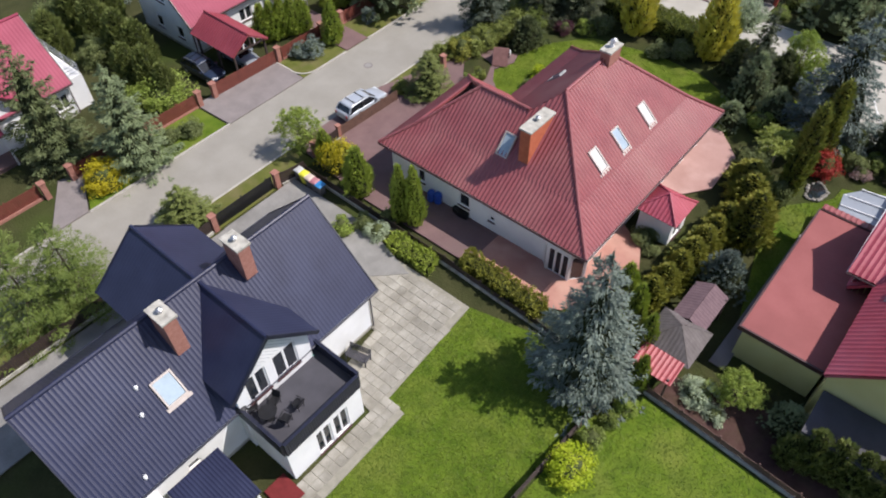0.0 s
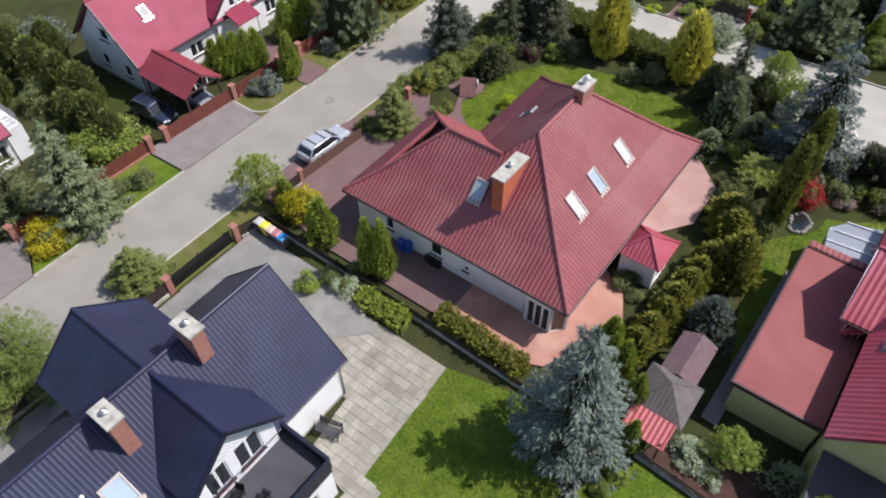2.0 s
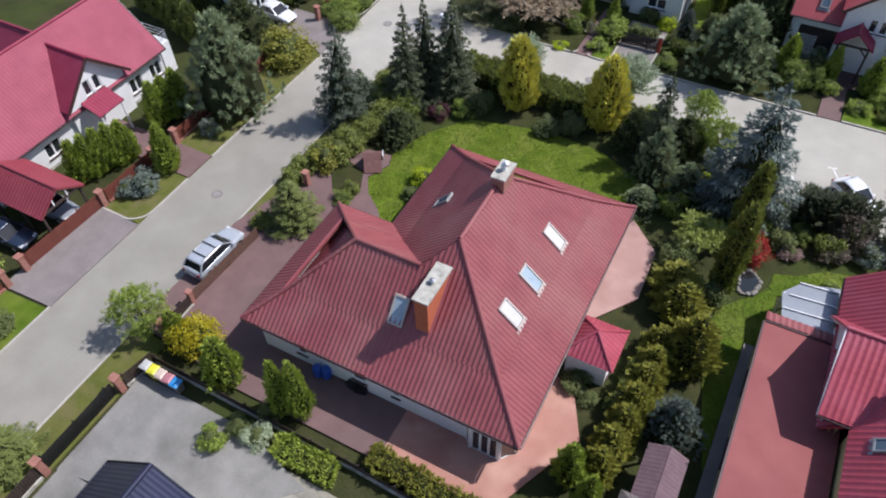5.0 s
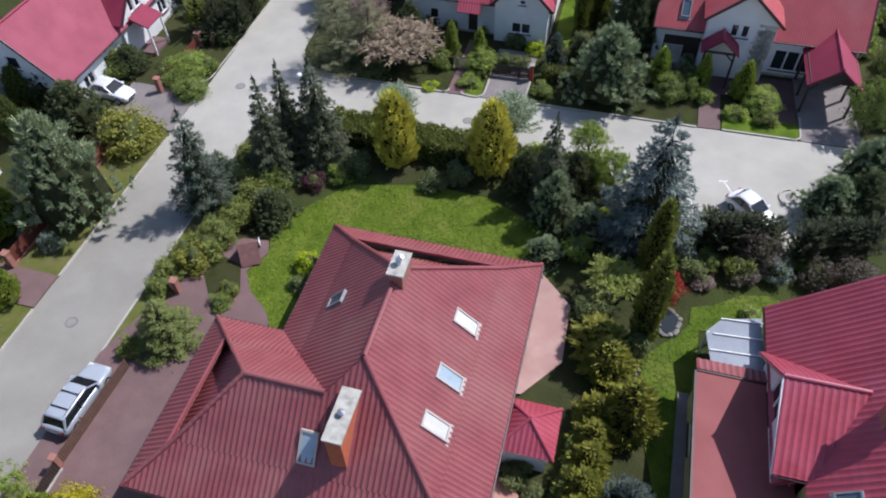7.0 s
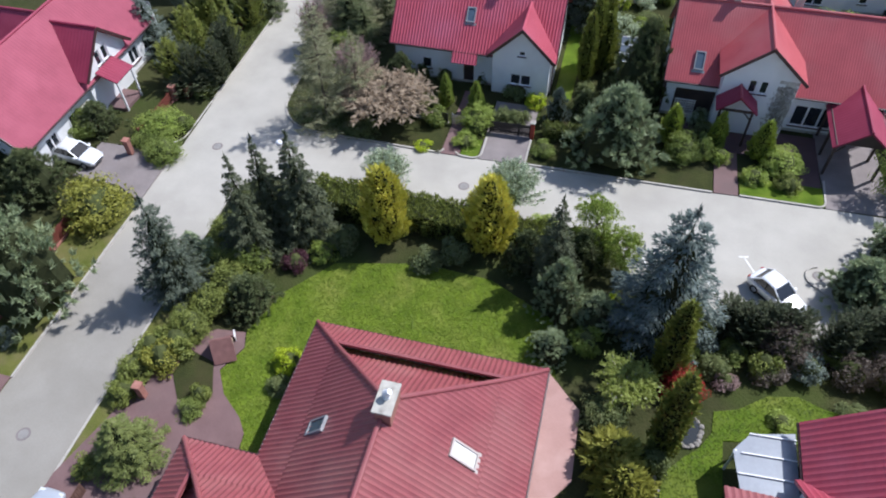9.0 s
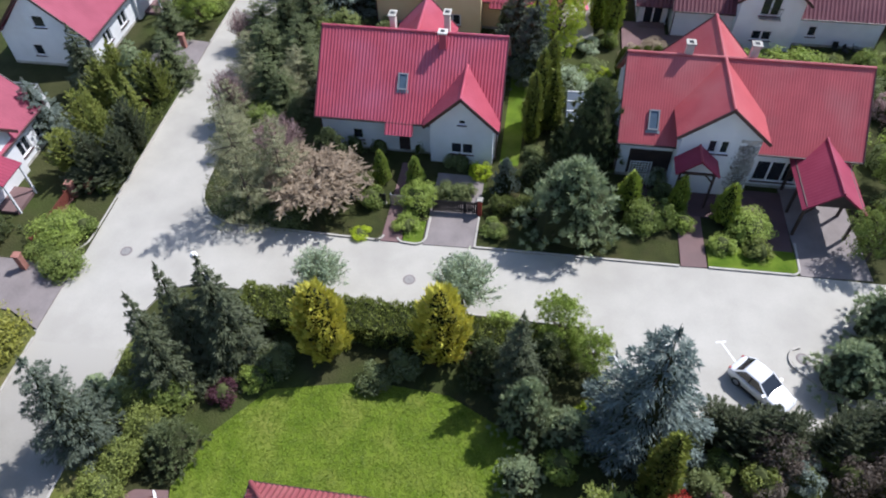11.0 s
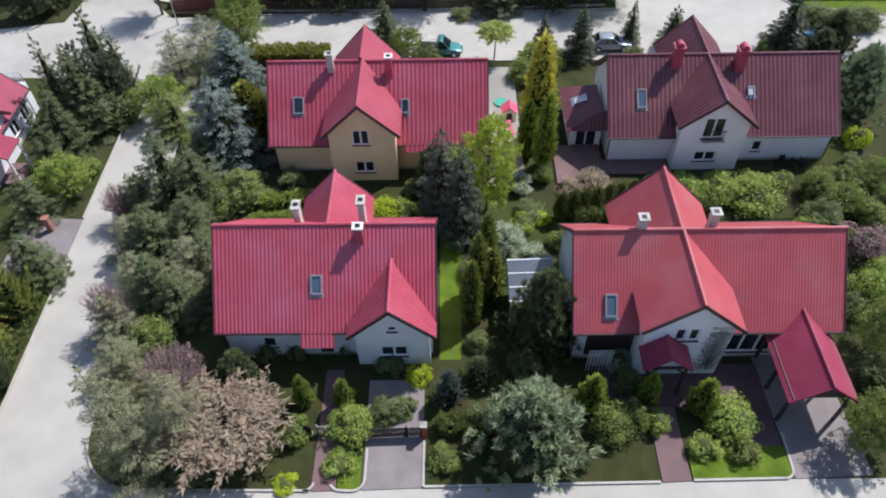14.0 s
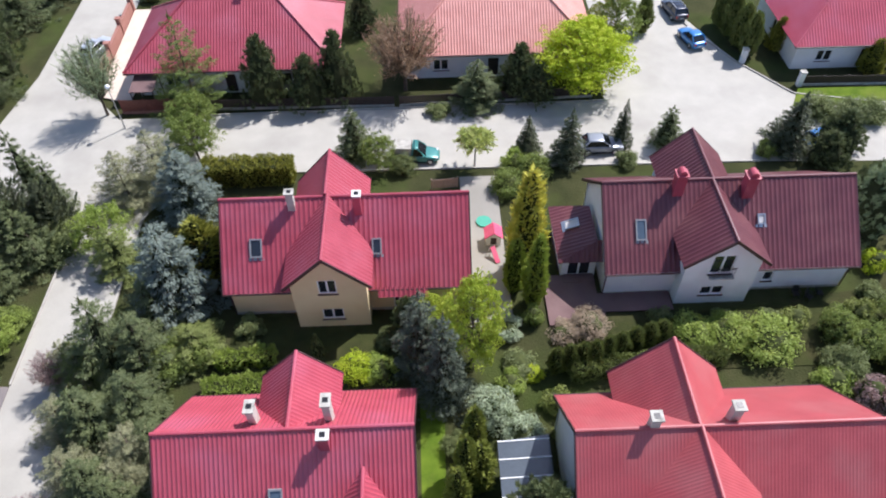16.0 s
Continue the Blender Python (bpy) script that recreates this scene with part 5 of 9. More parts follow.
for at, (name, poly, m, label) in enumerate([
    ("lawn_1", [(-17.0, 23.4), (-11.5, 24.7), (-6.9, 22.2), (-7.4, 8), (-8.5, -10), (-17.5, -12), (-16.5, 14.9)], LAWN_DIMMED, "bright mown lawn"),
    ("lawn_2", [(-6.5, 21.6), (-4.8, 24.9), (6, 24.2), (9, 4), (-4, -6), (-8, -6), (-7.2, 8)], LAWN_DIMMED, "mown lawn in the next garden"),
    ("lawn_3", [(-28.5, 40.4), (-27.0, 40.2), (-26.5, 49), (-12.5, 49.5), (-11.5, 49.8), (-12.4, 54.6), (-17, 56.9), (-22, 57.2), (-28, 55.8), (-30.6, 52.5), (-31.7, 49.0), (-31.3, 47.7), (-32.1, 45.8), (-31.1, 44.3), (-29.5, 43.1), (-28.8, 42.2)], LAWN, "bright lawn behind the house"),
    ("lawn_4", [(-5.0, 42.2), (-2.6, 33), (-1.6, 44), (-1.6, 48.5), (2.5, 49.3), (10, 49.8), (10, 51.4), (4.2, 52.0), (2.8, 52.5), (1.0, 52.1), (-0.7, 50.8), (-2.1, 50.3), (-2.2, 48.9), (-2.9, 47.7), (-3.7, 47.0), (-4.9, 45.6)], LAWN_DIMMED, "curving strip of lawn"),
    ("lawn_5", [(-31.8, 70.5), (-31.8, 79), (-30, 92), (-14.0, 92), (-14.0, 71), (-16.6, 71), (-16.6, 76), (-20.8, 76), (-20.8, 71), (-24.2, 71)], GARDEN, "front garden lawn with shade in its colour"),
    ("lawn_9", [(-15.9, 78), (-14.4, 78), (-14.2, 90), (-15.9, 90)], LAWN_DIMMED, "strip of lawn beside the house"),
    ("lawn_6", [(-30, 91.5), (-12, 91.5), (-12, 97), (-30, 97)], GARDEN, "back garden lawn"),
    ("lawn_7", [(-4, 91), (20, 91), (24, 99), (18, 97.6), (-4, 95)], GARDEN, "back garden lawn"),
    ("lawn_8", [(22, 121), (40, 121), (40, 123.6), (23.5, 123.8)], LAWN_DIMMED, "bright lawn"),
    ("verge_1", [(-49, 34.0), (-44.72, 33.9), (-44.72, 57.8), (-47.3, 59.1), (-50, 59.2)], VERGE, "dry grass verge"),
    ("verge_2", [(-49, 14.2), (-44.72, 12.2), (-44.72, 25.2), (-49, 25.0)], LAWN_DIMMED, "grass verge"),
    ("verge_3", [(-38.26, 37.5), (-36.3, 37.5), (-36.3, 58), (-38.2, 57)], VERGE, "grass verge"),
    ("verge_4", [(-38.2, -30), (-35.6, -30), (-35.6, 26.8), (-38.2, 26.8)], VERGE, "grass verge"),
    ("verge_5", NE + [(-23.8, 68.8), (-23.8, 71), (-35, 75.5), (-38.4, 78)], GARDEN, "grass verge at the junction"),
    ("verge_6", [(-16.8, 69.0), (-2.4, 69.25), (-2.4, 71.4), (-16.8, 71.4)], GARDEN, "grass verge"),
    ("verge_7", [(-0.4, 69.35), (5.7, 69.45), (5.7, 71.5), (-0.4, 71.5)], LAWN_DIMMED, "bright grass plot"),
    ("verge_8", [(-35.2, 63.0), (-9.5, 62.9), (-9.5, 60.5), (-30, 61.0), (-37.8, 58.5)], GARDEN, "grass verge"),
    ("verge_9", [(-22.1, 68.85), (-20.7, 68.85), (-20.7, 71), (-22.1, 71)], LAWN_DIMMED, "small grass plot"),
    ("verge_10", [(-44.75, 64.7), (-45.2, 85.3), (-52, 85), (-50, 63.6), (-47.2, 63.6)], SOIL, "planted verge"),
]):
    sheet(name, poly, 0.05 + 0.004 * at, m, label, "lawn" if m in (LAWN, GARDEN, LAWN_DIMMED) else "verge")


def kerb(name, pts, label="pale concrete kerb"):
    g = Geo()
    for a, b in zip(pts, pts[1:]):
        L = math.dist(a, b)
        n = max(1, round(L / 1.0))
        for i in range(n):
            p = Vector((*a, 0.05)).lerp(Vector((*b, 0.05)), (i + 0.008) / n)
            q = Vector((*a, 0.05)).lerp(Vector((*b, 0.05)), (i + 0.992) / n)
            g.beam(p, q, 0.14, 0.2)
    return tagged(part(name, g, KERB), label, "kerb", kind="structure")


kerb("kerb_1", [(-44.66, -40), (-44.62, 9.0)])
kerb("kerb_2", [(-44.62, 12.1), (-44.66, 25.4)])
kerb("kerb_3", [(-48.4, 33.9)] + [(-46.4, 33.9)] + arc(-46.2, 35.4, 1.55, 270, 360, 5) + [(-44.66, 39.3)])
kerb("kerb_4", [(-44.66, 42.2), (-44.66, 57.4)])
kerb("kerb_5", [(-46.5, 64.6)] + arc(-46.4, 66.1, 1.5, 270, 360, 5) + [(-45.1, 85.4)])
kerb("kerb_6", [(-38.26, -40), (-38.26, 27.0)])
kerb("kerb_7", [(-38.26, 37.4), (-38.26, 57.4)] + SW + [(-9.2, 63.1)])
kerb("kerb_8", [(-39.5, 88), (-38.6, 74)] + NE + [(-23.8, 68.78)] + arc(-24.2, 69.4, 0.65, 270, 350, 4))
kerb("kerb_9", arc(-22.0, 69.35, 0.55, 200, 270, 3) + arc(-21.2, 69.5, 0.75, 270, 360, 4) + [(-20.45, 71.5)])
kerb("kerb_10", [(-16.85, 72.0), (-16.85, 69.0), (-2.4, 69.22)])
kerb("kerb_11", [(-0.4, 69.32), (5.2, 69.42)] + arc(5.2, 70.0, 0.6, 270, 360, 4) + [(5.85, 72.4)])
kerb("kerb_12", [(-45.3, 91.8), (-45.4, 105)] + arc(-48.4, 106.5, 3.0, 0, 80, 6))
kerb("kerb_13", [(-39.6, 90), (-39.8, 108), (-37.5, 113.6), (16, 113.0)])
kerb("kerb_14", [(3.3, 122.8), (-38.5, 122.4)])
kerb("kerb_15", [(13, 150), (14.5, 138), (18.6, 129), (22.8, 123.0), (40, 119)])
kerb("kerb_16", arc(4.9, 62.4, 1.0, 100, 250, 8) + [(7, 59.5), (10, 58.4)])


# ---- plants ----
LEAF = {
    "larch_dull": leafmat("grey_brown_larch_needles", (0.19, 0.195, 0.1), (0.31, 0.31, 0.17), through_light=0.2, gain=1.0),
    "spruce_blue": leafmat("blue_spruce_needles", (0.122, 0.156, 0.126), (0.222, 0.268, 0.222), through_light=0.2, gain=1.0),
    "spruce": leafmat("spruce_needles", (0.108, 0.14, 0.056), (0.2, 0.236, 0.095), through_light=0.2, gain=0.82),
    "blue_dark": leafmat("steel_blue_needles", (0.072, 0.096, 0.082), (0.149, 0.184, 0.16), through_light=0.2, gain=1.3),
    "spruce_grey": leafmat("grey_green_needles", (0.082, 0.104, 0.07), (0.16, 0.192, 0.135), through_light=0.2, gain=0.9),
    "twigs": leafmat("grey_creeper_twigs", (0.20, 0.19, 0.18), (0.34, 0.32, 0.30)),
    "weep": leafmat("weeping_shrub_leaves", (0.235, 0.285, 0.06), (0.375, 0.425, 0.11)),
    "spruce_dark": leafmat("dark_spruce_needles", (0.085, 0.102, 0.052), (0.155, 0.18, 0.092), through_light=0.2, gain=0.76),
    "pine": leafmat("pine_needles", (0.178, 0.225, 0.118), (0.318, 0.372, 0.2), through_light=0.2, gain=1.15),
    "thuja": leafmat("thuja_foliage", (0.23, 0.3, 0.04), (0.38, 0.45, 0.08), through_light=0.2, gain=1.08),
    "gold": leafmat("golden_thuja_foliage", (0.47, 0.45, 0.065), (0.67, 0.62, 0.12), through_light=0.2, gain=1.08),
    "yellow": leafmat("yellow_foliage", (0.4, 0.35, 0.014), (0.57, 0.49, 0.028)),
    "hedge": leafmat("hedge_foliage", (0.157, 0.193, 0.041), (0.261, 0.297, 0.067), through_light=0.2, gain=0.92),
    "fresh": leafmat("fresh_green_leaves", (0.235, 0.318, 0.055), (0.385, 0.466, 0.105)),
    "lime": leafmat("lime_green_leaves", (0.365, 0.486, 0.020), (0.540, 0.600, 0.041)),
    "green": leafmat("green_leaves", (0.153, 0.209, 0.047), (0.279, 0.339, 0.084)),
    "dull": leafmat("dull_shrub_leaves", (0.14, 0.177, 0.065), (0.251, 0.288, 0.112)),
    "silver": leafmat("silver_green_leaves", (0.327, 0.394, 0.253), (0.535, 0.606, 0.416)),
    "blossom": leafmat("pinkish_blossom", (0.31, 0.24, 0.165), (0.45, 0.36, 0.255)),
    "purple": leafmat("purple_leaves", (0.075, 0.03, 0.042), (0.14, 0.055, 0.07)),
    "red": leafmat("red_leaves", (0.297, 0.027, 0.024), (0.459, 0.061, 0.041)),
    "limey": leafmat("yellow_green_leaves", (0.331, 0.414, 0.043), (0.510, 0.593, 0.086)),
    "bare": leafmat("brown_twigs", (0.27, 0.18, 0.11), (0.39, 0.27, 0.175)),
    "olive": leafmat("olive_gold_foliage", (0.223, 0.233, 0.033), (0.372, 0.367, 0.065), through_light=0.2, gain=0.87),
    "willow": leafmat("pale_willow_leaves", (0.378, 0.446, 0.121), (0.567, 0.600, 0.216)),
    "thuja_dark": leafmat("dark_thuja_foliage", (0.116, 0.144, 0.037), (0.209, 0.242, 0.07), through_light=0.2, gain=1.08),
    "larch": leafmat("larch_needles", (0.12, 0.175, 0.033), (0.205, 0.265, 0.058), through_light=0.2, gain=0.84),
    "spruce_mid": leafmat("mid_green_spruce_needles", (0.15, 0.195, 0.095), (0.275, 0.335, 0.17), through_light=0.2),
    "thuja_mid": leafmat("olive_thuja_foliage", (0.156, 0.184, 0.032), (0.276, 0.304, 0.06), through_light=0.2, gain=1.0),
    "brown": leafmat("dark_brown_leaves", (0.10, 0.078, 0.062), (0.2, 0.165, 0.135)),
    "mauve": leafmat("mauve_twigs", (0.3, 0.2, 0.185), (0.45, 0.32, 0.3)),
}
BARK = mat("bark", (0.07, 0.05, 0.035), (0.13, 0.10, 0.075), rough=0.95, scale=3, fine=20, bump=0.7)
BARKWHITE = mat("pale_bark", (0.45, 0.43, 0.38), (0.6, 0.58, 0.52), rough=0.9, scale=3, fine=20, bump=0.4)
# Dark fills: the shade between twigs and leaves is put into the colour.
CORE = mat("painted_twig_shade", (0.022, 0.027, 0.012), (0.04, 0.046, 0.02), rough=1.0, spec=0.1)
SHRUBCORE = mat("painted_leaf_shade", (0.05, 0.06, 0.022), (0.085, 0.1, 0.036), rough=1.0, spec=0.1)
rng = np.random.default_rng(7)


def leaf_mesh(name, pts, nrm, size, aspect=0.6, tilt=0.6):
    """One mesh of small bent leaf sprays at the points, facing along the normals with some scatter."""
    n = len(pts)
    nrm = nrm + rng.normal(0, tilt, (n, 3))
    nrm /= np.linalg.norm(nrm, axis=1)[:, None] + 1e-9
    t = np.cross(nrm, rng.normal(0, 1, (n, 3)))
    t /= np.linalg.norm(t, axis=1)[:, None] + 1e-9
    b = np.cross(nrm, t)
    s = (size * rng.uniform(0.6, 1.4, n))[:, None]
    v = np.stack([pts - t * s * 0.6 - b * s * aspect, pts - t * s * 0.6 + b * s * aspect, pts + t * s * 1.2 - nrm * s * 0.2], 1).reshape(-1, 3)
    me = bpy.data.meshes.new(name)
    me.vertices.add(3 * n)
    me.vertices.foreach_set("co", v.ravel())
    me.loops.add(3 * n)
    me.loops.foreach_set("vertex_index", np.arange(3 * n, dtype=np.int32))
    me.polygons.add(n)
    me.polygons.foreach_set("loop_start", np.arange(n, dtype=np.int32) * 3)
    me.update(calc_edges=True)
    me.validate()
    return me


def blade_mesh(name, pts, dirs, nrm, length, width, scatter=0.35):
    """One mesh of slim pointed sprays that start at the points and run along dirs."""
    n = len(pts)
    d = dirs / (np.linalg.norm(dirs, axis=1)[:, None] + 1e-9) + rng.normal(0, scatter, (n, 3))
    d /= np.linalg.norm(d, axis=1)[:, None] + 1e-9
    b = np.cross(nrm + rng.normal(0, 0.35, (n, 3)), d)
    b /= np.linalg.norm(b, axis=1)[:, None] + 1e-9
    s = rng.uniform(0.6, 1.4, n)[:, None]
    v = np.stack([pts - b * s * width, pts + b * s * width, pts + d * s * length], 1).reshape(-1, 3)
    me = bpy.data.meshes.new(name)
    me.vertices.add(3 * n)
    me.vertices.foreach_set("co", v.ravel())
    me.loops.add(3 * n)
    me.loops.foreach_set("vertex_index", np.arange(3 * n, dtype=np.int32))
    me.polygons.add(n)
    me.polygons.foreach_set("loop_start", np.arange(n, dtype=np.int32) * 3)
    me.update(calc_edges=True)
    me.validate()
    return me


def ball(n):
    p = rng.normal(0, 1, (n, 3))
    return p / np.linalg.norm(p, axis=1)[:, None]


def clumps(centres, radii, per, squash=0.75, up=0.25):
    pts, nrm = [], []
    for c, r in zip(centres, radii):
        d = ball(per)
        d[:, 2] += up
        d /= np.linalg.norm(d, axis=1)[:, None]
        rr = r * rng.uniform(0.7, 1.08, per)[:, None]
        pts.append(c + d * rr * np.array([1, 1, squash]))
        nrm.append(d)
    return np.concatenate(pts), np.concatenate(nrm)


def core_geo(profile, n=14, wob=0.1):
    """A closed, uneven lathe body: a dark fill that stands for a crown's inner shade."""
    g = Geo()
    ph = rng.uniform(0, 6, 3)
    v = []
    for r, z in profile:
        for i in range(n):
            a = 2 * math.pi * i / n
            k = 1 + wob * math.sin(3 * a + ph[0] + z * 2) + wob * math.sin(5 * a + ph[1] - z * 3)
            v.append((r * k * math.cos(a), r * k * math.sin(a), z))
    m = len(profile)
    f = [(j * n + i, j * n + (i + 1) % n, (j + 1) * n + (i + 1) % n, (j + 1) * n + i) for j in range(m - 1) for i in range(n)]
    f += [tuple(range(n - 1, -1, -1)), tuple((m - 1) * n + i for i in range(n))]
    return g.add(v, f)


def plant(name, label, category, crown_me, leaf_key, trunk=None, core=None, bark=None, inner=None):
    ob = thing(name, pose(0, 0, 0), label, category)
    me = crown_me
    me.materials.clear()
    me.materials.append(LEAF[leaf_key])
    crown = new("crown", me)
    crown.parent = ob
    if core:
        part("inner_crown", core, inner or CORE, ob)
    if trunk:
        part("trunk", trunk, bark or BARK, ob)
    return ob


def spruce_mesh(density=1.0, droop=0.3, whorls=14, taper=0.85, fan=0.30, length=0.05, width=0.013, wild=0.2):
    """Unit-height spruce: whorls of drooping flat fans of needle sprays. Returns the crown and the trunk."""
    pts, dirs = [], []
    trunk = Geo().tube((0, 0, 0), (0, 0, 0.95), 0.02, 0.0015, 7)
    for w in range(whorls):
        f = 1 - (1 - w / (whorls - 1)) ** 1.12
        reach = 0.5 * (1 - f) ** taper + 0.012
        n = max(5, int(9 * (1 - f) + 5))
        for i in range(n):
            z = 0.06 + 0.88 * f + rng.normal(0, 0.010)
            a = 2 * math.pi * (i + rng.uniform(-0.35, 0.35)) / n + w * 1.3
            L = reach * rng.uniform(1 - 1.6 * wild, 1 + wild)
            k = max(10, int(190 * L * density + 10))
            q = 0.22 + 0.78 * rng.uniform(0, 1, k) ** 0.7
            side = rng.uniform(-1, 1, k)
            lat = side * fan * L * (1.08 - q) ** 0.7 * (0.4 + q)
            ex, ey = math.cos(a), math.sin(a)
            sag = -droop * L * q ** 1.2 + 0.16 * L * q ** 3 - 0.25 * np.abs(lat) + rng.normal(0, 0.005, k)
            r = L * q
            pts.append(np.stack([r * ex - lat * ey, r * ey + lat * ex, z + sag], 1))
            turn = side * 0.8
            dirs.append(np.stack([ex * np.cos(turn) - ey * np.sin(turn), ey * np.cos(turn) + ex * np.sin(turn), np.full(k, -droop * 0.7)], 1))
            if w % 2 == 0 and i % 2 == 0 and z < 0.85:
                trunk.tube((0, 0, z), (ex * L * 0.85, ey * L * 0.85, z - droop * L * 0.7), 0.006, 0.002, 4, False)
    pts.append(np.stack([rng.normal(0, 0.004, 24), rng.normal(0, 0.004, 24), np.linspace(0.9, 0.97, 24)], 1))
    dirs.append(np.tile([0.0, 0.0, 1.0], (24, 1)))
    p, d = np.concatenate(pts), np.concatenate(dirs)
    up = np.tile([0.0, 0.0, 1.0], (len(p), 1)) + 0.5 * d
    return blade_mesh("crown", p, d, up, length, width, 0.25), trunk


def tuft_mesh(lobes, sub, per, low=0.08, spread=0.47, length=0.06, width=0.009):
    """Unit-height bushy pine: upturned tufts of needles on the ends of many boughs."""
    pts, dirs = [], []
    trunk = Geo().tube((0, 0, 0), (0, 0, 0.85), 0.03, 0.006, 7)
    for i in range(lobes):
        f = (i + rng.uniform(0, 1)) / lobes
        z = low + (0.9 - low) * f
        env = (1 - f) ** 0.65
        a = i * 2.399 + rng.uniform(-0.5, 0.5)
        out = np.array([math.cos(a), math.sin(a), 0.0])
        reach = spread * env * rng.uniform(0.45, 1.05) ** 0.6
        head = out * reach + np.array([0, 0, z])
        trunk.tube((0, 0, max(0.05, z - 0.1)), tuple(head), 0.009, 0.003, 5, False)
        for j in range(sub):
            c = head + ball(1)[0] * np.array([0.072, 0.072, 0.036]) * (0.6 + env)
            axis = out * 0.7 + np.array([0, 0, 0.8]) + rng.normal(0, 0.3, 3)
            dirs.append(ball(per) * 0.85 + axis)
            pts.append(c + rng.normal(0, 0.01, (per, 3)))
    p, d = np.concatenate(pts), np.concatenate(dirs)
    return blade_mesh("crown", p, d, d + ball(len(p)), length, width, 0.2), trunk


def strand_mesh(strands, per, low=0.25, rise=0.7, droop=0.0, length=0.045, width=0.011, start=0.35):
    """Unit-size airy crown: twigs that fan out from the stem, with leaves along them; droop makes them weep."""
    pts, dirs = [], []
    trunk = Geo().tube((0, 0, 0), (0.01, 0, low + 0.06), 0.024, 0.016, 7)
    for i in range(strands):
        a = i * 2.399 + rng.uniform(-0.4, 0.4)
        lean = rng.uniform(0.05, 1.0) ** 0.55
        R = 0.5 * lean * rng.uniform(0.75, 1.05)
        top = rise * math.sqrt(max(0.08, 1 - (lean * 0.92) ** 2)) * rng.uniform(0.8, 1.05)
        q = rng.uniform(start, 1.0, per)
        curve = lambda u: np.stack([math.cos(a) * R * u ** 0.85, math.sin(a) * R * u ** 0.85, low + top * (u - droop * u ** 2.2)], -1)
        p = curve(q) + rng.normal(0, 0.016, (per, 3))
        pts.append(p)
        dirs.append(curve(np.minimum(q + 0.05, 1.05)) - curve(q - 0.05) + rng.normal(0, 0.03, (per, 3)))
        if i % 2 == 0:
            c = [tuple(curve(np.float64(u))) for u in (0.0, 0.35, 0.7, 0.95)]
            for k in range(3):
                trunk.tube(c[k], c[k + 1], 0.007 - 0.002 * k, 0.005 - 0.0015 * k, 4, False)
    p, d = np.concatenate(pts), np.concatenate(dirs)
    return blade_mesh("crown", p, d, ball(len(p)) + np.array([0, 0, 0.6]), length, width, 0.45), trunk


def column_mesh(profile, count, size, up=0.6):
    """Unit-height dense upright foliage on a lathe profile [(r, z)]."""
    zs = np.array([z for _, z in profile])
    rs = np.array([r for r, _ in profile])
    z = rng.uniform(zs[0], zs[-1], count * 3)
    r = np.interp(z, zs, rs)
    keep = rng.uniform(0, rs.max(), count * 3) < r
    z, r = z[keep][:count], r[keep][:count]
    a = rng.uniform(0, 2 * math.pi, len(z))
    lump = 1 + 0.16 * np.sin(a * 4 + z * 9) + 0.17 * np.sin(a * 9 - z * 14) + 0.08 * np.sin(a * 3 + z * 47)
    rr = r * lump * rng.uniform(0.82, 1.06, len(z))
    p = np.stack([rr * np.cos(a), rr * np.sin(a), z + rng.normal(0, 0.008, len(z))], 1)
    n = np.stack([np.cos(a), np.sin(a), np.full(len(z), up)], 1)
    d = n * np.array([0.75, 0.75, 1.9])
    return blade_mesh("crown", p, d, n, size * 2.1, size * 0.5, 0.22)


def broad_mesh(lobes, sub, per, size, low=0.25, cone=0.0, spread=0.40, rough=0.5):
    """Unit-size crown (height 1): lobes over an uneven body, each of several leaf clumps, with limbs to the lobes."""
    centres, radii, heads = [], [], []
    for i in range(lobes):
        f = (i + rng.uniform(0, 1)) / lobes
        z = low + (0.94 - low) * f
        env = (1 - f) ** 0.8 if cone else math.sin(math.pi * min(1, 0.18 + 0.78 * f)) ** 0.7
        a = i * 2.399 + rng.uniform(-0.5, 0.5)
        reach = spread * env * rng.uniform(0.35, 1.0) ** 0.5
        head = np.array([reach * math.cos(a), reach * math.sin(a), z])
        heads.append(head)
        big = rng.uniform(0.10, 0.17) * (0.55 + 0.45 * env)
        for j in range(sub):
            d = ball(1)[0] * np.array([1, 1, 0.55])
            centres.append(head + d * big * rng.uniform(0.5, 1.0 + rough))
            radii.append(big * rng.uniform(0.32, 0.62))
    p, n = clumps(np.array(centres), np.array(radii), per, 0.7, 0.35)
    trunk = Geo().tube((0, 0, 0), (0.01, 0, low + 0.12), 0.024, 0.016, 7)
    trunk.tube((0.01, 0, low + 0.1), (0, 0.01, 0.82), 0.016, 0.004, 6)
    for q in heads:
        trunk.tube((0.005, 0, max(low * 0.8, q[2] - 0.18)), tuple(q), 0.009, 0.003, 5, False)
    return leaf_mesh("crown", p, n, size, 0.6, 0.5), trunk


def shrub_mesh(n_clump, per, size):
    d = ball(n_clump)
    d[:, 2] = np.abs(d[:, 2])
    far = rng.uniform(0.45, 1.0, n_clump)
    c = d * far[:, None] * np.array([0.44, 0.44, 0.78]) + np.array([0, 0, 0.10])
    p, n = clumps(c, rng.uniform(0.08, 0.20, n_clump), per, 0.8, 0.3)
    p[:, 2] = np.maximum(p[:, 2], 0.02)
    return leaf_mesh("crown", p, n, size, 0.6, 0.5)


MASTER = {}

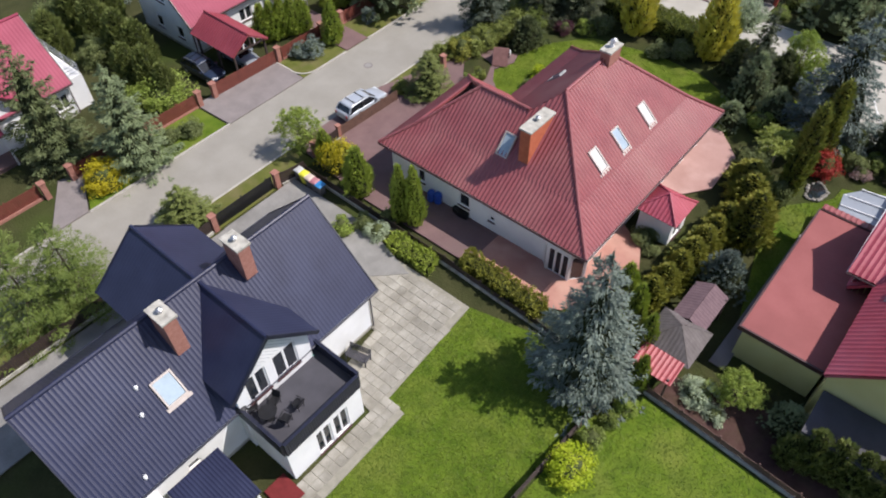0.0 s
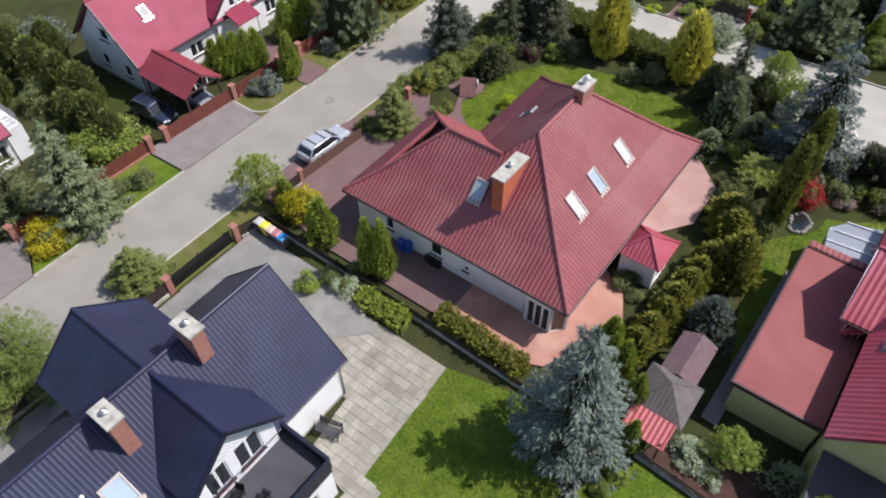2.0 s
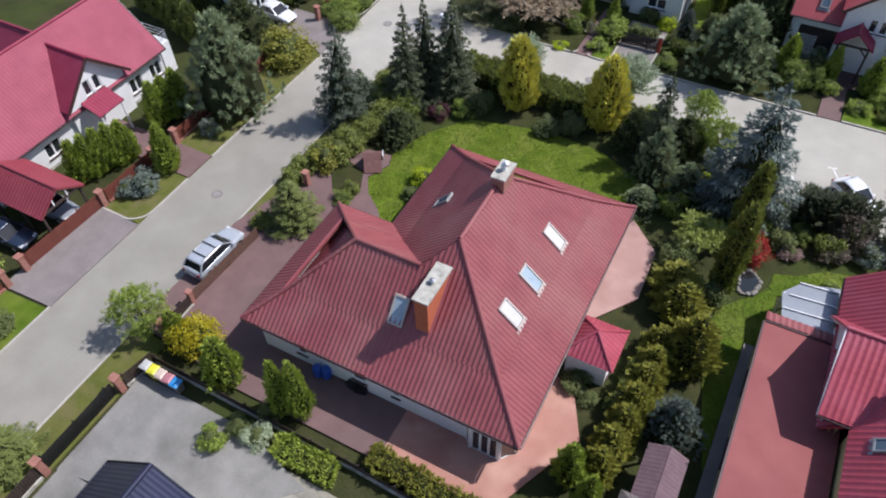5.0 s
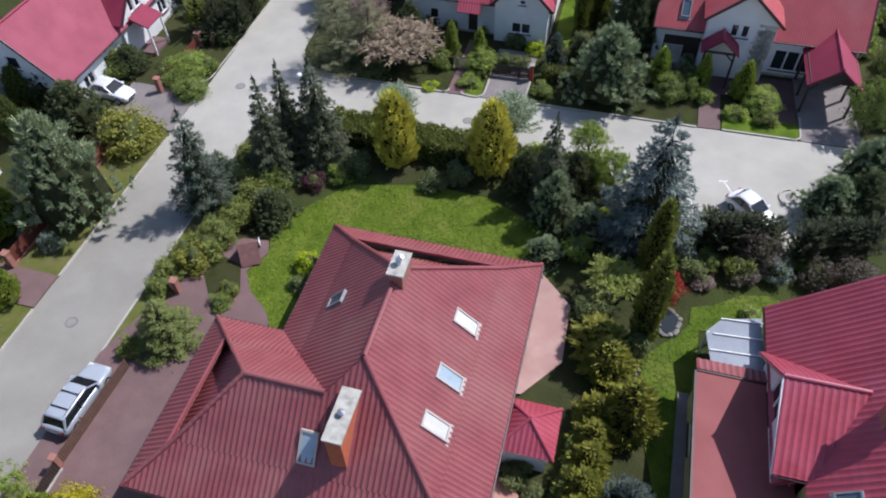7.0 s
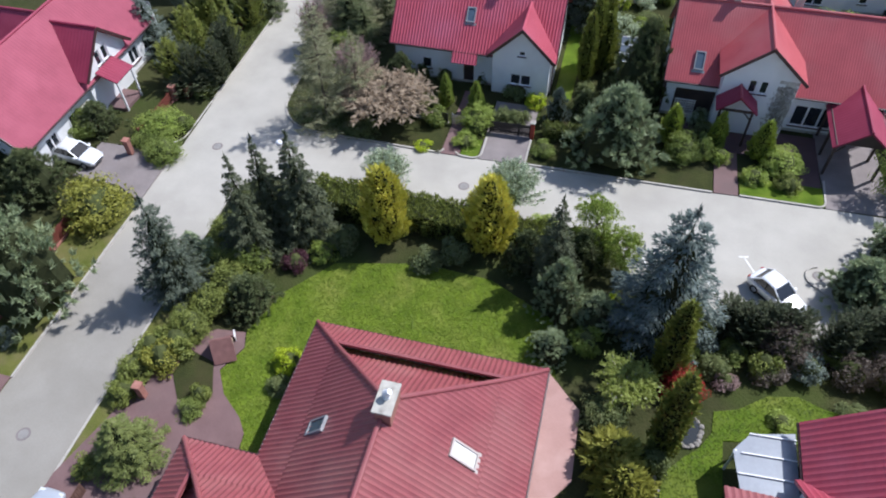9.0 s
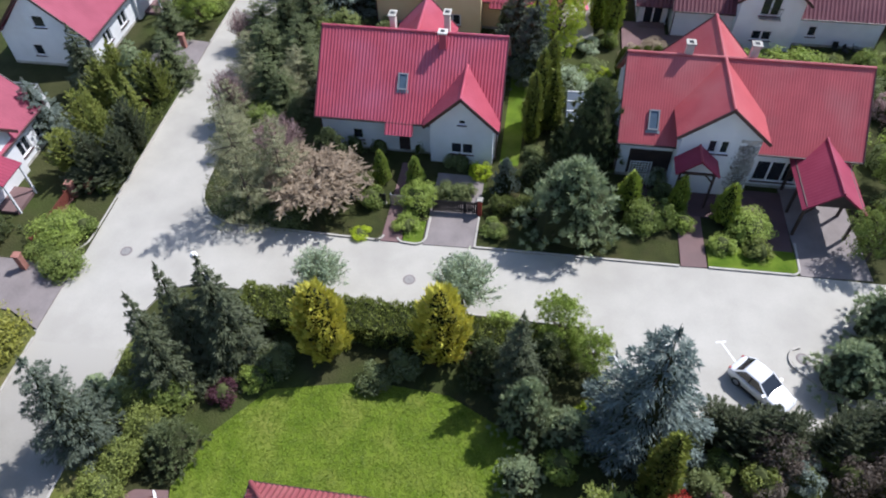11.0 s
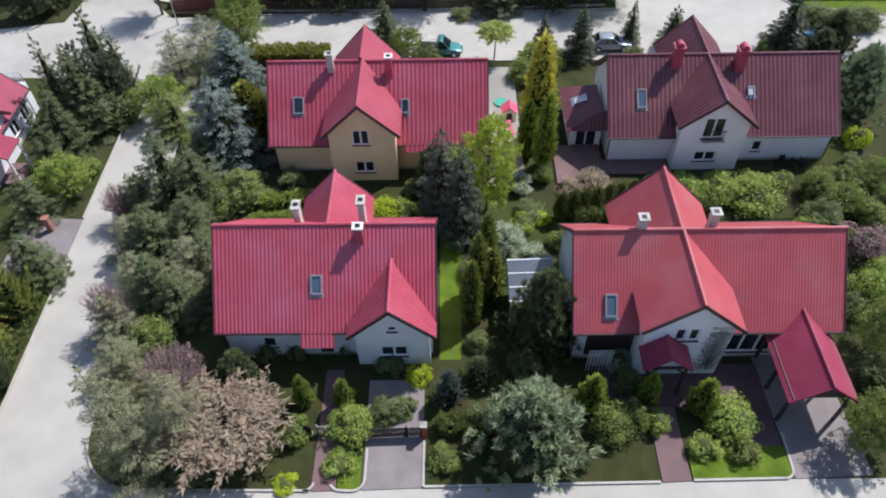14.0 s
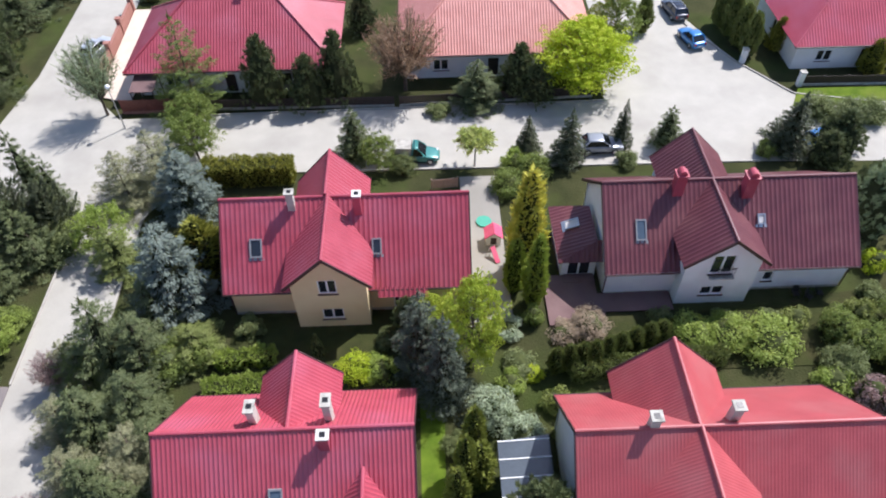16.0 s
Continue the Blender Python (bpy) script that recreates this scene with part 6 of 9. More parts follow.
CONE = [(0.10, 0.02), (0.20, 0.12), (0.21, 0.28), (0.17, 0.5), (0.11, 0.75), (0.05, 0.92), (0.0, 1.0)]
EGG = [(0.13, 0.02), (0.22, 0.15), (0.25, 0.35), (0.235, 0.55), (0.17, 0.78), (0.09, 0.93), (0.0, 1.0)]
SLIM = [(0.05, 0.02), (0.085, 0.15), (0.09, 0.4), (0.075, 0.65), (0.045, 0.87), (0.0, 1.0)]
shrink = lambda pr, k: [(max(0.01, r * k), 0.02 + z * 0.95) for r, z in pr]
SPR = [spruce_mesh(1.5, 0.24, 14, 0.6, 0.33, 0.038, 0.0068, 0.2) for _ in range(2)]
PIN = [tuft_mesh(74, 6, 25, length=0.048, width=0.0056) for _ in range(2)]
DEN = [broad_mesh(46, 14, 38, 0.0125, spread=0.40, rough=0.4) for _ in range(2)]
BRO = [broad_mesh(32, 11, 32, 0.0155, spread=0.42, rough=0.8) for _ in range(2)]
UPW = [strand_mesh(190, 40, width=0.0095) for _ in range(2)]
WEP = [strand_mesh(150, 40, low=0.45, rise=0.75, droop=0.62, length=0.05) for _ in range(2)]
SPI = [spruce_mesh(1.5, 0.34, 15, 0.85, 0.30, 0.038, 0.0074, 0.18) for _ in range(2)]
FIR = [spruce_mesh(1.6, 0.2, 12, 0.62, 0.30, 0.038, 0.0052, 0.34) for _ in range(2)]
PLU = [spruce_mesh(1.3, -0.55, 11, 0.7, 0.20, 0.05, 0.0085, 0.30) for _ in range(2)]
TWI = [strand_mesh(170, 34, low=0.22, rise=0.8, length=0.06, width=0.0042, start=0.3) for _ in range(2)]
FEA = [spruce_mesh(2.2, 0.12, 13, 0.6, 0.34, 0.032, 0.0036, 0.36) for _ in range(2)]
SHR = [shrub_mesh(52, 66, 0.032) for _ in range(2)] + [shrub_mesh(110, 60, 0.0235)]
KINDS = {
    # kind: (name, label, category, mesh maker, leaf, width of the unit mesh)
    "blue_spruce": ("spruce", "blue-grey spruce with dense drooping boughs", "tree", "spruce", "spruce_blue"),
    "steel_spruce": ("spruce", "steel-blue spruce with layered boughs", "tree", "spruce", "blue_dark"),
    "ash_spruce": ("spruce", "dark grey-green spruce with layered boughs", "tree", "spruce", "spruce_grey"),
    "young_spruce": ("spruce", "young olive-green spruce with bushy boughs", "tree", "spruce", "thuja_dark"),
    "spruce": ("spruce", "green spruce with layered boughs", "tree", "spruce", "spruce"),
    "dark_spruce": ("spruce", "dark slender spruce with a pointed tip", "tree", "spire", "spruce_dark"),
    "pine": ("pine_tree", "grey-green bushy garden pine", "tree", "pine", "pine"),
    "dark_pine": ("pine_tree", "dark green bushy garden pine", "tree", "pine", "spruce"),
    "thuja": ("thuja", "green conical thuja with dense sprays", "tree", "cone", "thuja"),
    "gold_thuja": ("thuja", "golden-tipped dense egg-shaped thuja", "tree", "egg", "gold"),
    "yellow_shrub": ("shrub", "bright yellow conifer shrub", "shrub", "shrub", "yellow"),
    "slim_thuja": ("thuja", "tall narrow green thuja column", "tree", "slim", "thuja"),
    "slim_gold": ("thuja", "tall narrow golden-green thuja column", "tree", "slim", "gold"),
    "slim_dark": ("thuja", "tall narrow dark green thuja column", "tree", "slim", "thuja_mid"),
    "tree_fresh": ("tree", "young tree with fresh green leaves", "tree", "broad", "fresh"),
    "tree_lime": ("tree", "dense round tree with bright lime-green leaves", "tree", "dense", "lime"),
    "tree_green": ("tree", "leafy green garden tree", "tree", "broad", "green"),
    "tree_dull": ("tree", "grey-green larch with loose feathery boughs", "tree", "feather", "larch_dull"),
    "tree_silver": ("tree", "round-headed silvery willow standard", "tree", "open", "silver"),
    "tree_blossom": ("tree", "spreading tree in faded pinkish blossom", "tree", "weep", "blossom"),
    "tree_mauve": ("tree", "tree with bare mauve-brown twigs", "tree", "twiggy", "mauve"),
    "shrub_green": ("shrub", "rounded green leafy shrub", "shrub", "shrub", "green"),
    "shrub_dull": ("shrub", "dark rounded leafy shrub", "shrub", "shrub", "dull"),
    "shrub_fresh": ("shrub", "fresh green leafy shrub", "shrub", "shrub", "fresh"),
    "shrub_lime": ("shrub", "lime-yellow leafy garden shrub", "shrub", "shrub", "lime"),
    "shrub_silver": ("shrub", "pale silvery flowering shrub", "shrub", "shrub", "silver"),
    "shrub_blue": ("shrub", "blue-grey spreading conifer shrub", "shrub", "shrub", "spruce_blue"),
    "shrub_purple": ("shrub", "low purple-leaved garden shrub", "shrub", "shrub", "purple"),
    "shrub_red": ("shrub", "bright red-leaved maple shrub", "shrub", "shrub", "red"),
    "grey_spruce": ("spruce", "grey-green spruce with layered boughs", "tree", "spruce", "spruce_mid"),
    "blue_small": ("spruce", "small silvery blue spruce", "tree", "pine", "spruce_blue"),
    "grey_pine": ("pine_tree", "large grey-green bushy pine", "tree", "pine", "pine"),
    "dark_thuja": ("thuja", "dark green dense conical thuja", "tree", "egg", "thuja_dark"),
    "thuja_fresh": ("thuja", "fresh green spiral-cut thuja", "tree", "cone", "fresh"),
    "gold_dull": ("thuja", "olive-gold feathery conical thuja", "tree", "cone", "olive"),
    "tree_fresh2": ("tree", "tall tree with yellow-green leaves", "tree", "broad", "limey"),
    "larch_fresh": ("larch_tree", "tall airy larch in fresh green", "tree", "feather", "larch"),
    "tree_bare": ("tree", "tree with bare brown twigs", "tree", "twiggy", "bare"),
    "tree_grey": ("tree", "slender tree with thin grey-green leaves", "tree", "twiggy", "pine"),
    "shrub_brown": ("shrub", "dark brownish-purple garden shrub", "shrub", "shrub", "brown"),
    "spire_olive": ("spruce", "pointed olive-green conifer with layered plumes", "tree", "spire", "thuja_mid"),
    "fir": ("spruce", "dark green spruce with long feathery boughs", "tree", "fir", "spruce"),
    "fir_olive": ("spruce", "olive-green conifer with long loose boughs", "tree", "fir", "thuja_dark"),
    "plume_thuja": ("thuja", "olive-green thuja with upswept feathery plumes", "tree", "plume", "thuja_mid"),
    "plume_dark": ("thuja", "dark green thuja with upswept feathery plumes", "tree", "plume", "spruce_dark"),
    "tree_weep": ("tree", "low weeping tree with pale arching branches", "tree", "weep", "weep"),
    "tree_willow": ("tree", "small weeping willow, pale green", "tree", "weep", "willow"),
    "shrub_lime2": ("shrub", "broad olive-green leafy shrub", "shrub", "shrub", "olive"),
    "shrub_purple2": ("shrub", "dark purple-leaved garden shrub", "shrub", "shrub", "purple"),
    "shrub_blue2": ("shrub", "dark blue-green conifer shrub", "shrub", "shrub", "spruce"),
    "shrub_mauve": ("shrub", "shrub with mauve-brown twigs", "shrub", "shrub", "mauve"),
    "shrub_yellowish": ("shrub", "shrub with yellowing leaves", "shrub", "shrub", "olive"),
    "shrub_blossom": ("shrub", "shrub in pale faded blossom", "shrub", "shrub", "blossom"),
    "lilac": ("shrub", "pale flowering front-garden shrub", "shrub", "shrub", "silver"),
    "shrub_hedge": ("shrub", "olive-green clipped hedge shrub", "shrub", "shrub", "hedge"),
}
COUNT = {}


def build_kind(kind, v):
    name, label, category, form, leaf = KINDS[kind]
    copy = lambda me: me.copy()
    if form == "spruce":
        me, tr = SPR[v]
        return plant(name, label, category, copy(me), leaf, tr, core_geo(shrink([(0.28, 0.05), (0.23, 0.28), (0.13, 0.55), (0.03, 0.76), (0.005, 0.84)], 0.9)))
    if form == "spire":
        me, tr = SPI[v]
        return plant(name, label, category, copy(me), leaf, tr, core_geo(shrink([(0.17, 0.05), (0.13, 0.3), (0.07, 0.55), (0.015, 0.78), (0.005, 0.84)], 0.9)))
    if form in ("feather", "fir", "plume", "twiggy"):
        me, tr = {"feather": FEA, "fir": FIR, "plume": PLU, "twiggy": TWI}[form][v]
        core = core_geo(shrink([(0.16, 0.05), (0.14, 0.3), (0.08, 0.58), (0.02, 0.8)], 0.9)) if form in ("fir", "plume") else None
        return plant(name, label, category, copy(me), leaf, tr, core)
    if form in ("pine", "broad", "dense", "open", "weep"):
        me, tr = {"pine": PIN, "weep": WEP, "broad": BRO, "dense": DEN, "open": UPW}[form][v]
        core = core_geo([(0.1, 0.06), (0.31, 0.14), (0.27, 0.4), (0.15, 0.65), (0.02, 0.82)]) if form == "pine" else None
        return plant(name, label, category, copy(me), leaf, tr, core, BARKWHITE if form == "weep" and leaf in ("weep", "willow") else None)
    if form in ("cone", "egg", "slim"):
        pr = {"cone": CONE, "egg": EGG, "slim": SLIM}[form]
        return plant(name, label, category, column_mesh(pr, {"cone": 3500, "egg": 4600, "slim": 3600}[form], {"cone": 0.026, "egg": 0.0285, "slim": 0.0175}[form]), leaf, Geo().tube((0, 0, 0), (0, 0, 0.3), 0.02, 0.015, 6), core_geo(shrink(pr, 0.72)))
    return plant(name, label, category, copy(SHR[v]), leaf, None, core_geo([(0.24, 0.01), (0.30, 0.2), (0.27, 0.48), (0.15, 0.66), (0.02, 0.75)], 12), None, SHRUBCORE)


def grow(kind, x, y, height, width=None, group="", z=0.0):
    """Set one plant; width is its crown's breadth in metres."""
    unit = {"spruce": 0.95, "spire": 0.9, "feather": 0.95, "fir": 0.95, "plume": 0.8, "twiggy": 1.0, "pine": 1.0, "broad": 1.0, "dense": 0.95, "open": 1.0, "weep": 1.0, "cone": 0.42, "egg": 0.50, "slim": 0.19, "shrub": 1.0}[KINDS[kind][3]]
    width = width or height * unit
    if KINDS[kind][3] in ("cone", "egg") and kind not in ("gold_thuja", "gold_dull"):
        width, height = width * 0.78, height * 1.12
    sx = width / unit
    i = COUNT.get(kind, 0)
    COUNT[kind] = i + 1
    v = 2 if KINDS[kind][3] == "shrub" and width > 3.0 else i % 2
    m = Matrix.LocRotScale((x, y, z), Euler((0, 0, (i * 2.399) % 6.283)), (sx, sx, height))
    key = (kind, v)
    if key not in MASTER:
        ob = MASTER[key] = build_kind(kind, v)
        ob.matrix_basis = m
    else:
        ob = copy_thing(MASTER[key], Matrix())
        ob.matrix_basis = m
    if group:
        ob["group"] = group
    return ob

# kind: places as x, y, height, width
for x, y, tall, wide in [
    (-51.6, 14.0, 11.5, 6.0), (-46.18, 85.38, 5.5, 4.16), (-37.76, 87.61, 6.0, 4.96), (-9.68, 122.89, 5.5, 5.02), (7.73, 115.83, 4.6, 3.15),
    (-21.53, 115.33, 6.0, 3.86), (-48.45, 109.67, 9.45, 3.45), (-48.13, 103.8, 8.78, 3.91), (-48.94, 100.26, 7.43, 3.79), (-36.17, 83.03, 6.0, 3.97),
]:
    grow("spruce", x, y, tall, wide)
for x, y, tall, wide in [
    (-46.0, 17.7, 9.9, 5.6), (-37.13, 53.18, 4.0, 3.41), (-48.1, 83.11, 6.0, 3.83),
]:
    grow("grey_spruce", x, y, tall, wide)
for x, y, tall, wide in [
    (-51.41, 24.04, 3.0, 5.12), (-52.53, 22.44, 2.6, 3.41), (-28.36, 22.77, 1.8, 1.96), (-5.21, 23.44, 1.4, 1.66), (-10.13, 53.02, 2.0, 2.45),
    (-29.0, 56.25, 1.5, 2.19), (-47.32, 66.18, 2.0, 4.6), (-6.92, 113.32, 2.2, 2.59), (4.36, 93.64, 2.4, 3.94), (6.78, 93.47, 2.6, 4.13),
    (9.63, 92.78, 2.8, 4.91), (15.39, 83.1, 3.2, 3.63), (-21.52, 72.61, 2.4, 3.41), (2.75, 73.26, 1.9, 3.74), (0.56, 71.29, 1.4, 2.2),
    (-22.04, 70.36, 1.2, 2.28), (-1.99, 72.97, 1.6, 1.89), (-14.2, 62.0, 2.0, 2.5),
]:
    grow("shrub_fresh", x, y, tall, wide)
for x, y, tall, wide in [
    (-46.0, 14.6, 2.7, 3.6), (-33.59, 27.59, 3.2, 3.61),
]:
    grow("yellow_shrub", x, y, tall, wide)
for x, y, tall, wide in [
    (-38.1, 16.27, 3.6, 4.31), (-34.3, 39.32, 4.6, 4.14),
]:
    grow("young_spruce", x, y, tall, wide)
for x, y, tall, wide in [
    (-46.77, 21.02, 1.5, 2.09), (-46.22, 22.61, 1.6, 2.34), (-27.49, 24.19, 1.6, 1.85), (-26.52, 25.85, 1.4, 1.66), (-11.2, 35.95, 1.4, 2.21),
    (-72.62, 27.36, 3.0, 4.4), (-70.28, 24.23, 3.0, 4.24), (-61.26, 23.33, 3.0, 3.48), (-5.46, 46.03, 2.6, 2.18), (-8.51, 48.07, 2.4, 3.05),
    (-10.13, 35.32, 1.0, 1.48), (-11.19, 36.88, 1.0, 1.7), (-7.36, 55.63, 2.0, 3.22),
    (-27.95, 45.58, 1.0, 1.73), (-35.5, 70.44, 1.4, 3.12), (-31.02, 70.12, 1.0, 3.48), (-33.49, 70.33, 1.0, 3.11), (3.49, 113.16, 1.6, 2.34),
]:
    grow("shrub_dull", x, y, tall, wide)
for x, y, tall, wide in [
    (-13.49, 121.53, 1.4, 2.81), (-17.26, 113.53, 2.0, 3.11), (-45.6, 104.89, 3.0, 4.66), (24.03, 119.77, 2.2, 4.16), (26.79, 119.01, 2.2, 4.41),
    (28.75, 118.51, 2.4, 3.84), (-8.65, 91.9, 1.2, 2.85), (14.36, 90.55, 2.4, 3.59), (3.03, 55.94, 1.3, 3.01), (7.3, 57.25, 1.4, 2.83),
    (13.65, 81.49, 2.5, 2.38), (-19.44, 73.96, 1.5, 2.37), (-18.27, 74.13, 1.4, 1.98), (-27.75, 78.44, 1.6, 1.95), (-25.76, 78.66, 1.6, 1.87),
    (-22.57, 78.92, 1.8, 1.52), (-19.11, 77.73, 1.5, 2.49), (-3.39, 76.06, 1.4, 2.37),
]:
    grow("shrub_dull", x, y, tall, wide)
for x, y, tall, wide in [
    (-37.29, 27.06, 4.3, 3.58), (-0.57, 28.07, 2.6, 2.82), (-10.65, 61.6, 4.8, 3.3), (-8.5, 59.7, 4.2, 2.7), (-41.78, 104.86, 4.5, 4.56),
    
]:
    grow("tree_fresh", x, y, tall, wide)
for x, y, tall, wide in [
    (-30.24, 26.42, 4.3, 2.53), (-34.86, 27.39, 3.0, 1.78), (-25.91, 26.44, 5.0, 1.7), (-24.83, 26.76, 5.2, 1.77), (-8.0, 28.96, 4.0, 1.78),
    (-6.35, 27.21, 4.2, 1.71), (-9.47, 30.29, 3.6, 2.02), (-5.49, 25.23, 3.2, 1.34), (-51.88, 35.56, 3.68, 2.15), (-51.53, 36.45, 3.68, 2.16),
    (-51.23, 37.41, 3.68, 2.17), (-50.8, 38.27, 3.68, 2.18), (-50.54, 39.2, 3.45, 2.2), (-46.63, 39.57, 4.2, 2.18), (-51.2, 43.59, 3.91, 2.29),
    (-50.97, 44.61, 3.91, 2.3), (-50.82, 45.8, 3.91, 2.33),
]:
    grow("thuja", x, y, tall, wide)
for x, y, tall, wide in [
    (-5.98, 74.46, 3.4, 2.1), (-2.35, 74.71, 3.2, 1.6), (1.01, 74.05, 3.4, 2.18),
]:
    grow("thuja", x, y, tall, wide)
for x, y, tall, wide in [
    (-26.21, 24.22, 1.5, 2.12), (-46.65, 73.31, 1.6, 2.29), (-47.52, 74.25, 1.6, 2.51), (-11.02, 88.09, 3.2, 3.7), (-9.21, 94.76, 1.6, 2.53),
]:
    grow("shrub_silver", x, y, tall, wide)
for x, y, tall, wide in [
    (-8.3, 23.5, 12.2, 6.8), (-53.74, 76.74, 6.0, 3.92), (-34.46, 98.96, 9.0, 6.95), (-35.88, 109.49, 7.0, 5.77),
]:
    grow("blue_spruce", x, y, tall, wide)
for x, y, tall, wide in [
    (-8.08, 31.75, 2.4, 2.23), (-8.19, 35.91, 2.2, 2.34), (-7.9, 37.85, 2.2, 2.18), (-35.12, 48.12, 2.6, 3.02), (-34.67, 49.94, 2.6, 3.08),
    (-34.01, 51.9, 2.6, 3.15), (-35.31, 46.74, 2.5, 2.77), (-35.62, 53.26, 2.2, 3.01), (-36.43, 56.48, 2.0, 3.13), (-36.46, 37.97, 1.6, 1.78),
    (-32.24, 43.76, 1.6, 1.52), (-37.07, 44.34, 1.8, 2.62), (-36.76, 46.13, 2.0, 2.68), (-36.94, 42.77, 1.7, 2.22), (-36.08, 47.16, 1.8, 2.18),
    (3.05, 71.01, 1.5, 2.18),
]:
    grow("shrub_hedge", x, y, tall, wide)
for x, y, tall, wide in [
    (-5.64, 18.16, 1.9, 3.12), (-7.73, 91.01, 0.9, 1.61), (20.7, 99.75, 2.4, 2.46), (-17.32, 76.55, 1.5, 1.96), (-25.3, 69.14, 0.6, 1.74),
]:
    grow("shrub_lime", x, y, tall, wide)
for x, y, tall, wide in [
    (-5.65, 20.48, 1.2, 1.78), (-5.5, 22.07, 1.2, 1.32), (-7.0, 27.84, 1.5, 1.42), (-58.56, 25.39, 2.4, 2.99), (-4.03, 53.45, 1.5, 2.33),
    (-53.46, 64.61, 2.6, 4.08), (-33.71, 54.27, 2.4, 3.02), (-31.03, 59.2, 2.0, 3.17), (-47.17, 66.19, 2.0, 4.01), (-47.59, 64.48, 1.6, 3.26),
    (-45.61, 66.84, 1.6, 2.27), (-45.59, 63.27, 1.8, 3.6), (-25.13, 72.36, 2.0, 2.34), (-33.91, 92.91, 3.0, 4.05), (-31.82, 93.38, 2.4, 3.18),
    (-35.8, 79.07, 3.0, 3.78), (16.75, 113.88, 2.0, 2.09), (-46.75, 97.27, 2.0, 2.57), (-7.75, 110.18, 2.5, 3.5), (-5.29, 112.02, 3.0, 3.56),
]:
    grow("shrub_green", x, y, tall, wide)
for x, y, tall, wide in [
    (-7.2, 95.82, 2.0, 1.91), (15.14, 93.72, 3.0, 3.31), (16.55, 92.17, 3.0, 3.66), (5.46, 56.14, 1.2, 2.82), (-1.05, 54.63, 1.2, 2.12),
    (-32.51, 42.78, 1.1, 1.86), (-4.88, 72.74, 2.6, 3.19), (-3.53, 73.2, 2.4, 2.26), (-15.58, 70.57, 1.4, 2.25), (-13.5, 61.71, 1.6, 1.97),
]:
    grow("shrub_green", x, y, tall, wide)
for x, y, tall, wide in [
    (2.51, 28.11, 2.8, 2.88), (-46.6, 47.9, 10.2, 8.0), (-12.3, 55.5, 5.6, 3.9), (-12.25, 51.95, 2.6, 3.11), (-14.91, 92.02, 6.0, 4.71),
    (-10.2, 71.4, 7.6, 7.9),
]:
    grow("grey_pine", x, y, tall, wide)
for x, y, tall, wide in [
    (4.13, 26.67, 3.5, 2.1), (5.32, 26.81, 3.5, 2.1), (6.48, 26.95, 3.5, 2.1), (7.48, 27.04, 3.5, 2.1), (3.3, 26.26, 2.6, 1.71),
    (8.48, 27.08, 3.5, 2.1), (-67.65, 25.35, 4.5, 3.13), (-63.7, 25.49, 4.5, 3.31), (-59.94, 25.63, 4.5, 3.23), (-57.09, 25.71, 4.5, 3.17),
    (-55.47, 23.39, 4.0, 2.85), (-52.94, 23.96, 4.5, 2.81), (-51.23, 24.2, 3.5, 2.33), (-64.55, 21.59, 4.5, 2.98), (-65.12, 27.85, 4.5, 2.88),
    (-64.73, 56.73, 4.0, 2.45), (-62.66, 56.24, 4.0, 2.42), (-60.58, 55.68, 4.0, 2.39), (-58.47, 54.96, 4.0, 2.35), (-56.37, 54.2, 4.0, 2.31),
]:
    grow("dark_thuja", x, y, tall, wide)
for x, y, tall, wide in [
    (-58.2, 58.0, 4.0, 2.68),
]:
    grow("dark_thuja", x, y, tall, wide)
for x, y, tall, wide in [
    (9.73, 135.16, 4.0, 2.2), (18.94, 136.16, 4.6, 2.3), (19.32, 134.0, 4.6, 2.3), (19.69, 131.92, 4.6, 2.3), (20.11, 130.13, 4.6, 2.3),
    (-6.15, 91.35, 2.6, 1.44), (-5.2, 91.55, 2.6, 1.45), (-4.25, 91.69, 2.6, 1.45),
    (-3.29, 91.84, 2.6, 1.45), (-2.31, 92.14, 2.6, 1.46), (-1.27, 92.55, 2.4, 1.47), (-0.15, 92.99, 2.4, 1.48), (0.95, 93.29, 2.4, 1.48),
    (1.97, 93.66, 2.2, 1.49),
]:
    grow("dark_thuja", x, y, tall, wide)
for x, y, tall, wide in [
    (-5.09, 35.37, 4.0, 3.71), (-15.22, 75.1, 3.6, 2.27),
]:
    grow("blue_small", x, y, tall, wide)
for x, y, tall, wide in [
    (-5.62, 40.6, 4.8, 2.94), (-8.13, 31.32, 2.8, 1.87), (-7.88, 32.82, 2.8, 1.91), (-7.7, 34.33, 2.9, 1.95), (-7.6, 35.89, 2.9, 2.05),
    (-7.46, 37.37, 2.9, 2.1), (-7.35, 38.85, 2.8, 2.07), (-7.38, 40.38, 2.8, 2.12), (-7.12, 44.13, 3.0, 2.86), (-7.86, 45.59, 2.8, 2.93),
    (-32.79, 101.99, 6.0, 3.66), (23.47, 130.99, 4.0, 1.82), (31.83, 126.28, 4.0, 2.34),
]:
    grow("gold_dull", x, y, tall, wide)
for x, y, tall, wide in [
    (-69.28, 29.26, 3.0, 4.92), (-47.0, 36.88, 2.0, 2.88), (-47.6, 35.88, 1.6, 1.91), (-46.6, 44.42, 2.0, 1.64), (-3.11, 55.1, 3.0, 2.79),
]:
    grow("shrub_blue", x, y, tall, wide)
for x, y, tall, wide in [
    (-46.8, 56.0, 3.7, 5.4), 
]:
    grow("shrub_lime2", x, y, tall, wide)
